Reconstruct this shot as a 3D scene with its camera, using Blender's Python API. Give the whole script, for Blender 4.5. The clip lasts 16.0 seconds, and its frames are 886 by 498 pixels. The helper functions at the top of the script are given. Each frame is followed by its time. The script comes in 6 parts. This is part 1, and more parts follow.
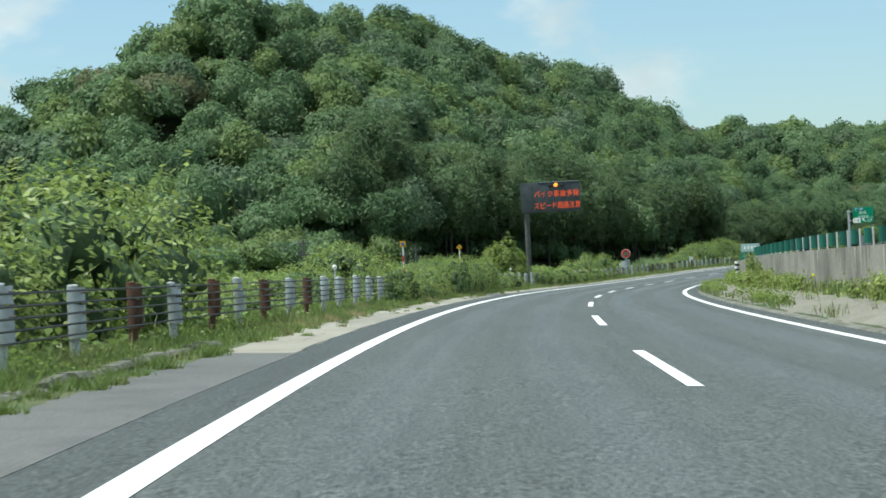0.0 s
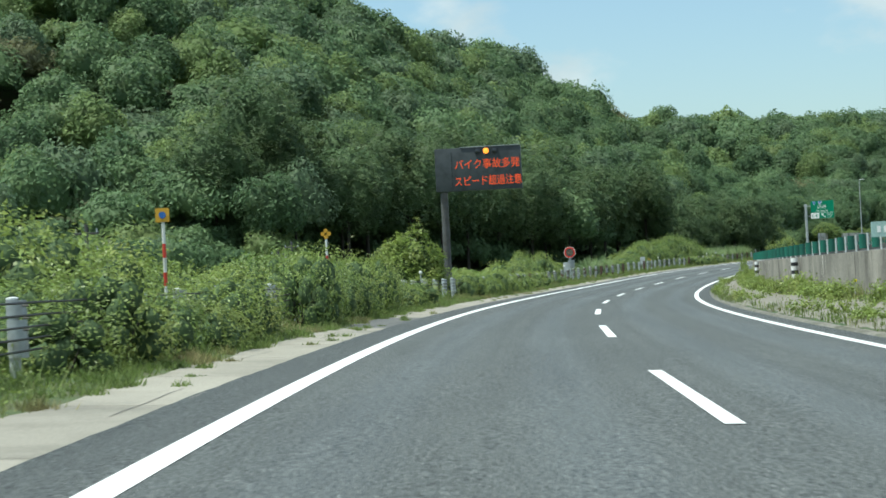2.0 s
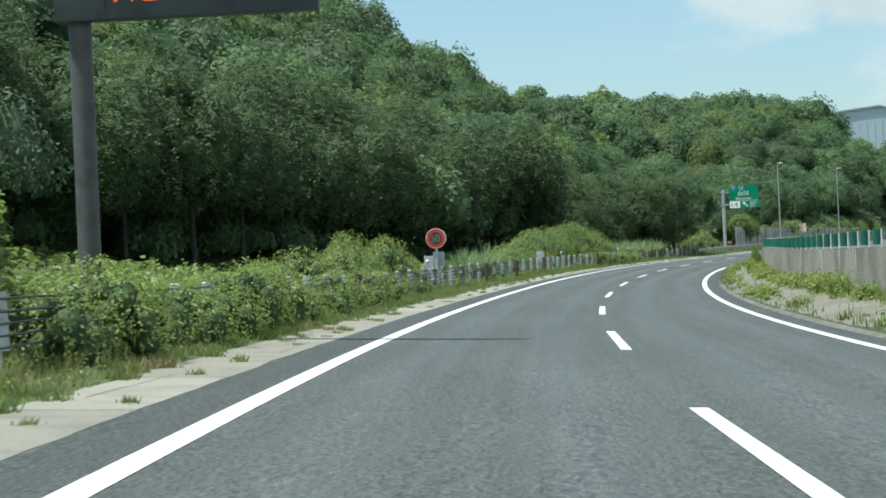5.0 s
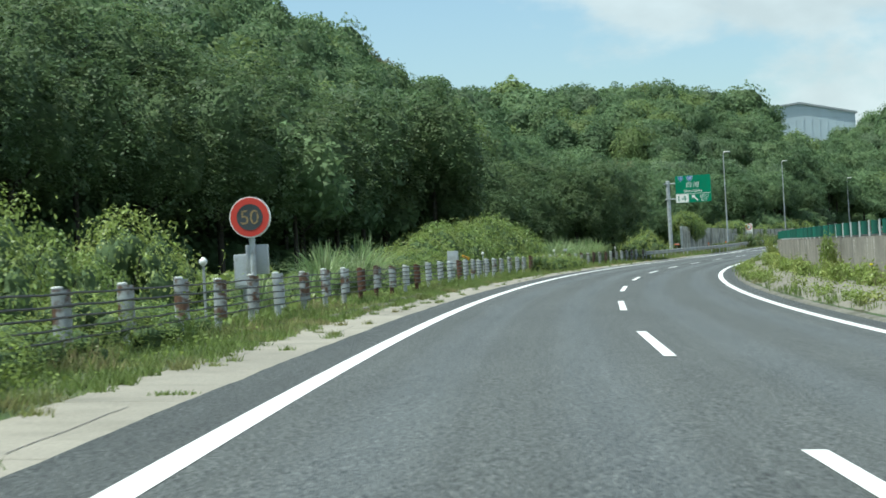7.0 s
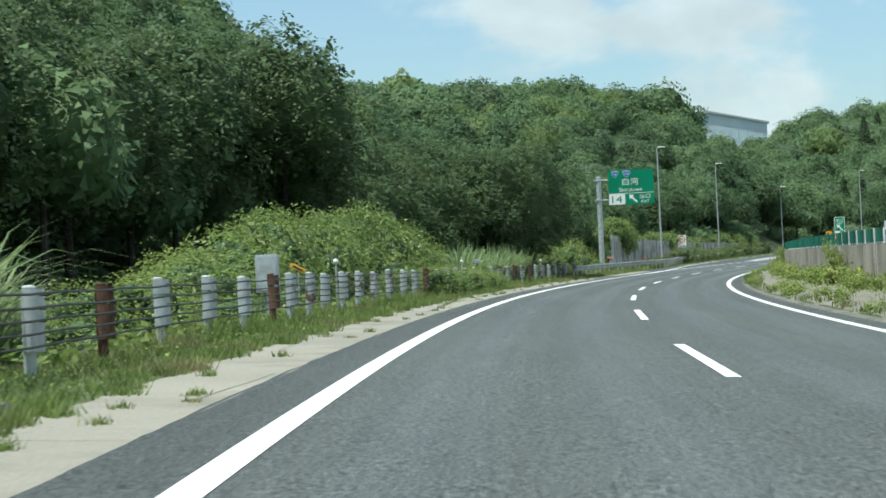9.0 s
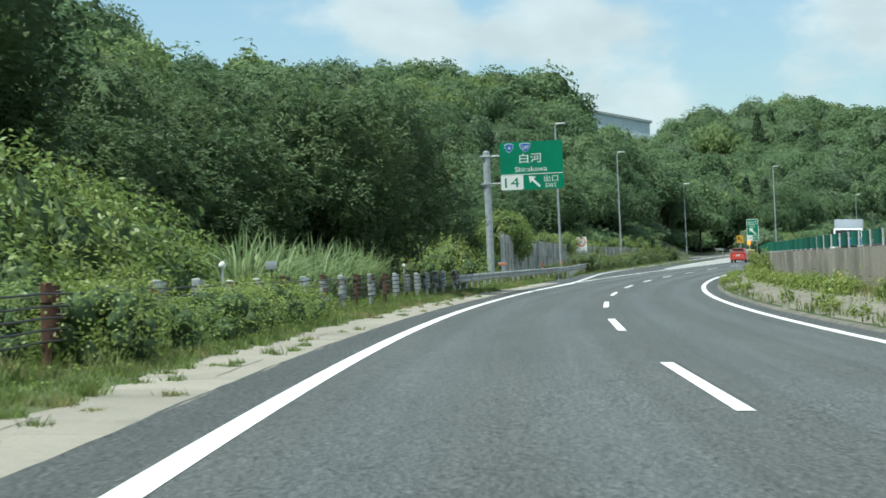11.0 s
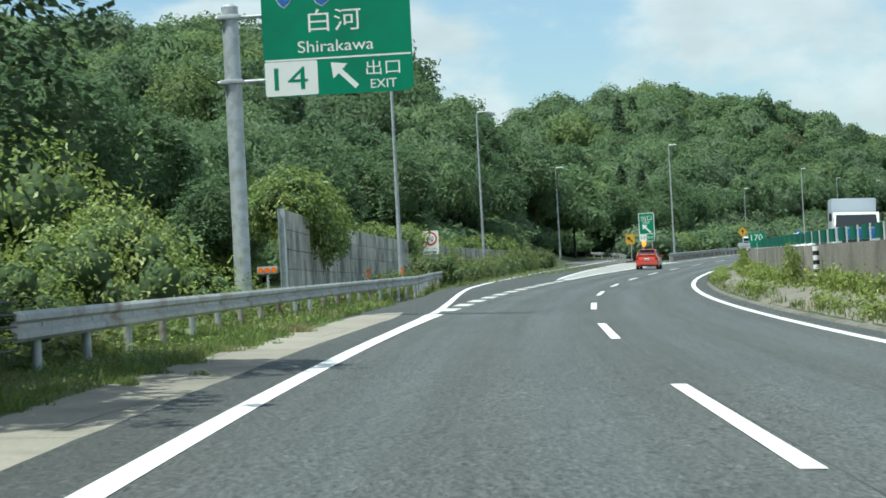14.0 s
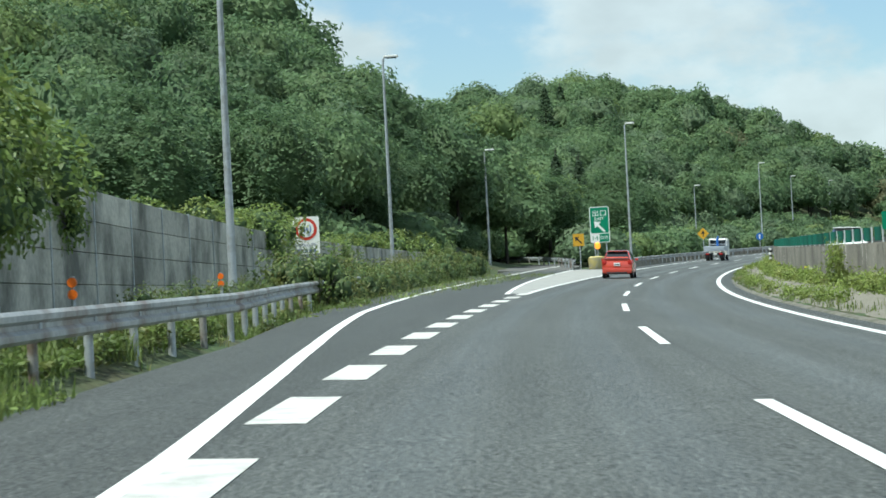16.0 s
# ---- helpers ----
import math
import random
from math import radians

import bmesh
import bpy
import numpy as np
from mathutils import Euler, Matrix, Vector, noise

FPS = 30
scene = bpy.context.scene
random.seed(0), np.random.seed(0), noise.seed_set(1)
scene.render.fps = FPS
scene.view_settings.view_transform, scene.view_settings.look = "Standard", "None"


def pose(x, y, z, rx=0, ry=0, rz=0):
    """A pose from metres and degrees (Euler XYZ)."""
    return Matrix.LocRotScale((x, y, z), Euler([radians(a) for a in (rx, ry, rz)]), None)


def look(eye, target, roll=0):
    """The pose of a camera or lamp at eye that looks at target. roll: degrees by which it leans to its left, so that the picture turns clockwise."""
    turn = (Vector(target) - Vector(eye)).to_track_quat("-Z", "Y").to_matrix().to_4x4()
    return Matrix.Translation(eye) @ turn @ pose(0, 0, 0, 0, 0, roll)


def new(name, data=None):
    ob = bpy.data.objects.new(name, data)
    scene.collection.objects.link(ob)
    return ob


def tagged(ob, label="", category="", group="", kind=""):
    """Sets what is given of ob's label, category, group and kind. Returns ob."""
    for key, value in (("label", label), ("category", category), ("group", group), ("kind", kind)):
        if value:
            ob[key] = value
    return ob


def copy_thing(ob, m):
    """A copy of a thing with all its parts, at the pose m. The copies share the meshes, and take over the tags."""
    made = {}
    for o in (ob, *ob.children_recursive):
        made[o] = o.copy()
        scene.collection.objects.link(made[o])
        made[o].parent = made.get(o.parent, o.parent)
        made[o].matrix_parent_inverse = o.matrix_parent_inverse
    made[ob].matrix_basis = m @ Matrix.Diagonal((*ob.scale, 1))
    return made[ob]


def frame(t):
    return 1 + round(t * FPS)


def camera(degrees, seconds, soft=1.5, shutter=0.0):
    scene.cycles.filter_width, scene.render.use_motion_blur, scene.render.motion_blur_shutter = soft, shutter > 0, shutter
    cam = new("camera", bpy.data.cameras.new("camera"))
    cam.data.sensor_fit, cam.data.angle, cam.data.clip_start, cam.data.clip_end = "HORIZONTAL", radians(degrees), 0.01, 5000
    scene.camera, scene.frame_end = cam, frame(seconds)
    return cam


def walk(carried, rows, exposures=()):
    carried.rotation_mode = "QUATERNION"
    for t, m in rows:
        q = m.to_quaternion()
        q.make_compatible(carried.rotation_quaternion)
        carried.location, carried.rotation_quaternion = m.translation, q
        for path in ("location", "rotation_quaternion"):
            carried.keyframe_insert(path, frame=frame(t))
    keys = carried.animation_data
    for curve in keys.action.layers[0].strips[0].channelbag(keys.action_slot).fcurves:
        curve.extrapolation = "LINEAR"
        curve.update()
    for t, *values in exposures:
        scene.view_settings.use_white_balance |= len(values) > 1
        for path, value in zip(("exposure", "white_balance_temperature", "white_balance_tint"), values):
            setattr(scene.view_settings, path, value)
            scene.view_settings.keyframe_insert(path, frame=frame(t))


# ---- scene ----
# The road's axis is the dashed lane line: s metres along it, u to the right of it, w above its banked plane.
STEP, S_MIN, S_MAX = 2.0, -40.0, 1000.0
KNOTS = [0, 35, 70, 105, 140, 175, 210, 245, 280, 315, 350, 385, 420, 480]
BANK = [0.0017, -0.0024, -0.0034, 0.0003, 0.0039, 0.0026, 0.0033, 0.001, -0.0015, -0.0039, -0.0023, -0.0007, -0.0001, -0.0001]
CREST = [-0.1542, -0.0667, -0.0876, -0.0054, 0.1246, 0.1841, 0.0547, -0.0277, -0.0033, 0.06, 0.0286, 0.0463, 0.0778, 0.0503]


def axis_table():
    n = int((S_MAX - S_MIN) / STEP) + 1
    ss = S_MIN + STEP * np.arange(n)
    i0 = int(-S_MIN / STEP)
    q = (np.minimum(ss, 420.0) - 160) / 160
    bend = (1.20031 + 0.07187 * q + -0.04772 * q * q) / 1000
    head = np.concatenate([[0], np.cumsum((bend[1:] + bend[:-1]) / 2 * STEP)])
    head -= head[i0]
    mid = (head[1:] + head[:-1]) / 2
    x = np.concatenate([[0], np.cumsum(np.sin(mid) * STEP)])
    y = np.concatenate([[0], np.cumsum(np.cos(mid) * STEP)])
    rise = np.interp(ss, KNOTS, CREST) / 1e3
    rise[ss > 500] = 0
    z = np.cumsum(0.01632 + np.cumsum(rise) * STEP) * STEP
    bank = 0.04029 + np.interp(ss, KNOTS, BANK)
    bank = np.convolve(np.pad(bank, 8, mode="edge"), np.ones(17) / 17, "valid")
    return ss, head, x - x[i0], y - y[i0], z - z[i0], bank


SS, HEAD, AX, AY, AZ, ABANK = axis_table()


def heading(s):
    return float(np.interp(s, SS, HEAD))


def place(s, u, w=0.0):
    """World place of s along, u right of and w over the road."""
    h = np.interp(s, SS, HEAD)
    return Vector((float(np.interp(s, SS, AX) + u * np.cos(h)), float(np.interp(s, SS, AY) - u * np.sin(h)),
                   float(np.interp(s, SS, AZ) - np.interp(s, SS, ABANK) * u + w)))


def places(s, u, w):
    """The same for arrays."""
    s, u, w = np.broadcast_arrays(np.asarray(s, float), u, w)
    h = np.interp(s, SS, HEAD)
    return np.stack([np.interp(s, SS, AX) + u * np.cos(h), np.interp(s, SS, AY) - u * np.sin(h),
                     np.interp(s, SS, AZ) - np.interp(s, SS, ABANK) * u + w], -1)


def stand(s, u, w=0.0, turn=0.0):
    """A pose on the road: y ahead along it, x to its right, upright."""
    p = place(s, u, w)
    return pose(p.x, p.y, p.z, 0, 0, turn - math.degrees(heading(s)))


# ---- camera: seconds, s, u, degrees left of the road, up, roll ----
cam = camera(24.254, 16.0, soft=1.65, shutter=0.12)
DRIVE = [
    (0.0, 0.363, -1.922, 0.296, 1.032, -2.563),
    (0.5, 11.367, -1.861, 0.325, 1.094, -2.714),
    (1.0, 22.366, -1.803, 0.432, 1.044, -2.842),
    (1.5, 33.357, -1.749, 0.517, 1.014, -2.906),
    (2.0, 44.335, -1.702, 0.636, 1.029, -2.871),
    (2.5, 55.301, -1.664, 0.680, 1.030, -2.766),
    (3.0, 66.262, -1.633, 0.746, 1.005, -2.633),
    (3.5, 77.233, -1.606, 0.710, 1.028, -2.520),
    (4.0, 88.221, -1.585, 0.728, 0.940, -2.437),
    (4.5, 99.271, -1.573, 0.772, 0.895, -2.466),
    (5.0, 110.385, -1.571, 0.843, 0.894, -2.609),
    (5.5, 121.525, -1.585, 0.924, 0.922, -2.800),
    (6.0, 132.655, -1.619, 1.004, 0.964, -2.978),
    (6.5, 143.737, -1.678, 1.067, 1.005, -3.077),
    (7.0, 154.773, -1.764, 1.114, 1.044, -3.098),
    (7.5, 165.794, -1.862, 1.176, 1.067, -3.076),
    (8.0, 176.815, -1.961, 1.202, 1.119, -2.950),
    (8.5, 187.846, -2.049, 1.184, 1.218, -2.769),
    (9.0, 198.882, -2.125, 1.085, 1.341, -2.585),
    (9.5, 209.953, -2.144, 0.956, 1.411, -2.466),
    (10.0, 221.057, -2.106, 0.796, 1.428, -2.412),
    (10.5, 232.149, -2.034, 0.632, 1.420, -2.414),
    (11.0, 243.184, -1.955, 0.488, 1.413, -2.461),
    (11.5, 254.115, -1.894, 0.391, 1.436, -2.542),
    (12.0, 264.941, -1.849, 0.340, 1.487, -2.659),
    (12.5, 275.737, -1.809, 0.308, 1.487, -2.773),
    (13.0, 286.493, -1.777, 0.303, 1.471, -2.881),
    (13.5, 297.194, -1.760, 0.316, 1.494, -2.974),
    (14.0, 307.828, -1.761, 0.336, 1.502, -3.006),
    (14.5, 318.377, -1.785, 0.355, 1.490, -2.939),
    (15.0, 328.923, -1.841, 0.427, 1.491, -2.890),
    (15.5, 339.520, -1.949, 0.576, 1.536, -2.890),
    (16.0, 350.139, -2.086, 0.866, 1.598, -2.916),
]
ROWS = []
for t, s, u, yaw, up, lean in DRIVE:
    p = place(s, u, 1.06844)
    ROWS.append((t, pose(p.x, p.y, p.z, 0, 0, yaw - math.degrees(heading(s))) @ pose(0, 0, 0, 90 + up) @ pose(0, 0, 0, 0, 0, lean)))
walk(cam, ROWS, [(0.0, 0.8, 6050, -5), (16.0, 0.8, 6050, -5)])

# ---- light ----
SUN_TO = Vector((-0.398, -0.082, 0.914)).normalized()
world = bpy.data.worlds.new("sky")
scene.world = world
world.use_nodes = True
wn, wl = world.node_tree.nodes, world.node_tree.links
wn.clear()
sky = wn.new("ShaderNodeTexSky")
sky.sky_type, sky.sun_disc = "NISHITA", False
sky.sun_elevation, sky.sun_rotation = math.asin(SUN_TO.z), math.atan2(SUN_TO.x, SUN_TO.y)
sky.air_density, sky.dust_density, sky.ozone_density = 1.0, 1.2, 1.4
geo = wn.new("ShaderNodeTexCoord")
stretch = wn.new("ShaderNodeMapping")
stretch.inputs["Scale"].default_value = (1.0, 1.0, 1.9)
puffs = wn.new("ShaderNodeTexNoise")
puffs.inputs["Scale"].default_value, puffs.inputs["Detail"].default_value = 9.0, 9.0
puffs.inputs["Roughness"].default_value = 0.55
# banks of summer cloud: direction, half width in radians, weight; the last three are out of view, added to raise fill
# light
bank_sum = None
for way, wide, weight in (((0.25, 0.955, 0.128), 0.035, 0.17), ((0.36, 0.93, 0.11), 0.06, 0.16), ((0.45, 0.885, 0.10), 0.10, 0.16), ((0.55, 0.83, 0.12), 0.14, 0.16), ((-0.21, 0.97, 0.125), 0.035, 0.2), ((0.8, 0.55, 0.3), 0.35, 0.14), ((-0.7, -0.6, 0.45), 0.8, 0.18), ((0.2, -0.5, 0.8), 0.9, 0.2), ((0.7, -0.2, 0.6), 0.7, 0.2)):
    aim = Vector(way).normalized()
    dist = wn.new("ShaderNodeVectorMath")
    dist.operation = "DISTANCE"
    dist.inputs[1].default_value = aim
    wl.new(geo.outputs["Generated"], dist.inputs[0])
    fall = wn.new("ShaderNodeMapRange")
    fall.interpolation_type = "SMOOTHSTEP"
    fall.inputs["From Min"].default_value, fall.inputs["From Max"].default_value = 0.2 * wide, 1.6 * wide
    fall.inputs["To Min"].default_value, fall.inputs["To Max"].default_value = weight, 0.0
    wl.new(dist.outputs["Value"], fall.inputs["Value"])
    if bank_sum is None:
        bank_sum = fall.outputs["Result"]
    else:
        both = wn.new("ShaderNodeMath")
        both.operation = "MAXIMUM"
        wl.new(bank_sum, both.inputs[0])
        wl.new(fall.outputs["Result"], both.inputs[1])
        bank_sum = both.outputs["Value"]
total = wn.new("ShaderNodeMath")
total.operation = "ADD"
ramp = wn.new("ShaderNodeMapRange")
ramp.interpolation_type = "SMOOTHSTEP"
ramp.inputs["From Min"].default_value, ramp.inputs["From Max"].default_value = 0.56, 0.72
ramp.inputs["To Max"].default_value = 0.85
cloud = wn.new("ShaderNodeMix")
cloud.data_type = "RGBA"
shade = wn.new("ShaderNodeMapRange")
shade.inputs["From Min"].default_value, shade.inputs["From Max"].default_value = 0.35, 0.65
shade.inputs["To Min"].default_value, shade.inputs["To Max"].default_value = 4.7, 5.6
billow = wn.new("ShaderNodeTexNoise")
billow.inputs["Scale"].default_value, billow.inputs["Detail"].default_value = 22.0, 6.0
tone = wn.new("ShaderNodeCombineColor")
wl.new(billow.outputs["Fac"], shade.inputs["Value"])
for channel, share in (("Red", 0.96), ("Green", 1.0), ("Blue", 1.04)):
    scaled = wn.new("ShaderNodeMath")
    scaled.operation = "MULTIPLY"
    scaled.inputs[1].default_value = share
    wl.new(shade.outputs["Result"], scaled.inputs[0])
    wl.new(scaled.outputs["Value"], tone.inputs[channel])
wl.new(tone.outputs["Color"], cloud.inputs["B"])
back = wn.new("ShaderNodeBackground")
back.inputs["Strength"].default_value = 0.088
wout = wn.new("ShaderNodeOutputWorld")
wl.new(geo.outputs["Generated"], stretch.inputs["Vector"])
wl.new(stretch.outputs["Vector"], puffs.inputs["Vector"])
wl.new(stretch.outputs["Vector"], billow.inputs["Vector"])
wl.new(puffs.outputs["Fac"], total.inputs[0])
wl.new(bank_sum, total.inputs[1])
wl.new(total.outputs["Value"], ramp.inputs["Value"])
wl.new(ramp.outputs["Result"], cloud.inputs["Factor"])
wl.new(sky.outputs["Color"], cloud.inputs["A"])
wl.new(cloud.outputs["Result"], back.inputs["Color"])
wl.new(back.outputs["Background"], wout.inputs["Surface"])
sun_data = bpy.data.lights.new("sun", "SUN")
sun_data.energy, sun_data.angle, sun_data.color = 3.2, radians(0.53), (1.0, 0.95, 0.87)
sun_lamp = new("sun", sun_data)
sun_lamp.matrix_world = look((0, 0, 200), Vector((0, 0, 200)) - SUN_TO)


# ---- materials ----
def material(name, color, rough=0.8, metal=0.0, spots=None, spot_scale=2.0, spot_range=(0.45, 0.65), grain=0.15, grain_scale=40.0,
             bump=0.0, bump_scale=60.0, vary=0.0, island=0.0, spec=0.5, glow=0.0, through_light=0.0, wide=0.0, wide_scale=0.05, coat=0.0, relief=0.02):
    """A procedural surface: base colour, grain, stains of another colour, relief, chance differences from piece to piece."""
    m = bpy.data.materials.new(name)
    m.use_nodes = True
    n, l = m.node_tree.nodes, m.node_tree.links
    b = n["Principled BSDF"]
    b.inputs["Roughness"].default_value, b.inputs["Metallic"].default_value = rough, metal
    b.inputs["Specular IOR Level"].default_value = spec
    b.inputs["Coat Weight"].default_value = coat
    co = n.new("ShaderNodeNewGeometry")
    col = n.new("ShaderNodeRGB")
    col.outputs[0].default_value = (*color, 1)
    last = col.outputs[0]

    def noise_at(scale, detail=4):
        t = n.new("ShaderNodeTexNoise")
        t.inputs["Scale"].default_value, t.inputs["Detail"].default_value = scale, detail
        l.new(co.outputs["Position"], t.inputs["Vector"])
        return t.outputs["Fac"]

    def gain(value, amount, lo=0.3, hi=0.7):
        """Multiplies the colour by 1 - amount to 1 + amount along value."""
        nonlocal last
        r = n.new("ShaderNodeMapRange")
        r.inputs["From Min"].default_value, r.inputs["From Max"].default_value = lo, hi
        r.inputs["To Min"].default_value, r.inputs["To Max"].default_value = 1 - amount, 1 + amount
        l.new(value, r.inputs["Value"])
        x = n.new("ShaderNodeVectorMath")
        x.operation = "SCALE"
        l.new(last, x.inputs[0])
        l.new(r.outputs["Result"], x.inputs["Scale"])
        last = x.outputs["Vector"]

    if spots:
        r = n.new("ShaderNodeMapRange")
        r.inputs["From Min"].default_value, r.inputs["From Max"].default_value = spot_range
        l.new(noise_at(spot_scale, 6), r.inputs["Value"])
        x = n.new("ShaderNodeMix")
        x.data_type = "RGBA"
        x.inputs["B"].default_value = (*spots, 1)
        l.new(r.outputs["Result"], x.inputs["Factor"])
        l.new(last, x.inputs["A"])
        last = x.outputs["Result"]
    if grain:
        gain(noise_at(grain_scale), grain)
    if wide:
        gain(noise_at(wide_scale), wide)
    if vary:
        o = n.new("ShaderNodeObjectInfo")
        gain(o.outputs["Random"], vary, 0, 1)
    if island:
        gain(co.outputs["Random Per Island"], island, 0, 1)
    l.new(last, b.inputs["Base Color"])
    if bump:
        p = n.new("ShaderNodeBump")
        p.inputs["Strength"].default_value, p.inputs["Distance"].default_value = bump, relief
        l.new(noise_at(bump_scale, 5), p.inputs["Height"])
        l.new(p.outputs["Normal"], b.inputs["Normal"])
    if glow:
        l.new(last, b.inputs["Emission Color"])
        b.inputs["Emission Strength"].default_value = glow
    if through_light:
        tr = n.new("ShaderNodeBsdfTranslucent")
        mix = n.new("ShaderNodeMixShader")
        mix.inputs["Fac"].default_value = through_light
        l.new(last, tr.inputs["Color"])
        l.new(b.outputs[0], mix.inputs[1])
        l.new(tr.outputs[0], mix.inputs[2])
        l.new(mix.outputs[0], n["Material Output"].inputs["Surface"])
    return m


ASPHALT = material("asphalt", (0.09, 0.096, 0.091), 0.72, spots=(0.2, 0.205, 0.19), spot_scale=38, spot_range=(0.6, 0.68), grain=0.95, grain_scale=28,
                   bump=1.0, bump_scale=45, wide=0.0, spec=0.4)
WORN_ASPHALT = material("worn_asphalt", (0.13, 0.128, 0.12), 0.85, spots=(0.1, 0.1, 0.095), spot_scale=1.2, grain=0.35, grain_scale=40, bump=0.5, bump_scale=60, wide=0.12, wide_scale=0.2)
PAINT = material("road_paint", (0.78, 0.78, 0.76), 0.6, spots=(0.6, 0.6, 0.58), spot_scale=3, spot_range=(0.55, 0.8), grain=0.06, grain_scale=30)
WORN_PAINT = material("worn_road_paint", (0.6, 0.59, 0.56), 0.7, spots=(0.36, 0.355, 0.34), spot_scale=2.5, spot_range=(0.5, 0.75), grain=0.1, grain_scale=30)
GORE_PAINT = material("gore_paint", (0.36, 0.355, 0.335), 0.75, spots=(0.25, 0.245, 0.23), spot_scale=1.5, spot_range=(0.45, 0.7), grain=0.12, grain_scale=20)
SLAB = material("gutter_concrete", (0.285, 0.262, 0.217), 0.9, spots=(0.205, 0.19, 0.155), spot_scale=0.9, spot_range=(0.5, 0.75), grain=0.16, grain_scale=30, bump=0.35, bump_scale=40, vary=0.09, wide=0.1, wide_scale=0.35)
SEAM = material("tar_joint", (0.055, 0.055, 0.055), 0.8, grain=0.1)
SOIL = material("soil", (0.06, 0.062, 0.03), 0.95, spots=(0.055, 0.09, 0.032), spot_scale=0.5, spot_range=(0.4, 0.6), grain=0.35, grain_scale=6, bump=0.8, bump_scale=6, relief=0.08)
WALL_CONC = material("retaining_concrete", (0.265, 0.245, 0.205), 0.9, spots=(0.14, 0.13, 0.108), spot_scale=0.7, spot_range=(0.42, 0.7), grain=0.2, grain_scale=12, bump=0.3, bump_scale=25, wide=0.2, wide_scale=0.3, vary=0.06)
PANEL_CONC = material("panel_concrete", (0.5, 0.485, 0.43), 0.9, spots=(0.15, 0.15, 0.13), spot_scale=0.7, spot_range=(0.42, 0.66), grain=0.2, grain_scale=10, bump=0.3, bump_scale=25, vary=0.16)
KERB = material("kerb_concrete", (0.17, 0.16, 0.135), 0.9, spots=(0.10, 0.10, 0.07), spot_scale=1.5, grain=0.25, grain_scale=12, bump=0.3, bump_scale=25, vary=0.12)
STREAK = material("lime_stain", (0.55, 0.52, 0.46), 0.9, grain=0.2, grain_scale=20)
GRIME = material("rain_stain", (0.10, 0.092, 0.075), 0.9, grain=0.2, grain_scale=20)
GALV = material("galvanised_steel", (0.47, 0.50, 0.53), 0.5, 0.35, spots=(0.36, 0.37, 0.38), spot_scale=5, grain=0.08, grain_scale=30, vary=0.12)
BRACKET = material("weathered_bracket", (0.36, 0.34, 0.32), 0.6, 0.25, spots=(0.2, 0.15, 0.12), spot_scale=6, grain=0.12, vary=0.2)
RUST = material("rusty_steel", (0.125, 0.062, 0.04), 0.85, 0.1, spots=(0.06, 0.035, 0.028), spot_scale=8, grain=0.25, bump=0.3, vary=0.2)
RAIL = material("rail_steel", (0.43, 0.435, 0.43), 0.55, 0.25, spots=(0.2, 0.135, 0.1), spot_scale=1.3, spot_range=(0.5, 0.72), grain=0.2, grain_scale=9, wide=0.2, wide_scale=0.4)
CABLE = material("wire_rope", (0.07, 0.065, 0.06), 0.6, 0.5, grain=0.2)
GREEN_BLADE = material("green_plastic", (0.012, 0.11, 0.075), 0.5, grain=0.1, vary=0.2)
BLADE_POST = material("blade_post_steel", (0.55, 0.57, 0.56), 0.5, 0.2, grain=0.08)
SIGN_GREEN = material("sign_green", (0.0, 0.21, 0.105), 0.45, spots=(0.0, 0.18, 0.09), spot_scale=1.0, grain=0.04, grain_scale=3)
SIGN_WHITE = material("sign_white", (0.80, 0.80, 0.78), 0.45, grain=0.03)
SIGN_BLUE = material("sign_blue", (0.03, 0.13, 0.42), 0.45, grain=0.03)
SIGN_RED = material("sign_red", (0.55, 0.045, 0.03), 0.45, grain=0.05)
SIGN_YELLOW = material("sign_yellow", (0.6, 0.33, 0.025), 0.45, grain=0.05)
SIGN_BACK = material("sign_back_aluminium", (0.42, 0.44, 0.46), 0.45, 0.4, grain=0.08)
BLACK = material("black_paint", (0.018, 0.019, 0.021), 0.5, grain=0.1)
WHITE = material("white_paint", (0.78, 0.78, 0.76), 0.5, spots=(0.6, 0.6, 0.58), spot_scale=4, grain=0.05)
BOARD = material("display_board", (0.045, 0.054, 0.06), 0.55, spots=(0.025, 0.032, 0.036), spot_scale=2, grain=0.08)
VMS_POLE = material("brown_grey_pole", (0.085, 0.085, 0.085), 0.6, spots=(0.06, 0.055, 0.05), spot_scale=3, grain=0.12)
LED = material("amber_lamps", (0.8, 0.085, 0.015), 0.5, grain=0, glow=0.24)
BEACON = material("amber_beacon", (1.0, 0.30, 0.03), 0.4, grain=0, glow=0.9)
ORANGE = material("orange_reflector", (0.85, 0.17, 0.01), 0.35, grain=0.05)
BARK = material("bark", (0.055, 0.048, 0.04), 0.95, spots=(0.035, 0.032, 0.027), spot_scale=5, grain=0.3, grain_scale=20, bump=0.5, bump_scale=20)
def wood_green(name, color, spots):
    return material(name, color, 0.6, spots=spots, spot_scale=0.35, spot_range=(0.45, 0.7), grain=0.2, grain_scale=1.6, island=0.22, through_light=0.42, spec=0.25, wide=0.12, wide_scale=0.03)


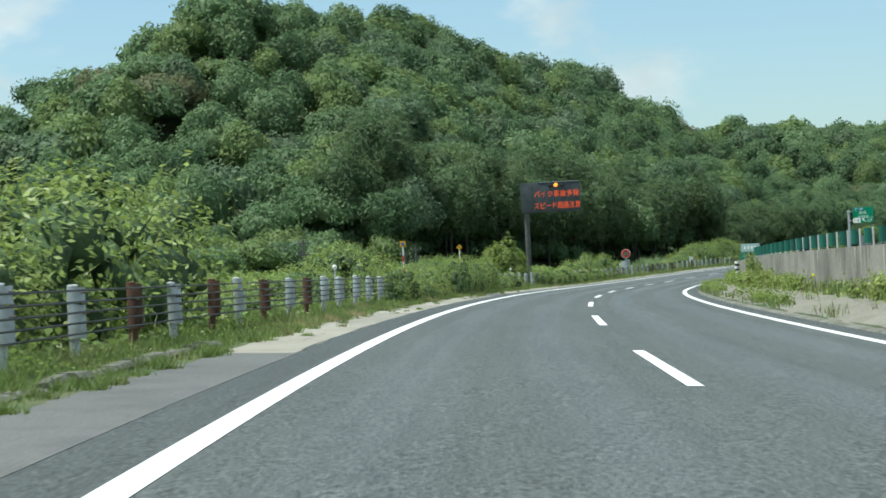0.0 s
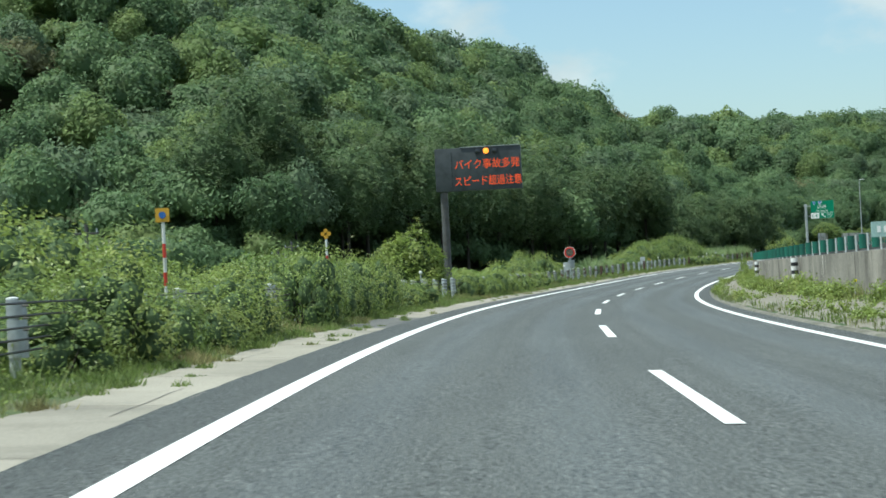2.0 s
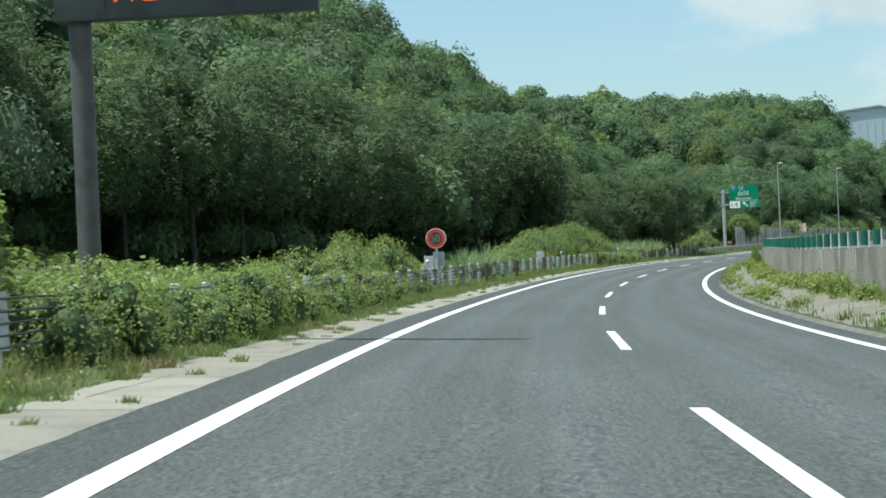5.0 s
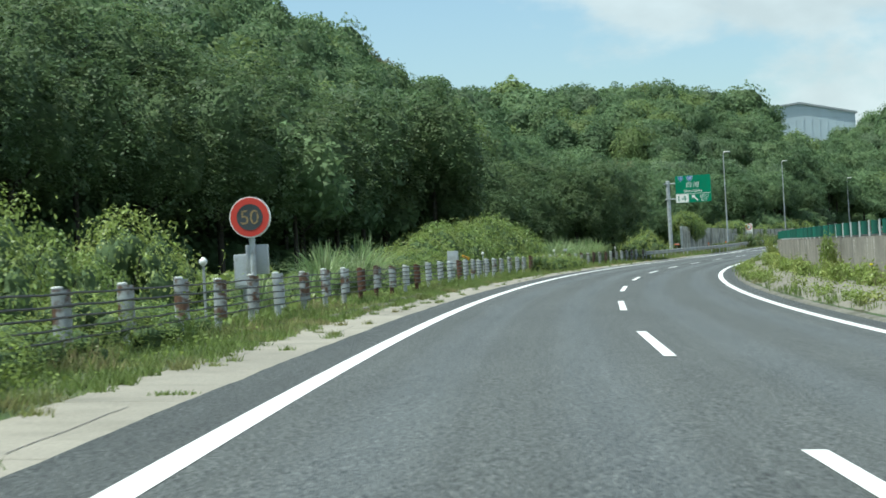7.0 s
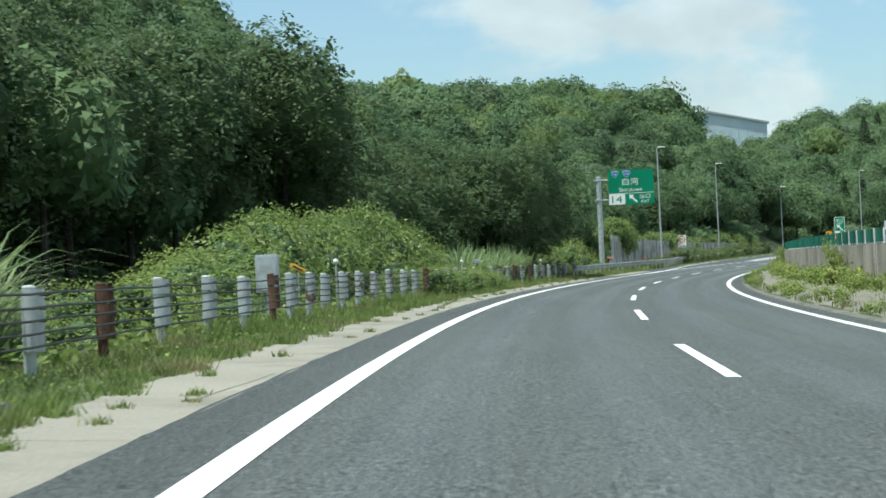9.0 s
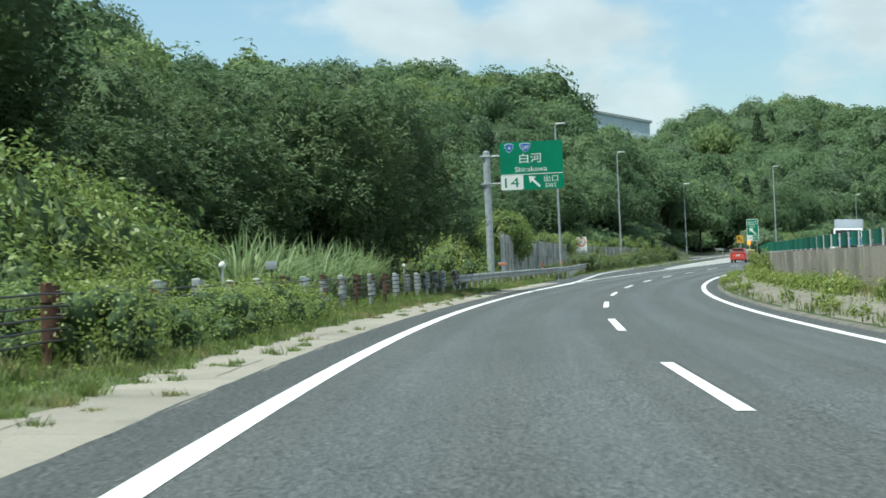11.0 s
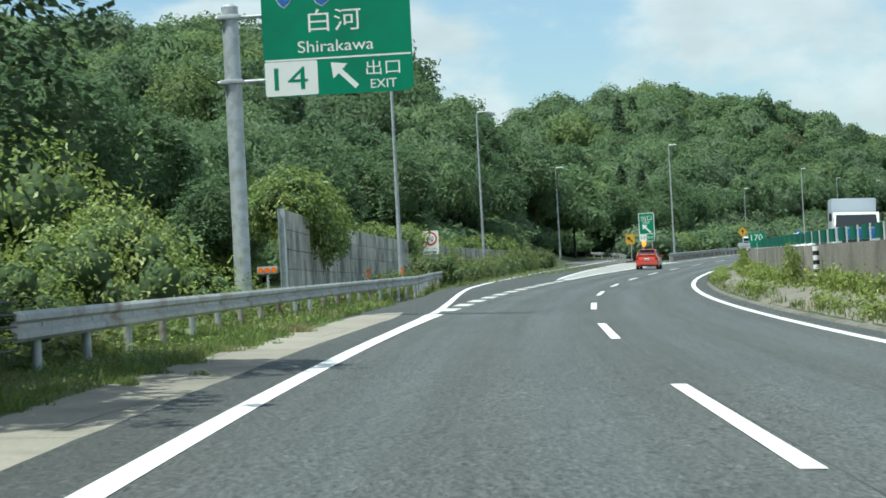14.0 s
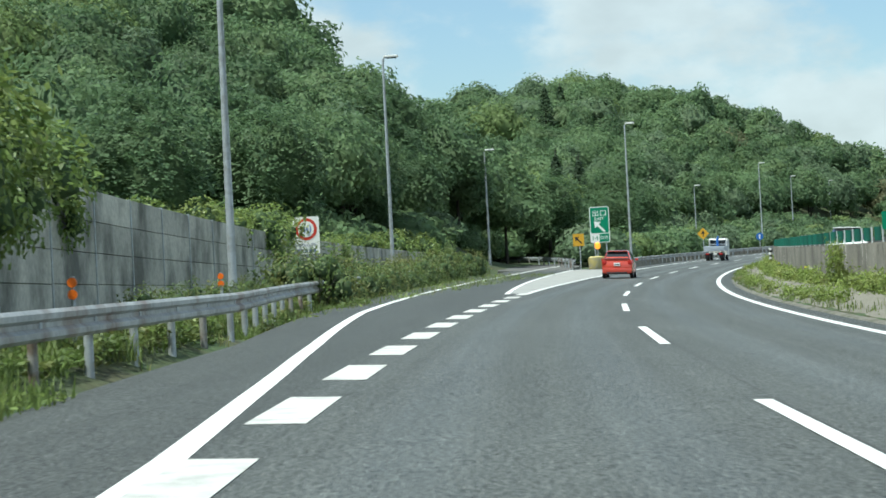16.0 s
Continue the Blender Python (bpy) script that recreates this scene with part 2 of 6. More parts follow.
LEAF_WOOD = wood_green("woodland_leaves", (0.138, 0.212, 0.1), (0.172, 0.238, 0.108))
LEAF_FRESH = wood_green("fresh_woodland_leaves", (0.175, 0.242, 0.092), (0.21, 0.268, 0.102))
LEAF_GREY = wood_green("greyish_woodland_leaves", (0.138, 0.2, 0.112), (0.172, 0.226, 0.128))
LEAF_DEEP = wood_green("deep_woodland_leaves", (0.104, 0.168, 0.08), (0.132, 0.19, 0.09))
LEAF_DRY = wood_green("browning_woodland_leaves", (0.172, 0.182, 0.095), (0.2, 0.197, 0.105))
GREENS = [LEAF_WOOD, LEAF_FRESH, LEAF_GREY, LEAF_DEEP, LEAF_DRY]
LEAF_DARK = material("dark_tree_leaves", (0.096, 0.148, 0.066), 0.55, spots=(0.135, 0.18, 0.076), spot_scale=0.3, grain=0.25, grain_scale=1.6, island=0.25, through_light=0.42, spec=0.35, bump=0.6, bump_scale=4, relief=0.08)
LEAF_CEDAR = material("conifer_needles", (0.05, 0.088, 0.038), 0.7, grain=0.2, grain_scale=0.5, island=0.15, through_light=0.3)
# crown cores: a darker green paints the shade seen between the leaves
SHADE_CORE = material("shaded_inner_leaves", (0.09, 0.135, 0.062), 0.8, grain=0.3, grain_scale=3, bump=0.6, bump_scale=6, relief=0.1, through_light=0.2, spec=0.2)
LEAF_BUSH = material("bush_leaves", (0.235, 0.305, 0.075), 0.45, spots=(0.33, 0.365, 0.11), spot_scale=0.8, spot_range=(0.5, 0.68), grain=0.2, grain_scale=3, island=0.25, through_light=0.38, spec=0.4)
LEAF_VINE = material("vine_leaves", (0.18, 0.255, 0.068), 0.45, spots=(0.24, 0.285, 0.08), spot_scale=0.6, grain=0.2, grain_scale=3, island=0.25, through_light=0.38, spec=0.4)
LEAF_HEDGE = material("hedge_leaves", (0.125, 0.18, 0.05), 0.55, spots=(0.19, 0.19, 0.065), spot_scale=0.7, grain=0.2, grain_scale=4, island=0.3, through_light=0.4)
GRASS = material("verge_grass", (0.165, 0.225, 0.06), 0.6, spots=(0.33, 0.28, 0.14), spot_scale=0.45, spot_range=(0.52, 0.68), grain=0.25, grain_scale=2, island=0.35, through_light=0.45)
REED = material("tall_grass", (0.17, 0.25, 0.10), 0.45, spots=(0.3, 0.35, 0.18), spot_scale=1.0, grain=0.2, grain_scale=2, island=0.35, through_light=0.42)
CAR_RED = material("coral_red_car_paint", (0.52, 0.06, 0.035), 0.25, grain=0.02, coat=0.8)
GLASS_DARK = material("tinted_glass", (0.02, 0.024, 0.028), 0.08, grain=0, spec=0.7)
TYRE = material("tyre_rubber", (0.02, 0.02, 0.02), 0.85, grain=0.15)
TRUCK_GREY = material("truck_bed_grey", (0.42, 0.46, 0.52), 0.4, 0.2, grain=0.06)
LAMP_RED = material("tail_lamp", (0.45, 0.02, 0.015), 0.25, grain=0)
CLADDING = material("pale_blue_cladding", (0.50, 0.59, 0.65), 0.5, grain=0.05, grain_scale=0.3, wide=0.06)
SANDY = material("median_earth", (0.205, 0.19, 0.155), 0.95, spots=(0.16, 0.15, 0.115), spot_scale=0.8, spot_range=(0.46, 0.68), grain=0.2, grain_scale=14, bump=0.6, bump_scale=9, relief=0.05, wide=0.12, wide_scale=0.4)
VERGE = material("verge_turf", (0.105, 0.115, 0.05), 0.95, spots=(0.07, 0.105, 0.032), spot_scale=1.3, spot_range=(0.4, 0.6), grain=0.35, grain_scale=14, bump=0.8, bump_scale=18, relief=0.04)
FIELD = material("far_ground", (0.06, 0.09, 0.03), 0.95, spots=(0.09, 0.09, 0.04), spot_scale=0.05, grain=0.3, grain_scale=0.4)


# ---- mesh helpers ----
class Shape:
    """Collects verts and faces of one mesh."""

    def __init__(self):
        self.v, self.f = [], []

    def add(self, verts, faces):
        k = len(self.v)
        self.v += [tuple(p) for p in verts]
        self.f += [tuple(i + k for i in f) for f in faces]
        return self

    def box(self, cx, cy, cz, sx, sy, sz, bevel=0.0, m=None):
        """A box by its middle and sizes; bevel cuts the edges all round."""
        x, y, z = sx / 2, sy / 2, sz / 2
        b = min(bevel, x * 0.9, y * 0.9, z * 0.9)
        if b <= 0:
            vs = [Vector((i * x, j * y, k * z)) for k in (-1, 1) for j in (-1, 1) for i in (-1, 1)]
            fs = [(0, 2, 3, 1), (4, 5, 7, 6), (0, 1, 5, 4), (2, 6, 7, 3), (0, 4, 6, 2), (1, 3, 7, 5)]
        else:
            bm = bmesh.new()
            bmesh.ops.create_cube(bm, size=1)
            for q in bm.verts:
                q.co = Vector((q.co.x * sx, q.co.y * sy, q.co.z * sz))
            bmesh.ops.bevel(bm, geom=bm.edges[:], offset=b, segments=2, affect="EDGES", profile=0.6)
            bm.verts.index_update()
            vs = [q.co.copy() for q in bm.verts]
            fs = [tuple(q.index for q in f.verts) for f in bm.faces]
            bm.free()
        off = Vector((cx, cy, cz))
        vs = [(m @ (p + off)) if m else p + off for p in vs]
        return self.add(vs, fs)

    def tube(self, pts, radii, n=10, caps=True, close=False):
        """A round tube through the points."""
        pts = [Vector(p) for p in pts]
        if not hasattr(radii, "__len__"):
            radii = [radii] * len(pts)
        vs, fs = [], []
        side = None
        for i, p in enumerate(pts):
            d = (pts[min(i + 1, len(pts) - 1)] - pts[max(i - 1, 0)]).normalized()
            if side is None or abs(side.dot(d)) > 0.9:
                side = Vector((1, 0, 0)) if abs(d.x) < 0.9 else Vector((0, 1, 0))
            a = (side - d * side.dot(d)).normalized()
            side = a
            b = d.cross(a)
            for k in range(n):
                t = 2 * math.pi * k / n
                vs.append(p + (a * math.cos(t) + b * math.sin(t)) * radii[i])
        for i in range(len(pts) - 1):
            for k in range(n):
                fs.append((i * n + k, i * n + (k + 1) % n, (i + 1) * n + (k + 1) % n, (i + 1) * n + k))
        if caps:
            fs.append(tuple(range(n))[::-1])
            fs.append(tuple(range((len(pts) - 1) * n, len(pts) * n)))
        return self.add(vs, fs)

    def prism(self, outline, axis, lo, hi):
        """An outline in the plane across axis ('x', 'y' or 'z'), drawn out from lo to hi."""
        n = len(outline)
        def at(a, b, c):
            return {"x": (c, a, b), "y": (a, c, b), "z": (a, b, c)}[axis]
        vs = [at(a, b, lo) for a, b in outline] + [at(a, b, hi) for a, b in outline]
        fs = [tuple(range(n)), tuple(range(2 * n - 1, n - 1, -1))] + [(i, i + n, (i + 1) % n + n, (i + 1) % n) for i in range(n)]
        return self.add(vs, fs)

    def mesh(self, name, mat, smooth=False):
        me = bpy.data.meshes.new(name)
        me.from_pydata([tuple(p) for p in self.v], [], self.f)
        for q in (mat if isinstance(mat, (list, tuple)) else [mat]):
            me.materials.append(q)
        bm = bmesh.new()
        bm.from_mesh(me)
        bmesh.ops.recalc_face_normals(bm, faces=bm.faces[:])
        bm.to_mesh(me)
        bm.free()
        if smooth:
            me.shade_smooth()
            me.set_sharp_from_angle(angle=radians(40))
        return me


def part(name, shape, mat, parent=None, label="", smooth=True):
    ob = new(name, shape.mesh(name, mat, smooth) if isinstance(shape, Shape) else shape)
    if parent:
        ob.parent = parent
    if label:
        ob["label"] = label
    return ob


def thing(name, m, label, category, group="", kind=""):
    """An empty at a thing's base, to carry its parts."""
    ob = new(name)
    ob.empty_display_size = 0.2
    ob.matrix_basis = m
    return tagged(ob, label, category, group, kind)


def bulk(name, verts, faces, mats, index=None, smooth=False):
    """A large mesh from arrays of quads or triangles."""
    me = bpy.data.meshes.new(name)
    verts, faces = np.asarray(verts, np.float32), np.asarray(faces, np.int32)
    k = faces.shape[1]
    me.vertices.add(len(verts))
    me.vertices.foreach_set("co", verts.ravel())
    me.loops.add(faces.size)
    me.loops.foreach_set("vertex_index", faces.ravel())
    me.polygons.add(len(faces))
    me.polygons.foreach_set("loop_start", np.arange(0, faces.size, k, dtype=np.int32))
    me.polygons.foreach_set("loop_total", np.full(len(faces), k, np.int32))
    for q in mats:
        me.materials.append(q)
    if index is not None:
        me.polygons.foreach_set("material_index", np.asarray(index, np.int32))
    me.update(calc_edges=True)
    me.validate()
    if smooth:
        me.shade_smooth()
    return me


def road_coat():
    """Asphalt polished in the wheel tracks, coarse and dark outside the edge lines, streaked along the road."""
    m = ASPHALT
    n, l = m.node_tree.nodes, m.node_tree.links
    b = n["Principled BSDF"]
    at = n.new("ShaderNodeAttribute")
    at.attribute_name = "along"
    sep = n.new("ShaderNodeSeparateXYZ")
    l.new(at.outputs["Vector"], sep.inputs[0])

    def op(kind, a, b2=None, c=None):
        x = n.new("ShaderNodeMath")
        x.operation = kind
        for i, v in enumerate((a, b2, c)):
            if v is None:
                continue
            if isinstance(v, (int, float)):
                x.inputs[i].default_value = v
            else:
                l.new(v, x.inputs[i])
        return x.outputs[0]

    def span(v, lo, hi, a, c):
        x = n.new("ShaderNodeMapRange")
        x.interpolation_type = "SMOOTHSTEP"
        for k, q in zip(("From Min", "From Max", "To Min", "To Max"), (lo, hi, a, c)):
            x.inputs[k].default_value = q
        l.new(v, x.inputs["Value"])
        return x.outputs["Result"]

    def noise(sx, sy, detail):
        mp = n.new("ShaderNodeMapping")
        mp.inputs["Scale"].default_value = (sx, sy, 1)
        l.new(at.outputs["Vector"], mp.inputs["Vector"])
        x = n.new("ShaderNodeTexNoise")
        x.inputs["Scale"].default_value, x.inputs["Detail"].default_value = 1.0, detail
        l.new(mp.outputs["Vector"], x.inputs["Vector"])
        return x.outputs["Fac"]

    u = sep.outputs["X"]
    wander = op("ADD", u, op("MULTIPLY", op("SUBTRACT", noise(0.0, 0.03, 2), 0.5), 0.5))
    lane = op("ABSOLUTE", op("SUBTRACT", op("ABSOLUTE", wander), 1.82))
    track = span(op("ABSOLUTE", op("SUBTRACT", lane, 0.78)), 0.1, 0.62, 1.0, 0.0)
    lane_track = op("MULTIPLY", track, span(op("ABSOLUTE", u), 3.2, 3.6, 1.0, 0.0))
    streak = span(noise(5.0, 0.05, 5), 0.3, 0.7, 0.93, 1.07)
    patchy = span(noise(0.5, 0.12, 4), 0.3, 0.7, 0.94, 1.06)
    outer = span(op("ABSOLUTE", u), 3.66, 3.9, 1.0, 0.8)
    tone = op("MULTIPLY", op("MULTIPLY", op("MULTIPLY", streak, patchy), outer), op("ADD", 0.97, op("MULTIPLY", lane_track, 0.12)))
    src = b.inputs["Base Color"].links[0].from_socket
    x = n.new("ShaderNodeVectorMath")
    x.operation = "SCALE"
    l.new(src, x.inputs[0])
    l.new(tone, x.inputs["Scale"])
    l.new(x.outputs["Vector"], b.inputs["Base Color"])
    l.new(op("SUBTRACT", 0.72, op("MULTIPLY", lane_track, 0.14)), b.inputs["Roughness"])


def ribbon(name, s0, s1, u0, u1, w, mat, thick=0.0, step=2.0, label="", kind="", category="", parent=None):
    """A strip of the road between two offsets, which may be functions of s."""
    n = max(2, int(abs(s1 - s0) / step) + 1)
    s = np.linspace(s0, s1, n)
    a = np.array([u0(x) if callable(u0) else u0 for x in s])
    b = np.array([u1(x) if callable(u1) else u1 for x in s])
    m = 2 if abs(b - a).max() < 1.5 else 7
    k = np.linspace(0, 1, m)
    u = a[:, None] * (1 - k) + b[:, None] * k
    wk = np.where(k < 1, w[0], w[1]) if isinstance(w, tuple) else np.full(m, w)
    v = places(s[:, None], u, wk[None, :]).reshape(-1, 3)
    f = [(i * m + j, i * m + j + 1, (i + 1) * m + j + 1, (i + 1) * m + j) for i in range(n - 1) for j in range(m - 1)]
    sh = Shape().add(v, f)
    if thick:
        lo = places(s[:, None], u, wk[None, :] - thick).reshape(-1, 3)
        q = n * m
        f2 = [(i * m, (i + 1) * m, (i + 1) * m + q, i * m + q) for i in range(n - 1)]
        f2 += [(i * m + m - 1, (i + 1) * m + m - 1, (i + 1) * m + m - 1 + q, i * m + m - 1 + q) for i in range(n - 1)]
        f2 += [(j, j + 1, j + 1 + q, j + q) for j in range(m - 1)] + [((n - 1) * m + j, (n - 1) * m + j + 1, (n - 1) * m + j + 1 + q, (n - 1) * m + j + q) for j in range(m - 1)]
        sh = Shape().add(list(v) + list(lo), f + f2)
    ob = part(name, sh, mat, parent, label, smooth=False)
    lane = np.stack([u, np.broadcast_to(s[:, None], u.shape), np.zeros_like(u)], -1).reshape(-1, 3)
    lane = np.concatenate([lane, lane]) if thick else lane
    ob.data.attributes.new("along", "FLOAT_VECTOR", "POINT").data.foreach_set("vector", lane.astype(np.float32).ravel())
    return tagged(ob, label, category, "", kind)


# ---- terrain ----
def smooth(x, a, b):
    t = np.clip((x - a) / (b - a), 0, 1)
    return t * t * (3 - 2 * t)


def hills(s, u):
    """Height of the bare hillsides over the road's plane."""
    d = -u
    rise_a = np.where(d < 75, 0.568 * (d - 20.9), np.maximum(30.8 - 0.6 * (d - 75), 20.8))
    a = np.where(d > 20.9, rise_a * np.clip((s - 205.7) / 56.6, 0, 1) * (1 - smooth(s + 0.16 * (d - 45), 405, 426)), -30)
    a = a + np.where(d > 20.9, 4.0 * np.exp(-((s - 328) / 32) ** 2 - ((d - 74) / 13) ** 2), 0)
    rise_b = np.minimum(0.577 * (d - 15.5), 18.1 + 0.076 * (d - 46.9))
    b = np.where(d > 15.5, rise_b * smooth(s, 428, 536) * (1 - 0.95 * smooth(s - 1.685 * (d - 40), 542, 561)), -30)
    rise_c = np.where(d > 97, 24.3 - 0.55 * (d - 97), np.minimum(0.448 * (d - 21.6), 24.3))
    c = np.where(d > 21.6, rise_c * smooth(s - 0.65 * np.maximum(d - 45, 0), 591, 725) * (1 - 0.85 * smooth(s, 802, 856)), -30)
    return np.maximum(np.maximum(a, b), c)


def ground_w(s, u, under=True):
    s, u = np.broadcast_arrays(np.asarray(s, float), np.asarray(u, float))
    drop = np.interp(s, [0, 180, 290, 320, 600], [4.5, 5.0, 4.0, 1.0, 0.6])
    left = np.interp(u, [-60, -22, -9, -7.2, -5.5, -5.0, -4.0], [-1.0, -1.0, -0.12, -0.02, 0.0, -0.02, -0.3])
    left = np.where(u < -7.2, left * drop, left)
    right = np.interp(u, [3.9, 4.2, 4.4, 6.5, 7.0, 40, 300], [-0.3, -0.3, 0.06, 0.42, 0.3, 0.3, 0.3])
    w = np.where(u < 0, left, right)
    w = np.where((u > -5.0) & (u < 4.2), -0.3, w)
    exit_edge = np.interp(s, [344, 358, 380, 400, 435, 475, 560, 700], [-5.0, -6.4, -6.9, -8.3, -9.9, -11.7, -20, -30])
    w = np.where((s > 344) & (u < 0) & (u > exit_edge), -0.3, w)
    w = np.where((s > 352) & (u < 0) & (u <= exit_edge) & (u > -40), -0.02, w)
    d = -u
    hollow = 3.4 * smooth(d, 19, 24) * (1 - smooth(d, 34, 44)) * smooth(s, 214, 236) * (1 - smooth(s, 318, 336))
    bare = hills(s, u)
    return np.where(u < -8, np.maximum(w, np.maximum(bare - hollow, -5.0)), w) if under else np.where(u < -8, np.maximum(w, bare), w)


def ground_at(s, u, under=True):
    """World places on the ground; with under off, where the ground would lie without the hollow at the wood's edge."""
    s, u = np.broadcast_arrays(np.asarray(s, float), np.asarray(u, float))
    p = places(s, u, ground_w(s, u, under))
    far = np.interp(s, SS, ABANK) * (u - np.clip(u, -150, 20))
    p[..., 2] += far
    return p


def build_ground():
    us = np.array([-420, -330, -260, -200, -170, -150, -135, -120, -110, -100, -92, -84, -76, -69, -62, -56, -50, -45, -40, -36, -32, -28, -25, -22, -19, -16.5, -14, -12, -10.5, -9.2, -8.2, -7.2, -6.4, -5.5,
                   -5.0, -4.0, 0, 3.9, 4.2, 4.4, 5.2, 6.0, 6.6, 7.0, 10, 14, 18, 24, 36, 60, 100, 160, 240])
    ss = np.arange(-40, 1000, 4.0)
    p = ground_at(ss[:, None], us[None, :])
    rng = np.random.default_rng(4)
    rough = rng.normal(0, 0.05, p.shape[:2]) * (np.abs(us)[None, :] > 8)
    p[..., 2] += rough
    n, m = p.shape[:2]
    v = p.reshape(-1, 3)
    idx = np.arange(n * m).reshape(n, m)
    f = np.stack([idx[:-1, :-1], idx[:-1, 1:], idx[1:, 1:], idx[1:, :-1]], -1).reshape(-1, 4)
    rim = np.concatenate([idx[0, :], idx[1:, -1], idx[-1, -2::-1], idx[-2:0:-1, 0]])
    mid = v[rim].mean(0)
    out = v[rim] - mid
    r = np.linalg.norm(out[:, :2], axis=1, keepdims=True)
    far = mid + out / r * 4200
    far[:, 2] = -5
    k = len(rim)
    base = n * m
    nxt = np.roll(np.arange(k), -1)
    g = np.stack([rim, rim[nxt], base + nxt, base + np.arange(k)], -1)
    me = bulk("ground", np.concatenate([v, far]), np.concatenate([f, g]), [SOIL, FIELD], np.concatenate([np.zeros(len(f)), np.ones(len(g))]), smooth=True)
    return tagged(new("ground", me), "rough earth and undergrowth beside the expressway", "ground", kind="structure")


build_ground()


RAGS = np.random.default_rng(3).normal(0, 1, 4000)


def ragged(s, *terms):
    """A ragged line: chance steps of (size, length)."""
    return float(sum(a * np.interp((s + 50) / q + 37 * q, np.arange(4000), RAGS) for a, q in terms))


def left_edge(s):
    if s > 503:
        return -5.2
    return float(np.interp(s, [-40, 344, 358, 380, 400, 435, 475, 520, 560], [-4.36, -4.36, -5.7, -6.2, -7.6, -9.2, -11.0, -14.5, -19]))


def exit_line(s):
    return float(np.interp(s, [340, 351, 355.8, 358.7, 361.9, 365, 371, 380, 390, 400, 414, 435, 460, 475, 520, 560], [-3.66, -3.74, -3.79, -3.88, -3.98, -4.13, -4.44, -5.0, -5.7, -6.4, -7.1, -8.05, -9.15, -9.75, -12.6, -17]))


road_coat()
road = ribbon("road", -40, 900, left_edge, 4.28, 0.0, ASPHALT, thick=0.25, label="dark grey two-lane asphalt expressway curving right", category="road", kind="structure")

def grade(s):
    return float((np.interp(s + 2, SS, AZ) - np.interp(s - 2, SS, AZ)) / 4)


def banked(s, u, w=0.0):
    """A pose that lies in the road's plane."""
    p = place(s, u, w)
    return pose(p.x, p.y, p.z, math.degrees(math.atan(grade(s))), math.degrees(math.atan(float(np.interp(s, SS, ABANK)))), -math.degrees(heading(s)))


# ---- road furniture in the carriageway ----
tagged(ribbon("exit_ramp", 498, 546, lambda s: float(np.interp(s, [498, 520, 532, 546], [-13.8, -17.5, -21, -34])), lambda s: float(np.interp(s, [498, 520, 532, 546], [-8.6, -10.8, -14, -24])), 0.004, WORN_ASPHALT, 0.2,
              label="worn asphalt slip road leading off", category="road", kind="structure"))
ribbon("edge_line_1", -40, 355.8, lambda s: float(np.interp(s, [215, 270, 330, 343, 351.5, 355.8], [-3.75, -3.77, -3.78, -3.78, -3.84, -3.94])), lambda s: float(np.interp(s, [215, 270, 325, 343, 355.8], [-3.53, -3.565, -3.58, -3.53, -3.51])), 0.005, PAINT, label="solid white edge line", category="road line", kind="structure")
ribbon("edge_line_2", -40, 860, 3.465, 3.665, 0.005, PAINT, label="solid white edge line beside the median", category="road line", kind="structure")
ribbon("edge_line_3", 355.8, 520, lambda s: exit_line(s) - 0.1, lambda s: exit_line(s) + 0.1, 0.005, PAINT, label="white edge line swinging off to the exit", category="road line", kind="structure")
ribbon("edge_line_4", 424, 860, -3.72, -3.52, 0.005, PAINT, label="solid white edge line after the exit", category="road line", kind="structure")
ribbon("edge_line_5", 424, 498, lambda s: -4.4 - (s - 424) * 0.0545, lambda s: -4.2 - (s - 424) * 0.0545, 0.005, PAINT, label="white line along the exit gore", category="road line", kind="structure")

dash = Shape().box(0, 4, 0.004, 0.15, 8, 0.004).mesh("lane_dash", PAINT)
for k in range(-2, 38):
    ob = part("lane_dash", dash, PAINT, road)
    ob.matrix_basis = banked(18.7 + 20 * k + 4, 0, 0.004) @ pose(0, -4, 0)
for k in range(12):
    s = 358.9 + 5.72 * k
    sh = Shape().prism([(-0.22, 0), (0.22, 0), (0.22, 3.05), (-0.22, 3.05)], "z", 0.003, 0.007)
    ob = part("exit_block_marking", sh, WORN_PAINT, road)
    ob.matrix_basis = banked(s, -3.68, 0)
gore = tagged(ribbon("gore_area", 425, 500, lambda s: -4.18 - (s - 424) * 0.0545, -3.74, 0.003, GORE_PAINT, label="pale hatched gore between carriageway and exit", category="road marking", kind="structure"))
tagged(ribbon("tar_joint", 236, 430, 0.115, 0.128, 0.002, SEAM, label="thin dark tar joint beside the lane line", category="joint", kind="structure"))

gutter = tagged(new("gutter"), "pale concrete gutter strip of slabs with weedy joints", "gutter", kind="structure")
slab = Shape().box(0, 0, -0.05, 1.13, 4.97, 0.1, 0.012).mesh("concrete_slab", SLAB)
for k in range(74):
    if -16 + 5 * k < 29 or 84 < -16 + 5 * k < 95:
        continue
    ob = part("concrete_slab", slab, SLAB, gutter)
    ob.matrix_basis = banked(-16 + 5 * k, -4.94, 0.008)
tagged(ribbon("shoulder_end", 341.4, 357.5, -5.62, -4.3, 0.002, ASPHALT, thick=0.2, label="dark asphalt where the gutter tapers out", category="road", kind="structure"))
last_slab = Shape().prism([(-0.56, 0.02), (0.55, 0.02), (0.44, 4.0), (0.27, 6.8), (-0.1, 6.3), (-0.5, 5.0)], "z", -0.1, 0.0)
part("concrete_slab", last_slab, SLAB, gutter).matrix_basis = banked(351.5, -4.94, 0.008)

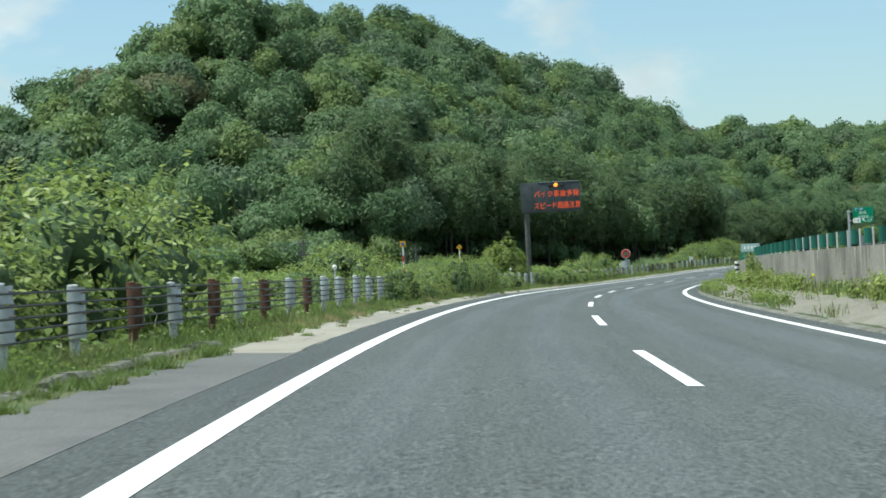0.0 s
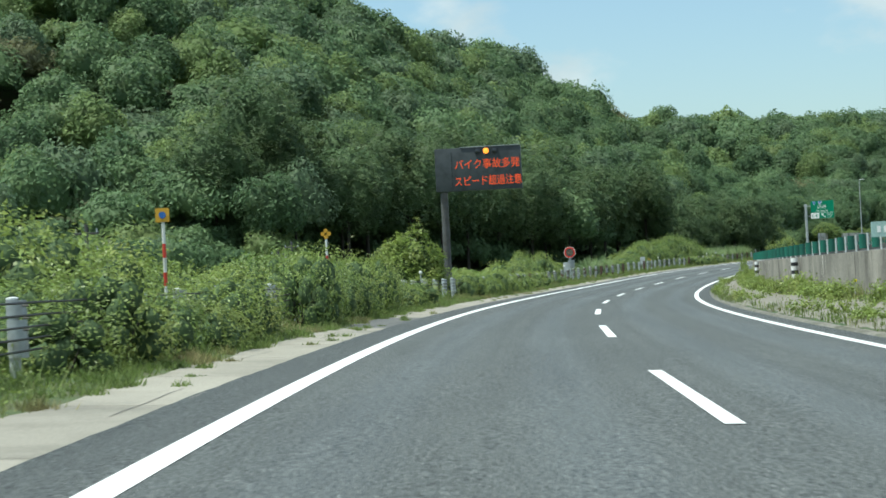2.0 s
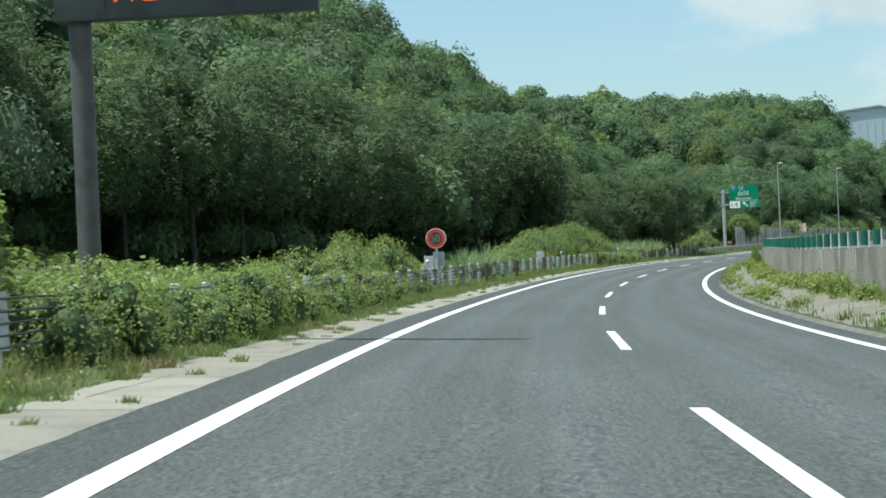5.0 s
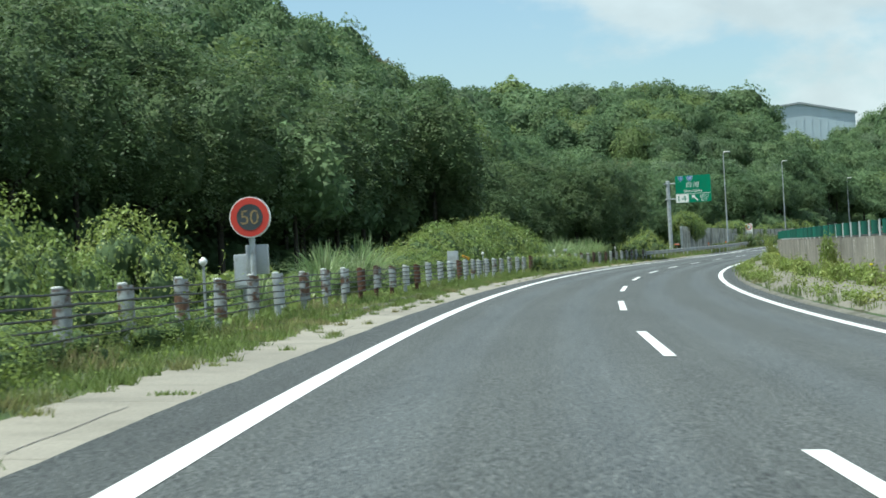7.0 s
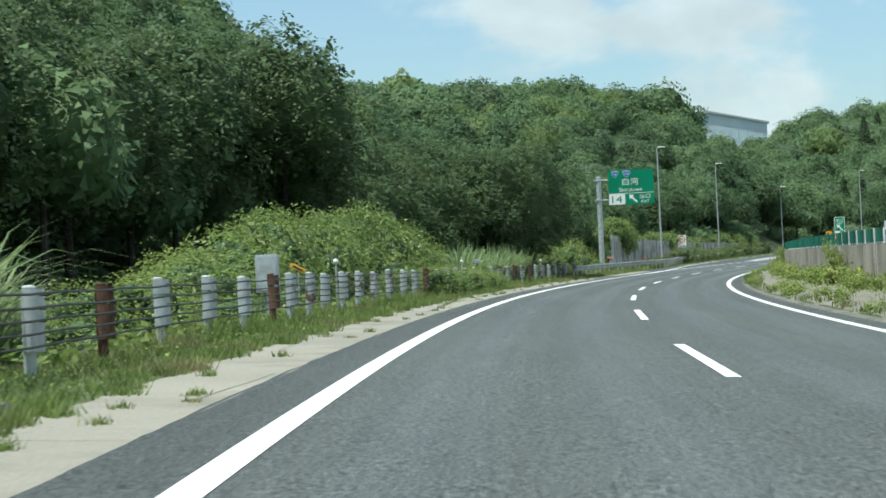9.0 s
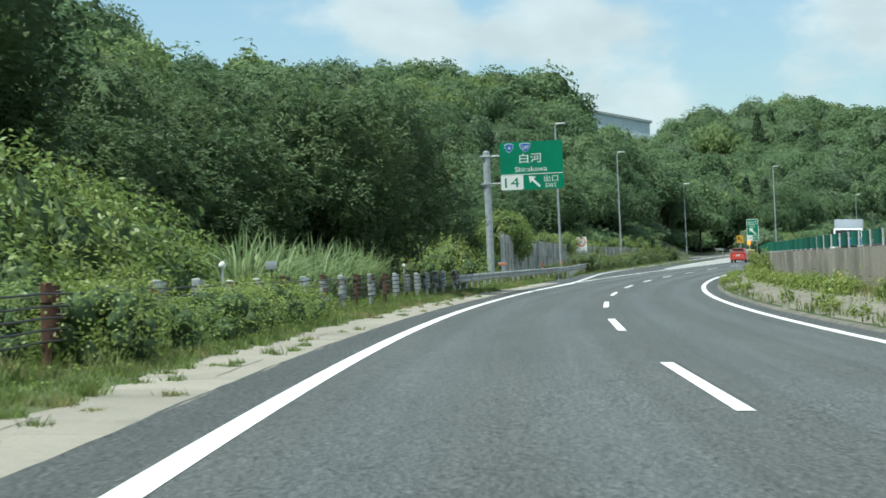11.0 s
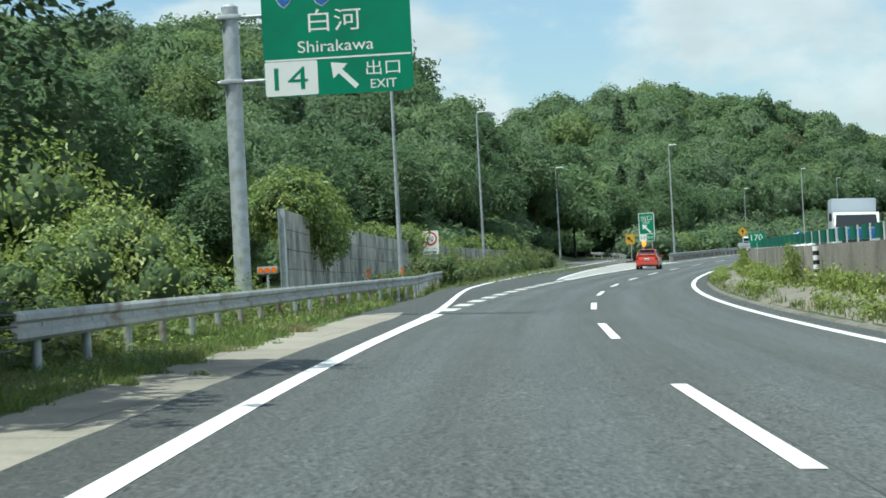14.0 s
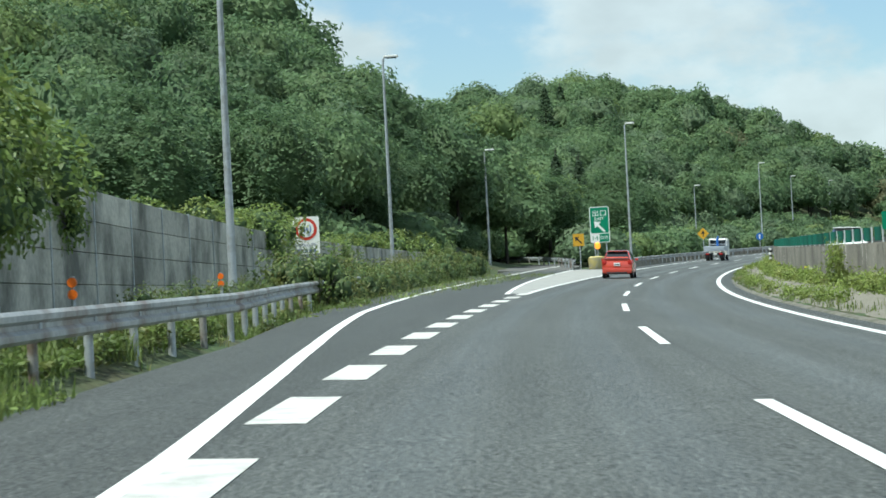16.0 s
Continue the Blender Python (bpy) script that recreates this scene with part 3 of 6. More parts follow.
tagged(ribbon("shoulder", -40, 27.4, -6.05, -4.34, 0.004, WORN_ASPHALT, thick=0.1, label="worn grey asphalt shoulder patch", category="road", kind="structure"))
tagged(ribbon("shoulder_patch", 81.6, 96.4, -5.5, -4.34, 0.006, WORN_ASPHALT, thick=0.1, label="worn grey asphalt patch in the gutter", category="road", kind="structure"))
ribbon("road_lip", 27.6, 351, lambda s: -4.42 + ragged(s, (0.012, 2.1), (0.008, 0.5)), -4.2, (0.0105, -0.004), ASPHALT, step=0.3, label="ragged edge of the asphalt over the gutter", category="road", kind="structure")
tagged(ribbon("verge", 10, 352, -7.6, lambda s: -5.42 + ragged(s, (0.06, 5.0), (0.04, 1.3), (0.025, 0.45)), (0.03, 0.004), VERGE, step=0.35, label="turfy verge with straw and weeds under the barrier", category="verge", kind="structure"))

crack = Shape()
for s0 in np.arange(31, 345, 9.7):
    u, w = -4.94 + 0.3 * math.sin(s0 * 1.7), 0.013
    line = [(s0 + 0.8 * j, u + 0.012 * math.sin(s0 + j * 1.9) + 0.03 * j * math.sin(s0)) for j in range(6)]
    for (a, ua), (b, ub) in zip(line, line[1:]):
        crack.add([place(a, ua - 0.005, w), place(a, ua + 0.005, w), place(b, ub + 0.005, w), place(b, ub - 0.005, w)], [(0, 1, 2, 3)])
part("crack_line", crack, SEAM, gutter)

# ---- median ----
kerb = tagged(new("kerb"), "low grey concrete kerb along the median", "kerb", kind="structure")
stone = Shape().prism([(-0.09, -0.2), (0.09, -0.2), (0.09, 0.045), (-0.05, 0.03), (-0.09, 0.0)], "y", -0.99, 0.99).mesh("kerb_stone", KERB)
for k in range(300):
    ob = part("kerb_stone", stone, KERB, kerb)
    ob.matrix_basis = banked(18 + 2 * k, 4.30, 0)
rng = np.random.default_rng(7)
mv, mf = [], []
mu = np.array([4.36, 4.55, 4.8, 5.1, 5.4, 5.7, 6.0, 6.3, 6.52])
ms = np.arange(16, 640, 0.8)
hump = np.repeat(rng.normal(0, 1, (len(ms) // 3 + 2, len(mu))), 3, 0)[:len(ms)]
for i, s in enumerate(ms):
    mv += list(places(s + rng.uniform(-0.2, 0.2), mu + rng.normal(0, 0.02, 9), np.interp(mu, [4.36, 4.45, 4.7, 5.9, 6.5], [0.03, 0.075, 0.16, 0.36, 0.44]) + (hump[i] * 0.022 + rng.normal(0, 0.012, 9)) * np.interp(mu, [4.4, 4.8, 6, 6.5], [0.2, 1, 1, 0.3])))
for i in range(len(ms) - 1):
    mf += [(i * 9 + j, i * 9 + j + 1, i * 9 + j + 10, i * 9 + j + 9) for j in range(8)]
tagged(part("median", Shape().add(mv, mf), SANDY, smooth=False), "sloping sandy earth median with weeds at both edges", "median", kind="structure")
wall = tagged(new("retaining_wall"), "stained grey concrete retaining wall along the median", "wall", kind="structure")
panel = Shape().prism([(-0.996, 0), (-0.986, -0.015), (0.986, -0.015), (0.996, 0), (0.996, 0.3), (-0.996, 0.3)], "z", -0.2, 1.14).mesh("wall_panel", WALL_CONC)
core = ribbon("wall_core", 16, 640, 6.56, 6.76, 1.5, WALL_CONC, thick=1.5, parent=wall)
for k in range(300):
    ob = part("wall_panel", panel, WALL_CONC, wall)
    ob.matrix_basis = stand(19 + 2 * k, 6.5, 0.42, -90)
for k in range(110):
    s = rng.uniform(40, 520)
    sh = Shape()
    for j in range(int(rng.integers(2, 7))):
        y, a, b = rng.uniform(-0.8, 0.8), rng.uniform(0.012, 0.05), rng.uniform(0.25, 1.0)
        sh.add([(-0.017, y - a, 0), (-0.017, y + a, 0), (-0.017, y + a * 0.5, -b * 0.6), (-0.017, y + a * 0.1, -b), (-0.017, y - a * 0.3, -b), (-0.017, y - a * 0.7, -b * 0.5)], [(0, 1, 2, 3, 4, 5)])
    dark = rng.random() < 0.45
    part("rain_stain" if dark else "lime_stain", sh, GRIME if dark else STREAK, wall).matrix_basis = stand(s, 6.5, 1.555, 0)
tagged(ribbon("far_carriageway", -40, 900, 6.78, 15.6, 0.92, WORN_ASPHALT, thick=0.9, label="higher opposite carriageway behind the median wall", category="road", kind="structure"))

blade_thing = thing("glare_blade", stand(20, 6.62, 1.56), "curved green plastic anti-glare blade on the median wall", "glare screen", "anti-glare blades")
arc = [(0.10 * math.sin(a), 0.06 - 0.07 * math.cos(a)) for a in np.linspace(-1.15, 1.15, 9)]
sheet = arc + [(x, y + 0.012) for x, y in arc[::-1]]
part("blade", Shape().prism(sheet, "z", 0.07, 0.43), GREEN_BLADE, blade_thing)
part("post", Shape().tube([(0.125, 0.02, -0.03), (0.125, 0.02, 0.45)], 0.024, 8), BLADE_POST, blade_thing, "pale steel post")
part("foot", Shape().box(0.05, 0.02, -0.01, 0.24, 0.1, 0.03), BLADE_POST, blade_thing)
for k in range(1, 250):
    copy_thing(blade_thing, stand(20 + 2.3 * k, 6.62, 1.56))


def striped_marker(s, top=1.5, r=0.10):
    t = thing("striped_marker", stand(s, 6.30, 0.42), "black and white banded marker post before the median wall", "marker post")
    part("body", Shape().tube([(0, 0, -0.2), (0, 0, top - 0.42)], r, 14), BLACK, t)
    for j in range(4):
        z = top - 0.42 - 0.13 - 0.26 * j
        part("white_band", Shape().tube([(0, 0, z), (0, 0, z + 0.135)], r + 0.005, 14), WHITE, t, "white band")


for s, r in ((111.5, 0.115), (137.5, 0.085), (366.5, 0.09), (470.0, 0.09)):
    striped_marker(s, 1.52, r)
for s in (60, 96, 148, 208, 258, 300, 371, 396, 425, 447):
    t = thing("wall_reflector", stand(s, 6.40, 0.80), "small yellow reflector on a stalk by the wall", "reflector", "wall reflectors")
    part("stalk", Shape().tube([(0, 0, -0.5), (0, 0, 0.0)], 0.012, 6), GALV, t)
    part("lens", Shape().box(0, 0, 0.04, 0.075, 0.04, 0.07, 0.015), material("yellow_lens", (0.85, 0.75, 0.02), 0.4) if s == 60 else bpy.data.materials["yellow_lens"], t)

# ---- cable barrier ----
HEIGHTS = (0.84, 0.71, 0.59, 0.47, 0.35)


def cable_post(s, pipe_mat, sleeve_mat, label):
    """A pipe with a curved sleeve of two lengths that holds the cables."""
    t = thing("cable_post", stand(s, -6.7, 0.0), label, "barrier post", "posts of the cable barrier")
    part("pipe", Shape().tube([(0, 0, -0.3), (0, 0, 0.915)], 0.062, 14), pipe_mat, t)
    part("cap", Shape().tube([(0, 0, 0.912), (0, 0, 0.928), (0, 0, 0.936)], [0.066, 0.065, 0.03], 14), WHITE if pipe_mat is GALV else pipe_mat, t)
    outline = [(-0.068, 0.0), (-0.06, -0.045), (-0.03, -0.074), (0.02, -0.084), (0.08, -0.078), (0.125, -0.055), (0.142, -0.02), (0.142, 0.03), (0.05, 0.05), (-0.05, 0.045)]
    part("sleeve", Shape().prism(outline, "z", 0.72, 0.9), sleeve_mat, t)
    part("sleeve", Shape().prism(outline, "z", 0.30, 0.695), sleeve_mat, t)
    for h in HEIGHTS[:3]:
        part("hook_bolt", Shape().tube([(0.12, -0.075, h), (0.19, -0.075, h)], 0.012, 6), CABLE, t)
    return t


PEELED = material("peeling_steel", (0.36, 0.385, 0.40), 0.6, 0.2, spots=(0.13, 0.075, 0.05), spot_scale=5, spot_range=(0.5, 0.6), grain=0.12, grain_scale=30, bump=0.2, vary=0.2)
pale = cable_post(-10, GALV, GALV, "pale galvanised steel post of the roadside cable barrier")
worn = cable_post(-8.5, GALV, PEELED, "weathered steel post of the cable barrier with rust-patched sleeve")
brown = cable_post(-7, RUST, RUST, "rusty brown steel post of the roadside cable barrier")
half = cable_post(-5.5, RUST, PEELED, "rusty steel post of the cable barrier with peeling sleeve")
rust_at = {2, 4, 6, 8, 14, 21, 43, 55, 56, 57, 59, 63, 73, 79, 81, 83, 85, 87}
half_at = {57, 56, 81, 87}
POST_K = (-7, 0, 13, 19, 26, 35, 43, 52, 63, 64, 65, 66, 67, 76, 86, 90, 91, 92)
POST_S = (-3.0, 20.9, 65.6, 86.0, 110.5, 141.2, 166.7, 197.7, 235.4, 237.2, 239.8, 242.2, 245.3, 274.9, 308.5, 321.0, 323.6, 328.0)
for k in range(-5, 93):
    s = float(np.interp(k, POST_K, POST_S))
    kind_of = half if k in half_at else brown if k in rust_at else worn if k > 40 and rng.random() < 0.5 else pale
    copy_thing(kind_of, stand(s, -6.7 + rng.uniform(-0.04, 0.04), rng.uniform(-0.04, 0.02)) @ pose(0, 0, 0, rng.uniform(-1, 1), rng.uniform(-1.5, 1.5)))
for h in HEIGHTS:
    pts = [place(s, -6.50, h + (0.015 * math.sin(s * 2.1) if i % 2 else 0.0)) for i, s in enumerate(np.arange(-12, 329, 1.5))]
    tagged(part("barrier_cable", Shape().tube(pts, 0.013, 5), CABLE), "dark steel cable strung along the barrier posts", "cable", "barrier cables")


# ---- guard rails ----
def guard_rail(path, name, label, mat, spacing=2.7, height=0.72):
    """A W-beam along (s, u) knots, with posts."""
    ks, ku = zip(*path)
    t = thing(name, stand(ks[0], ku[0]), label, "guard rail")
    inv = t.matrix_basis.inverted()
    prof = [(0.0, 0.0), (-0.035, -0.04), (-0.035, -0.10), (0.03, -0.14), (0.03, -0.19), (-0.035, -0.23), (-0.035, -0.29), (0.0, -0.33), (0.015, -0.33), (-0.015, -0.285), (-0.015, -0.235), (0.045, -0.195), (0.045, -0.135), (-0.015, -0.095), (-0.015, -0.045), (0.015, 0.0)]
    ss = np.arange(ks[0], ks[-1] + 0.1, 1.0)
    m = len(prof)
    vs = []
    for s in ss:
        u = float(np.interp(s, ks, ku))
        vs += [inv @ place(s, u - 1 * x, height + z) for x, z in prof]
    fs = [(i * m + j, i * m + (j + 1) % m, (i + 1) * m + (j + 1) % m, (i + 1) * m + j) for i in range(len(ss) - 1) for j in range(m)]
    fs += [tuple(range(m)), tuple(range((len(ss) - 1) * m, len(ss) * m))]
    part("beam", Shape().add(vs, fs), mat, t)
    post = Shape().tube([(0, 0, -0.3), (0, 0, height - 0.05)], 0.057, 10).mesh("post", GALV, True)
    worn_post = Shape().tube([(0, 0, -0.3), (0, 0, height - 0.05)], 0.057, 10).mesh("post", BRACKET, True)
    block = Shape().box(0.07, 0, height - 0.165, 0.07, 0.12, 0.2, 0.01).mesh("spacer", GALV)
    for s in np.arange(ks[0] + 1.5, ks[-1], spacing):
        q = inv @ stand(s, float(np.interp(s, ks, ku)) - 0.12)
        part("post", worn_post if rng.random() < 0.4 else post, GALV, t).matrix_basis = q
        part("spacer", block, GALV, t).matrix_basis = q
    return t


guard_rail([(329, -6.65), (385, -6.85), (400, -8.1), (420, -9.3), (435, -10.1), (470, -12.3), (498, -15.0)], "guard_rail", "galvanised corrugated guard rail with rust patches, partly overgrown", RAIL)
guard_rail([(503, -8.8), (512, -10.4), (522, -13), (532, -16.5), (540, -21), (547, -27), (552, -33)], "guard_rail", "pale galvanised guard rail along the slip road", GALV)
guard_rail([(509, -5.6), (560, -5.2), (700, -5.2)], "guard_rail", "weathered guard rail along the carriageway after the exit", RAIL)
low = tagged(ribbon("low_wall", 512, 700, -5.9, -5.6, 0.38, SLAB, thick=0.5, label="low pale concrete edge under the guard rail", category="wall", kind="structure"))

# ---- noise barrier ----
barrier = thing("noise_barrier", stand(367, -8.9), "weathered grey concrete panel wall between steel posts, draped with vines", "wall")
bi = barrier.matrix_basis.inverted()


def barrier_u(s):
    return -8.9 - (s - 367) * 0.052


n_bay, bay = 26, 4.1
plank = Shape().box(0, 0, 0, 0.13, 4.085, 0.568, 0.010).mesh("panel", PANEL_CONC)
stud = Shape()
for x, sx, y, sy in ((0.07, 0.02, 0, 0.07), (-0.07, 0.02, 0, 0.07), (0, 0.12, 0, 0.012)):
    stud.box(x, y, 1.4, sx, sy, 3.0)
stud = stud.mesh("steel_post", GALV)
end_stud = Shape()
for x, sx, y, sy in ((-0.09, 0.02, 0, 0.2), (0.09, 0.02, 0, 0.2), (0, 0.18, 0, 0.02)):
    end_stud.box(x, y - 0.1, 1.4, sx, sy, 3.0)
end_stud = end_stud.mesh("steel_post", GALV)
for k in range(n_bay + 1):
    s = 367 + bay * k
    tall = 2.85 - 0.012 * (s - 367)
    q = bi @ stand(s, barrier_u(s), 0, 3.0)
    part("steel_post", stud if k else end_stud, GALV, barrier).matrix_basis = q @ pose(0, 0, tall - 2.9)
    if k < n_bay:
        mid = s + bay / 2
        for j in range(5):
            part("panel", plank, PANEL_CONC, barrier).matrix_basis = bi @ stand(mid, barrier_u(mid), tall - 0.012 * 2 - 0.3 - 0.58 * j, 3.0) @ pose(0, 0, 0, math.degrees(math.atan(grade(mid))) - 0.7, 0, 0)


# ---- signs ----
def fit_words(text, x, z, width, height, y, mat, parent, name="lettering"):
    """Lettering fitted to a box whose middle is (x, z), facing -y."""
    cu = bpy.data.curves.new(name, "FONT")
    cu.body, cu.size, cu.extrude = text, 1.0, 0.0
    ob = bpy.data.objects.new(name, cu)
    scene.collection.objects.link(ob)
    bpy.context.view_layer.update()
    me = bpy.data.meshes.new_from_object(ob.evaluated_get(bpy.context.evaluated_depsgraph_get()))
    bpy.data.objects.remove(ob)
    me.materials.clear()
    me.materials.append(mat)
    co = np.empty(len(me.vertices) * 3, np.float32)
    me.vertices.foreach_get("co", co)
    co = co.reshape(-1, 3)
    lo, hi = co.min(0), co.max(0)
    size = np.maximum(hi - lo, 1e-4)
    out = np.stack([x + ((co[:, 0] - lo[0]) / size[0] - 0.5) * width, np.full(len(co), y), z + ((co[:, 1] - lo[1]) / size[1] - 0.5) * height], -1)
    me.vertices.foreach_set("co", out.astype(np.float32).ravel())
    me.update()
    me.name = name
    return part(name, me, mat, parent, smooth=False)


def flat(shape_pts, y, mat, parent, name, label="", thick=0.006):
    return part(name, Shape().prism(shape_pts, "y", y, y + thick), mat, parent, label, smooth=False)


def disc(cx, cz, r, n=28):
    return [(cx + r * math.cos(2 * math.pi * i / n), cz + r * math.sin(2 * math.pi * i / n)) for i in range(n)]


def rect(x0, x1, z0, z1, r=0.0):
    if not r:
        return [(x0, z0), (x1, z0), (x1, z1), (x0, z1)]
    out = []
    for cx, cz, a in ((x1 - r, z0 + r, -90), (x1 - r, z1 - r, 0), (x0 + r, z1 - r, 90), (x0 + r, z0 + r, 180)):
        out += [(cx + r * math.cos(radians(a + q)), cz + r * math.sin(radians(a + q))) for q in (0, 30, 60, 90)]
    return out


def arrow_up_left(cx, cz, size):
    """An arrow that points up and to the left."""
    pts = [(-0.5, 0.5), (0.12, 0.42), (-0.08, 0.22), (0.52, -0.38), (0.38, -0.52), (-0.22, 0.08), (-0.42, -0.12)]
    return [(cx + a * size, cz + b * size) for a, b in pts]


# message board
vms = thing("message_board", stand(142, -8.15, -1.2), "dark roadside message board with glowing orange characters on one pole", "message board")
part("pole", Shape().tube([(0, 0.15, -1.0), (0, 0.15, 8.1)], 0.18, 18), VMS_POLE, vms)
part("cabinet", Shape().box(1.72, 0, 7.19, 4.12, 0.30, 2.06, 0.03), BOARD, vms)
part("mount", Shape().box(0.0, 0.22, 6.7, 0.5, 0.2, 0.12, 0.01).box(0.0, 0.22, 7.8, 0.5, 0.2, 0.12, 0.01), VMS_POLE, vms)
part("hood", Shape().box(2.3, -0.05, 8.23, 2.8, 0.28, 0.03, 0.01), SIGN_BACK, vms, "pale metal hood")
part("door_seam", Shape().box(0.46, -0.156, 7.19, 0.02, 0.01, 1.7), BLACK, vms)
fit_words("バイク事故多発", 1.72 + 0.45, 7.42, 3.1, 0.46, -0.158, LED, vms)
fit_words("スピード超過注意", 1.72 + 0.47, 6.62, 3.18, 0.46, -0.158, LED, vms)
for x, lit in ((1.74, 0), (2.14, 1), (2.55, 0)):
    part("beacon_ring", Shape().tube([(x, -0.15, 8.01), (x, -0.20, 8.01)], 0.17, 18), BLACK, vms)
    part("beacon", Shape().tube([(x, -0.18, 8.01), (x, -0.22, 8.01), (x, -0.24, 8.01)], [0.145, 0.13, 0.05], 18), BEACON if lit else GLASS_DARK, vms, "lit amber beacon" if lit else "unlit grey beacon")

# variable speed sign
spd = thing("speed_sign", stand(197.2, -7.66, -0.1), "round red-rimmed speed sign with dotted amber digits on a pole", "speed sign")
part("pole", Shape().tube([(0, 0.07, -0.8), (0, 0.07, 2.1)], 0.065, 14), GALV, spd)
part("rim", Shape().prism(disc(0, 2.16, 0.43), "y", -0.06, 0.06), WHITE, spd)
part("red_ring", Shape().prism(disc(0, 2.16, 0.405), "y", -0.068, -0.058), SIGN_RED, spd, "faded red ring")
part("face", Shape().prism(disc(0, 2.16, 0.275), "y", -0.076, -0.066), BOARD, spd)
fit_words("50", 0, 2.16, 0.38, 0.30, -0.08, material("dim_amber_dots", (0.30, 0.22, 0.10), 0.6, spots=(0.08, 0.06, 0.04), spot_scale=30, grain=0.1), spd)
part("cabinet", Shape().box(0.06, 0.30, 1.28, 0.46, 0.22, 0.62, 0.02), SIGN_BACK, spd, "grey control cabinet behind")


# small warning plates on banded poles
def banded_sign(s, u, top, diamond):
    t = thing("roadside_marker", stand(s, u, -0.5), "small amber roadside marker on a red and white banded pole", "marker sign")
    part("pole", Shape().tube([(0, 0, -0.6), (0, 0, top + 0.42)], 0.028, 10), WHITE, t)
    for j in range(5):
        z = 0.1 + j * 0.45
        part("red_band", Shape().tube([(0, 0, z), (0, 0, z + 0.22)], 0.0295, 10), SIGN_RED, t)
    if diamond:
        for a in range(4):
            flat(disc(0.08 * math.cos(a * math.pi / 2), top + 0.5 + 0.08 * math.sin(a * math.pi / 2), 0.055, 14), -0.03, SIGN_YELLOW, t, "petal")
    else:
        flat(rect(-0.11, 0.11, top + 0.39, top + 0.61, 0.015), -0.035, SIGN_YELLOW, t, "plate")
        flat(disc(0, top + 0.5, 0.055), -0.043, SIGN_BLUE, t, "lens")


banded_sign(76.4, -7.02, 2.07, False)
banded_sign(97.2, -6.9, 2.18, True)

# grey cabinet and small arrow board
for s, u in ((239.0, -7.35), (200.5, -8.4)):
    t = thing("roadside_cabinet", stand(s, u, -0.1), "pale grey steel control cabinet on a stub post", "cabinet")
    part("body", Shape().box(0, 0, 1.02, 0.44, 0.28, 0.75, 0.02), SIGN_BACK, t)
    part("stub_post", Shape().tube([(0, 0, -0.4), (0, 0, 0.7)], 0.07, 10), GALV, t)
    part("door_seam", Shape().box(0, -0.142, 1.02, 0.36, 0.006, 0.64), GALV, t)
arrow_board = thing("arrow_marker", stand(241.5, -7.1, 0), "small yellow and black slanted marker on the barrier", "marker")
part("plate", Shape().box(0, 0, 0, 0.34, 0.02, 0.10, 0.01, pose(0, 0, 1.02, 0, 28, 0)), SIGN_YELLOW, arrow_board)
part("stripe", Shape().box(0, -0.012, 0, 0.22, 0.006, 0.035, 0, pose(0, 0, 1.02, 0, 28, 0)), BLACK, arrow_board)
part("stalk", Shape().tube([(0, 0.02, -0.2), (0, 0.02, 1.0)], 0.02, 8), GALV, arrow_board)
for s in (20.9, 55.4, 120.9, 187.0, 245.6, 278.3, 312.1):
    t = thing("ball_delineator", stand(s, -6.82, 0.09), "white ball delineator on a thin post", "delineator", "ball delineators")
    part("stalk", Shape().tube([(0, 0, -0.2), (0, 0, 1.05)], 0.022, 8), GALV, t)
    part("ball", Shape().tube([(0, 0, 1.0), (0, 0, 1.03), (0, 0, 1.07), (0, 0, 1.11), (0, 0, 1.14)], [0.02, 0.055, 0.07, 0.055, 0.02], 12), WHITE, t)

for s, u in ((199.0, -7.35), (292.5, -7.3)):
    t = thing("stub_post", stand(s, u, 0), "short pale steel post standing behind the cable barrier", "post", "stub posts")
    part("pipe", Shape().tube([(0, 0, -0.4), (0, 0, 0.62)], 0.055, 12), GALV, t)
    part("cap", Shape().tube([(0, 0, 0.615), (0, 0, 0.635)], [0.06, 0.04], 12), WHITE, t)
back_plate = thing("plate_sign", stand(285.2, -6.95, 0), "small dull plate on a rusty stake behind the barrier", "sign")
part("stake", Shape().tube([(0, 0.03, -0.4), (0, 0.03, 1.15)], 0.025, 8), RUST, back_plate)
part("plate", Shape().box(0, 0, 1.17, 0.24, 0.02, 0.17, 0.006), SIGN_BACK, back_plate)
edging = tagged(new("verge_edging"), "rough broken concrete edging along the verge", "kerb", kind="structure")
for a, b in ((8.0, 28.0), (195.0, 213.0)):
    for s in np.arange(a, b, 1.05):
        h, wd = rng.uniform(0.06, 0.12), rng.uniform(0.09, 0.15)
        sh = Shape().prism([(-wd, -0.2), (wd, -0.2), (wd * 0.9, h * 0.6), (wd * 0.5, h), (-wd * 0.6, h * 0.92), (-wd * 0.95, h * 0.5)], "y", -0.51, 0.5)
        part("edging_stone", sh, KERB, edging, smooth=False).matrix_basis = banked(s, -5.72, 0) @ pose(0, 0, 0, rng.uniform(-2, 2), rng.uniform(-5, 5), rng.uniform(-4, 4))

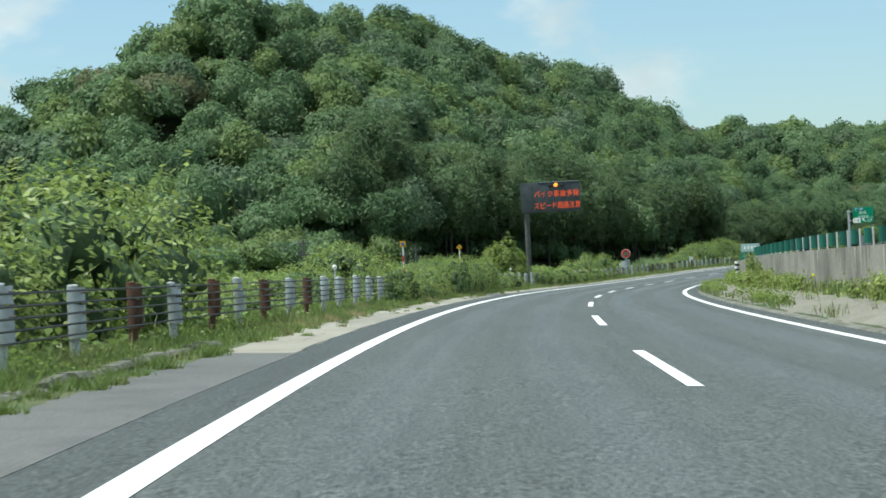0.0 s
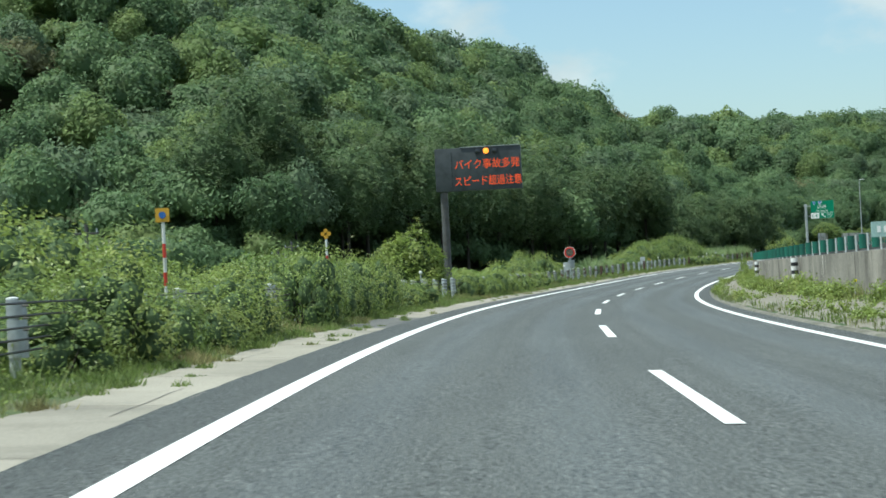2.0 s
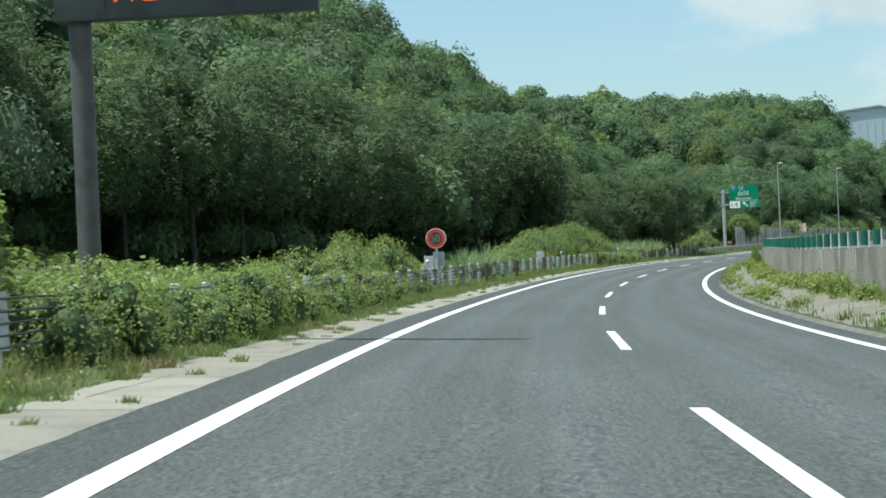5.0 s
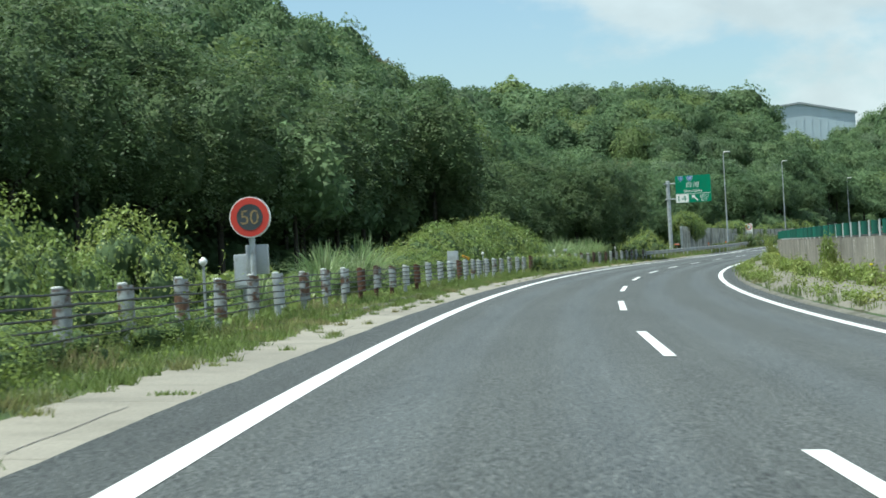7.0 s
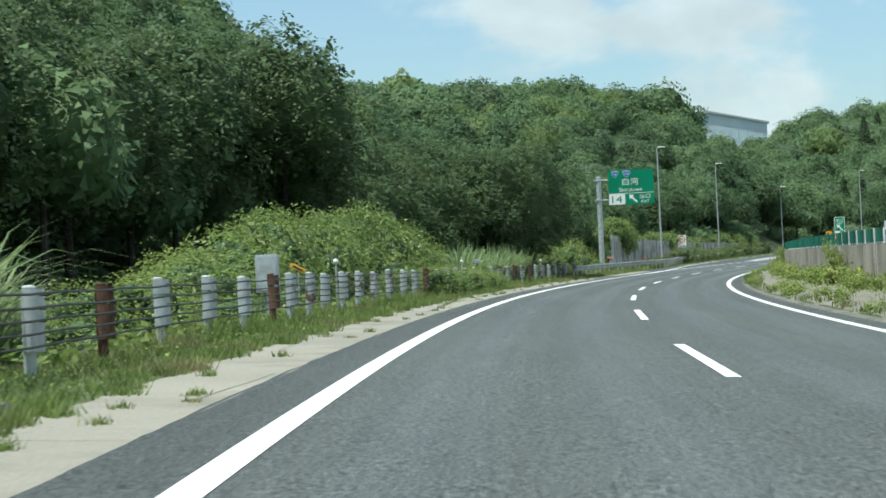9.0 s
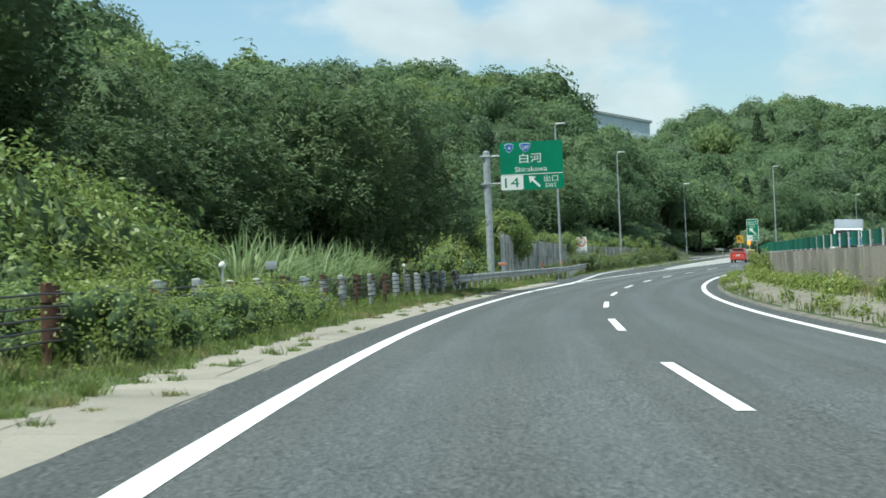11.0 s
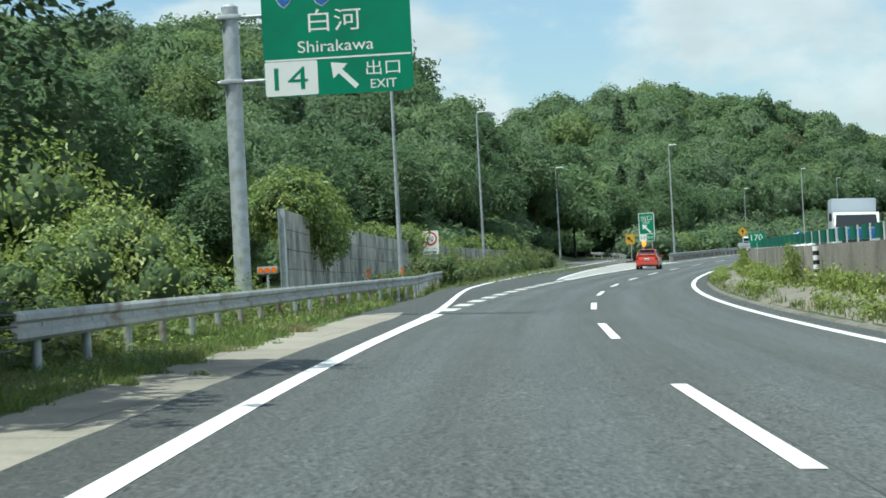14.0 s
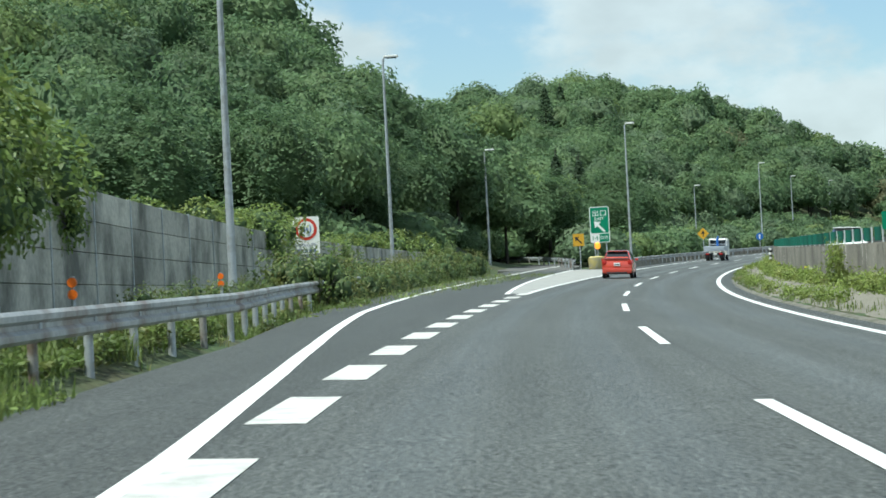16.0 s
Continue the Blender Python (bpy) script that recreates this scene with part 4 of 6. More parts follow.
# exit advance sign
gs = thing("exit_sign", stand(354.9, -8.05, -0.3), "large green exit direction sign on a tall galvanised pole", "road sign")
part("pole", Shape().tube([(0, 0, -1.0), (0, 0, 7.5)], 0.195, 20), GALV, gs)
part("pole_cap", Shape().tube([(0, 0, 7.48), (0, 0, 7.55)], [0.2, 0.12], 20), GALV, gs)
for z in (5.75, 7.25):
    part("arm", Shape().tube([(-0.35, 0, z), (3.9, -0.02, z)], 0.05, 12), GALV, gs)
    part("clamp", Shape().box(0, -0.01, z, 0.52, 0.46, 0.10, 0.02), GALV, gs)
X0, X1, Z0, Z1 = 0.75, 4.19, 5.33, 7.96


def gx(f):
    return X0 + f * (X1 - X0)


def gz(f):
    return Z0 + f * (Z1 - Z0)


part("board", Shape().prism(rect(X0, X1, Z0, Z1, 0.16), "y", -0.12, -0.08), SIGN_GREEN, gs)
part("board_back", Shape().prism(rect(X0 + 0.02, X1 - 0.02, Z0 + 0.02, Z1 - 0.02, 0.15), "y", -0.08, -0.06), SIGN_BACK, gs)
flat(rect(gx(0.01), gx(0.99), gz(0.315), gz(0.33)), -0.124, SIGN_WHITE, gs, "divider")
flat(rect(gx(0.005), gx(0.36), gz(0.01), gz(0.31), 0.05), -0.124, SIGN_WHITE, gs, "number_field")
fit_words("14", gx(0.18), gz(0.16), 0.78, 0.52, -0.127, SIGN_GREEN, gs)
flat(arrow_up_left(gx(0.54), gz(0.165), 0.62), -0.124, SIGN_WHITE, gs, "arrow")
fit_words("出口", gx(0.80), gz(0.215), 0.78, 0.34, -0.125, SIGN_WHITE, gs)
fit_words("EXIT", gx(0.80), gz(0.075), 0.60, 0.20, -0.125, SIGN_WHITE, gs)
fit_words("白河", gx(0.49), gz(0.655), 1.22, 0.52, -0.125, SIGN_WHITE, gs)
fit_words("Shirakawa", gx(0.49), gz(0.43), 1.75, 0.27, -0.125, SIGN_WHITE, gs)
for f, w, txt in ((0.155, 0.25, "4"), (0.41, 0.31, "289")):
    pts = [(-1, 0.72), (-0.6, 0.95), (0, 1.0), (0.6, 0.95), (1, 0.72), (0.85, 0.0), (0.45, -0.65), (0, -1.0), (-0.45, -0.65), (-0.85, 0.0)]
    cz = gz(0.875)
    flat([(gx(f) + a * w, cz + b * 0.26) for a, b in pts], -0.124, SIGN_WHITE, gs, "shield_edge")
    flat([(gx(f) + a * w * 0.9, cz + b * 0.23) for a, b in pts], -0.132, SIGN_BLUE, gs, "shield")
    fit_words(txt, gx(f), cz + 0.02, 0.10 * len(txt) + 0.06, 0.17, -0.135, SIGN_WHITE, gs)

# exit ramp speed sign
forty = thing("speed_limit_sign", stand(422.3, -11.2, -0.2), "white board with a red-ringed forty limit over two text lines", "road sign")
part("pole", Shape().tube([(0, 0.05, -0.8), (0, 0.05, 3.0)], 0.045, 12), GALV, forty)
part("board", Shape().prism(rect(-0.47, 0.47, 1.74, 3.06, 0.04), "y", -0.02, 0.005), SIGN_WHITE, forty)
flat(disc(0, 2.62, 0.39), -0.028, SIGN_RED, forty, "red_ring")
flat(disc(0, 2.62, 0.29), -0.036, SIGN_WHITE, forty, "disc")
fit_words("40", 0, 2.62, 0.38, 0.30, -0.038, SIGN_BLUE, forty)
ink = material("faded_ink", (0.16, 0.2, 0.3), 0.6)
fit_words("100m先", 0, 2.06, 0.74, 0.13, -0.024, ink, forty)
for j in range(5):
    flat(rect(-0.36 + 0.145 * j, -0.25 + 0.145 * j, 1.80, 1.92), -0.026, ink, forty, "text_bar")

# exit nose sign
nose = thing("exit_nose_sign", stand(508.8, -7.55, 0.0), "tall green exit sign with white rim at the gore", "road sign")
for x in (-0.45, 0.45):
    part("post", Shape().tube([(x, 0.06, -0.5), (x, 0.06, 4.4)], 0.05, 10), GALV, nose)
part("rim", Shape().prism(rect(-0.76, 0.76, 1.95, 4.72, 0.14), "y", -0.03, 0.01), SIGN_WHITE, nose)
flat(rect(-0.70, 0.70, 2.68, 4.66, 0.11), -0.038, SIGN_GREEN, nose, "green_field")
fit_words("出口", 0, 4.22, 1.05, 0.48, -0.041, SIGN_WHITE, nose)
fit_words("EXIT", 0, 3.78, 0.72, 0.24, -0.041, SIGN_WHITE, nose)
flat(arrow_up_left(0.0, 3.17, 0.85), -0.042, SIGN_WHITE, nose, "arrow")
flat(rect(-0.05, 0.70, 2.0, 2.62, 0.03), -0.038, SIGN_GREEN, nose, "name_field")
fit_words("白河", 0.32, 2.32, 0.58, 0.28, -0.041, SIGN_WHITE, nose)
fit_words("14", -0.37, 2.31, 0.42, 0.30, -0.034, SIGN_GREEN, nose)
cushion = thing("crash_cushion", stand(502.5, -7.2), "faded yellow crash cushion with an amber lamp on top", "crash barrier")
part("drum", Shape().tube([(0, 0.2, -0.05), (0, 0.2, 0.1), (0, 0.2, 0.85), (0, 0.2, 0.95)], [0.5, 0.55, 0.55, 0.42], 20), material("faded_yellow", (0.50, 0.42, 0.16), 0.7, spots=(0.4, 0.36, 0.25), spot_scale=3), cushion)
part("drum", Shape().tube([(0.15, 1.35, -0.05), (0.15, 1.35, 0.1), (0.15, 1.35, 0.85), (0.15, 1.35, 0.95)], [0.55, 0.6, 0.6, 0.45], 20), bpy.data.materials["faded_yellow"], cushion)
part("lamp_stalk", Shape().tube([(0.1, 0.9, 0.2), (0.1, 0.9, 1.5)], 0.05, 8), GALV, cushion)
part("lamp", Shape().tube([(0.1, 0.86, 1.5), (0.1, 0.86, 1.62), (0.1, 0.86, 1.9), (0.1, 0.86, 2.0)], [0.1, 0.2, 0.2, 0.08], 14), BEACON, cushion, "lit amber lamp")
yel = thing("warning_board", stand(509, -9.2), "yellow warning board with a black arrow", "road sign")
part("post", Shape().tube([(0, 0.04, -0.4), (0, 0.04, 2.5)], 0.045, 10), GALV, yel)
flat(rect(-0.5, 0.35, 1.7, 2.65, 0.03), -0.02, SIGN_YELLOW, yel, "board", thick=0.03)
flat(arrow_up_left(-0.08, 2.15, 0.55), -0.026, BLACK, yel, "arrow")
dia = thing("warning_diamond", stand(566, -6.2), "yellow diamond warning sign with a black mark", "road sign")
part("post", Shape().tube([(0, 0.04, -0.4), (0, 0.04, 2.7)], 0.045, 10), GALV, dia)
flat([(-0.62, 2.5), (0, 1.88), (0.62, 2.5), (0, 3.12)], -0.02, SIGN_YELLOW, dia, "board", thick=0.03)
flat([(-0.05, 2.2), (0.05, 2.2), (0.05, 2.5), (0.2, 2.5), (0, 2.85), (-0.2, 2.5), (-0.05, 2.5)], -0.026, BLACK, dia, "mark")
rnd = thing("round_blue_sign", stand(606, -6.2), "round blue sign with a white arrow", "road sign")
part("post", Shape().tube([(0, 0.04, -0.4), (0, 0.04, 2.3)], 0.045, 10), GALV, rnd)
flat(disc(0, 1.95, 0.45), -0.02, SIGN_BLUE, rnd, "disc", thick=0.03)
flat([(-0.05, 1.65), (0.05, 1.65), (0.05, 2.0), (0.15, 2.0), (0, 2.25), (-0.15, 2.0), (-0.05, 2.0)], -0.026, SIGN_WHITE, rnd, "arrow")
km = thing("distance_board", stand(399, 6.42, 1.3), "small green board with white figures on the median wall", "road sign")
part("post", Shape().tube([(0, 0.05, -0.3), (0, 0.05, 0.9)], 0.03, 10), GALV, km)
flat(rect(-0.36, 0.36, 0.56, 0.98, 0.03), -0.02, SIGN_GREEN, km, "board", thick=0.03)
fit_words("170", 0, 0.77, 0.50, 0.26, -0.023, SIGN_WHITE, km)
board2 = thing("marker_board", stand(90, 6.42, 1.3), "small pale green board with worn figures on the median wall", "road sign")
part("post", Shape().tube([(0, 0.05, -0.3), (0, 0.05, 0.9)], 0.03, 10), RUST, board2)
flat(rect(-0.40, 0.40, 0.52, 0.86, 0.03), -0.02, material("pale_green_plate", (0.35, 0.5, 0.47), 0.5), board2, "board", thick=0.03)
for j in range(4):
    flat(rect(-0.27 + 0.145 * j, -0.19 + 0.145 * j, 0.62, 0.76), -0.026, SIGN_WHITE, board2, "text_bar")
for s, u, n in ((353.4, -7.25, 3),):
    t = thing("reflector_board", stand(s, u, 0), "grey plate with three orange reflectors on a thin post", "reflector")
    part("post", Shape().tube([(0, 0.03, -0.3), (0, 0.03, 1.0)], 0.03, 8), GALV, t)
    part("plate", Shape().box(0, 0, 1.1, 0.46, 0.03, 0.17, 0.01), SIGN_BACK, t)
    for j in range(3):
        flat(disc(-0.15 + 0.15 * j, 1.1, 0.062, 16), -0.024, ORANGE, t, "reflector")
for s, u in ((375.5, -7.5), (391.5, -8.3)):
    t = thing("reflector_post", stand(s, u, 0), "pair of orange reflectors on a thin post behind the rail", "reflector", "orange reflector pairs")
    part("post", Shape().tube([(0, 0.03, -0.3), (0, 0.03, 1.05)], 0.03, 8), GALV, t)
    for z in (0.82, 0.97):
        flat(disc(0, z, 0.062, 16), -0.02, ORANGE, t, "reflector", thick=0.03)


# ---- lamps ----
def street_lamp(s, u, top, turn):
    t = thing("street_lamp", stand(s, u, -0.4, turn), "tall slim galvanised street lamp with a flat head", "street lamp", "street lamps")
    h = top + 0.4
    part("pole", Shape().tube([(0, 0, -0.4), (0, 0, 1.2), (0, 0, h - 0.15), (0.1, 0, h)], [0.11, 0.105, 0.055, 0.05], 14), GALV, t)
    part("collar", Shape().tube([(0, 0, 1.1), (0, 0, 1.35)], [0.115, 0.108], 14), GALV, t)
    part("head", Shape().box(0.42, 0, h + 0.02, 0.75, 0.26, 0.13, 0.05), WHITE, t, "pale lamp head")
    part("lens", Shape().box(0.45, 0, h - 0.055, 0.5, 0.2, 0.04, 0.01), GLASS_DARK, t)


for s, u, top in ((398.6, -9.3, 11.4), (453, -12.7, 11.5), (511, -16.7, 9.4), (520, -6.6, 11.7), (624.4, -18.0, 8.8), (630, -10.3, 11.7), (682, -17.4, 11.0), (730, -24, 11.0), (770, -27, 10.5)):
    street_lamp(s, u, top, 0)


# ---- utility poles beyond the verge ----
def utility_pole(s, u, top):
    g = float(ground_w(s, u))
    t = thing("utility_pole", stand(s, u, g), "weathered utility pole with two crossarms", "utility pole")
    h = top - g
    part("pole", Shape().tube([(0, 0, -0.5), (0, 0, h)], [0.10, 0.06], 12), VMS_POLE, t)
    for z in (h - 0.35, h - 1.0):
        part("crossarm", Shape().box(0, 0, z, 0.9, 0.07, 0.07, 0.01), VMS_POLE, t)
        for x in (-0.38, 0.0, 0.38):
            part("insulator", Shape().tube([(x, 0, z + 0.04), (x, 0, z + 0.18)], [0.035, 0.02], 8), SIGN_BACK, t)


utility_pole(162, -20, 2.9)
utility_pole(164, -21.3, 2.5)
utility_pole(115.5, -18, 3.0)
utility_pole(375, -17, 2.6)

# ---- hall on the hill ----
hall = thing("factory_hall", pose(242.3, 769.3, 20.0, 0, 0, -10), "large pale blue metal-clad hall above the trees", "building")
part("wall", Shape().prism([(-30, 0), (0, 0), (0, 29.2), (-17, 32.8), (-30, 31.6)], "y", 0, 45), CLADDING, hall)
part("roof", Shape().prism([(0.6, 29.0), (-17, 32.8), (-30.6, 31.5), (-30.6, 32.0), (-17, 33.4), (0.6, 29.6)], "y", -0.6, 45.6), SIGN_BACK, hall)
for k in range(12):
    part("cladding_rib", Shape().box(-1.2 - 2.5 * k, -0.06, 14, 0.12, 0.12, 28), CLADDING, hall)


# ---- vehicles ----
def wheel(t, x, y, r=0.3, wdt=0.19):
    w = part("wheel", Shape().tube([(x - wdt / 2, y, r), (x + wdt / 2, y, r)], r, 20), TYRE, t)
    part("rim", Shape().tube([(x - wdt / 2 - 0.004, y, r), (x + wdt / 2 + 0.004, y, r)], r * 0.62, 16), GALV, w)


def loft(rings, mat, name, parent, label=""):
    """A skin through rings of (x, z) at stations y."""
    sh, n = Shape(), len(rings[0][1])
    vs = [(x, y, z) for y, ring in rings for x, z in ring]
    fs = [(i * n + j, i * n + (j + 1) % n, (i + 1) * n + (j + 1) % n, (i + 1) * n + j) for i in range(len(rings) - 1) for j in range(n)]
    fs += [tuple(range(n))[::-1], tuple(range((len(rings) - 1) * n, len(rings) * n))]
    return part(name, sh.add(vs, fs), mat, parent, label)


def body_ring(hw, z0, z1, r=0.12):
    return [(-hw + r, z0), (hw - r, z0), (hw, z0 + r), (hw, z1 - r), (hw - r, z1), (-hw + r, z1), (-hw, z1 - r), (-hw, z0 + r)]


car = thing("hatchback_car", banked(461.5, -1.95, 0.01), "red compact hatchback driving in the lane", "car")
loft([(-0.02, body_ring(0.70, 0.36, 0.80)), (0.06, body_ring(0.81, 0.28, 0.92)), (0.5, body_ring(0.85, 0.22, 0.96)), (2.9, body_ring(0.85, 0.20, 0.94)), (3.7, body_ring(0.80, 0.24, 0.80)), (3.98, body_ring(0.66, 0.34, 0.62))], CAR_RED, "body", car)


def cabin_ring(h0, h1, z0, z1):
    return [(-h0, z0), (h0, z0), (h1, z1 - 0.06), (h1 - 0.1, z1), (-h1 + 0.1, z1), (-h1, z1 - 0.06)]


loft([(0.10, cabin_ring(0.79, 0.70, 0.90, 1.10)), (0.42, cabin_ring(0.80, 0.61, 0.90, 1.44)), (1.0, cabin_ring(0.80, 0.60, 0.90, 1.51)), (1.9, cabin_ring(0.80, 0.60, 0.90, 1.49)), (2.95, cabin_ring(0.78, 0.70, 0.88, 0.98))], CAR_RED, "cabin", car)
part("rear_window", Shape().add([(-0.68, 0.07, 1.05), (0.68, 0.07, 1.05), (0.54, 0.37, 1.43), (-0.54, 0.37, 1.43), (-0.68, 0.14, 1.05), (0.68, 0.14, 1.05), (0.54, 0.44, 1.43), (-0.54, 0.44, 1.43)],
     [(0, 1, 2, 3), (4, 7, 6, 5), (0, 4, 5, 1), (1, 5, 6, 2), (2, 6, 7, 3), (3, 7, 4, 0)]), GLASS_DARK, car, "dark tinted rear window", smooth=False)
for sx in (-1, 1):
    part("side_window", Shape().add([(sx * 0.795, 0.6, 0.98), (sx * 0.795, 2.5, 0.98), (sx * 0.645, 1.95, 1.42), (sx * 0.645, 0.75, 1.42), (sx * 0.76, 0.6, 0.98), (sx * 0.76, 2.5, 0.98), (sx * 0.61, 1.95, 1.42), (sx * 0.61, 0.75, 1.42)],
         [(0, 1, 2, 3), (4, 7, 6, 5), (0, 4, 5, 1), (1, 5, 6, 2), (2, 6, 7, 3), (3, 7, 4, 0)]), GLASS_DARK, car, smooth=False)
    part("tail_lamp", Shape().box(sx * 0.70, 0.03, 0.86, 0.24, 0.12, 0.22, 0.04), LAMP_RED, car)
    part("mirror", Shape().box(sx * 0.93, 2.35, 1.0, 0.18, 0.1, 0.13, 0.03), CAR_RED, car)
    wheel(car, sx * 0.74, 0.72)
    wheel(car, sx * 0.74, 3.25)
part("spoiler", Shape().box(0, 0.36, 1.47, 1.06, 0.26, 0.05, 0.02), CAR_RED, car)
part("bumper", Shape().box(0, 0.0, 0.42, 1.58, 0.14, 0.26, 0.05), CAR_RED, car)
part("bumper_vent", Shape().box(0, -0.05, 0.30, 1.1, 0.08, 0.10, 0.02), BLACK, car)
part("plate", Shape().box(0, -0.035, 0.76, 0.33, 0.02, 0.165, 0.005), SIGN_WHITE, car)
part("plate_bar", Shape().box(0, -0.047, 0.75, 0.24, 0.004, 0.05), BLACK, car)

truck = thing("flatbed_truck", banked(541, -1.95, 0.01), "small white-cabbed flatbed truck with a grey tray", "truck")
part("frame", Shape().box(0, 2.4, 0.62, 0.8, 4.6, 0.2, 0.02), BLACK, truck)
part("bed", Shape().box(0, 1.5, 0.95, 1.86, 3.0, 0.12, 0.02), TRUCK_GREY, truck)
part("tailgate", Shape().box(0, 0.02, 1.15, 1.88, 0.05, 0.40, 0.015), TRUCK_GREY, truck)
for sx in (-1, 1):
    part("drop_side", Shape().box(sx * 0.93, 1.5, 1.15, 0.05, 2.95, 0.40, 0.015), TRUCK_GREY, truck)
    part("tail_lamp", Shape().box(sx * 0.62, 0.0, 0.62, 0.32, 0.08, 0.12, 0.02), LAMP_RED, truck)
    part("mud_flap", Shape().box(sx * 0.65, 0.25, 0.42, 0.4, 0.02, 0.42, 0.01), BLACK, truck)
    wheel(truck, sx * 0.68, 0.95, 0.34, 0.36)
    wheel(truck, sx * 0.72, 4.2, 0.34, 0.2)
part("cab", Shape().prism([(3.15, 0.5), (4.95, 0.5), (4.95, 1.1), (4.7, 1.95), (3.3, 2.02), (3.15, 1.9)], "x", -0.85, 0.85), WHITE, truck, smooth=False)
part("cab_rear_window", Shape().box(0, 3.13, 1.6, 1.5, 0.04, 0.55, 0.02), GLASS_DARK, truck)
part("headboard", Shape().box(0, 3.02, 1.5, 1.6, 0.05, 0.08, 0.01).box(-0.75, 3.02, 1.6, 0.06, 0.05, 0.9, 0.01).box(0.75, 3.02, 1.6, 0.06, 0.05, 0.9, 0.01).box(0, 3.02, 2.05, 1.6, 0.05, 0.06, 0.01), GALV, truck)
part("crane_post", Shape().tube([(0, 2.75, 1.0), (0, 2.75, 1.9), (0.05, 2.75, 2.25)], [0.13, 0.12, 0.07], 10), SIGN_BLUE, truck)
part("plate", Shape().box(0.1, -0.02, 0.62, 0.33, 0.02, 0.165, 0.005), SIGN_WHITE, truck)

lorry = thing("box_lorry", banked(415.0, 11.8, 0.93), "blue and white box lorry on the far carriageway", "lorry")
part("cab", Shape().prism([(-0.1, 0.5), (2.0, 0.5), (2.0, 2.45), (0.25, 2.45), (-0.1, 1.75)], "x", -1.15, 1.15), SIGN_WHITE, lorry, smooth=False)
part("windscreen", Shape().add([(-1.05, -0.14, 1.7), (1.05, -0.14, 1.7), (1.0, 0.16, 2.32), (-1.0, 0.16, 2.32), (-1.05, -0.02, 1.7), (1.05, -0.02, 1.7), (1.0, 0.26, 2.32), (-1.0, 0.26, 2.32)], [(0, 1, 2, 3), (0, 4, 5, 1), (1, 5, 6, 2), (2, 6, 7, 3), (3, 7, 4, 0)]), GLASS_DARK, lorry, smooth=False)
part("box", Shape().box(0, 4.0, 2.0, 2.3, 3.6, 2.4, 0.05), TRUCK_GREY, lorry)
part("bonnet_panel", Shape().box(0, -0.13, 1.35, 2.1, 0.05, 0.5, 0.02), SIGN_BLUE, lorry, "blue front panel")
part("grille", Shape().box(0, -0.14, 0.95, 1.5, 0.05, 0.22, 0.02), BLACK, lorry)
part("bumper", Shape().box(0, -0.16, 0.6, 2.25, 0.15, 0.3, 0.04), SIGN_WHITE, lorry)
for sx in (-1, 1):
    part("mirror", Shape().box(sx * 1.3, 0.0, 2.2, 0.16, 0.1, 0.42, 0.03), BLACK, lorry)
    part("headlamp", Shape().box(sx * 0.92, -0.15, 0.95, 0.3, 0.06, 0.18, 0.03), BLADE_POST, lorry)
part("chassis", Shape().box(0, 3.2, 0.65, 1.0, 5.5, 0.25, 0.02), BLACK, lorry)
for sx in (-1, 1):
    for y in (1.0, 4.9):
        wheel(lorry, sx * 1.0, y, 0.45, 0.28)
sedan = thing("white_car", banked(446, 9.6, 0.93), "white estate car on the far carriageway", "car")
loft([(0.0, body_ring(0.72, 0.36, 0.72)), (0.15, body_ring(0.82, 0.26, 0.84)), (1.2, body_ring(0.86, 0.22, 0.95)), (4.1, body_ring(0.86, 0.22, 0.98)), (4.4, body_ring(0.78, 0.3, 0.9))], SIGN_WHITE, "body", sedan)
loft([(1.05, cabin_ring(0.80, 0.72, 0.9, 1.0)), (1.85, cabin_ring(0.80, 0.62, 0.9, 1.50)), (3.4, cabin_ring(0.80, 0.62, 0.9, 1.52)), (4.2, cabin_ring(0.79, 0.68, 0.9, 1.15))], GLASS_DARK, "cabin", sedan)
part("roof", Shape().box(0, 2.62, 1.53, 1.2, 1.7, 0.05, 0.02), SIGN_WHITE, sedan)
for sx in (-1, 1):
    part("headlamp", Shape().box(sx * 0.62, 0.06, 0.66, 0.3, 0.12, 0.16, 0.03), BLADE_POST, sedan)
    wheel(sedan, sx * 0.76, 0.85)
    wheel(sedan, sx * 0.76, 3.5)

# ---- foliage ----
def leaves(c, nrm, length, width, rng, fold=0.12, full=False):
    """A folded pointed leaf at each place: verts and quads."""
    n = len(c)
    d = rng.normal(size=(n, 3))
    nrm = nrm / np.maximum(np.linalg.norm(nrm, axis=1, keepdims=True), 1e-6)
    a = d - nrm * (d * nrm).sum(1, keepdims=True)
    a /= np.maximum(np.linalg.norm(a, axis=1, keepdims=True), 1e-6)
    b = np.cross(nrm, a)
    ln = (length * rng.uniform(0.7, 1.3, (n, 1)))
    wd = (width * rng.uniform(0.7, 1.3, (n, 1)))
    if full:
        j = rng.uniform(0.55, 1.15, (4, n, 1))
        v = np.stack([c + (-a * ln - b * wd) / 2 * j[0], c + (a * ln * 0.3 - b * wd) / 2 * j[1] - nrm * wd * fold, c + (a * ln + b * wd * 0.5) / 2 * j[2] - nrm * ln * 0.15, c + (-a * ln * 0.4 + b * wd) / 2 * j[3] - nrm * wd * fold], 1)
        return v.reshape(-1, 3), np.arange(4 * n).reshape(n, 4)
    v = np.stack([c - a * ln / 2, c + b * wd / 2 - nrm * wd * fold, c + a * ln / 2 - nrm * ln * 0.1, c - b * wd / 2 - nrm * wd * fold], 1)
    return v.reshape(-1, 3), np.arange(4 * n).reshape(n, 4)


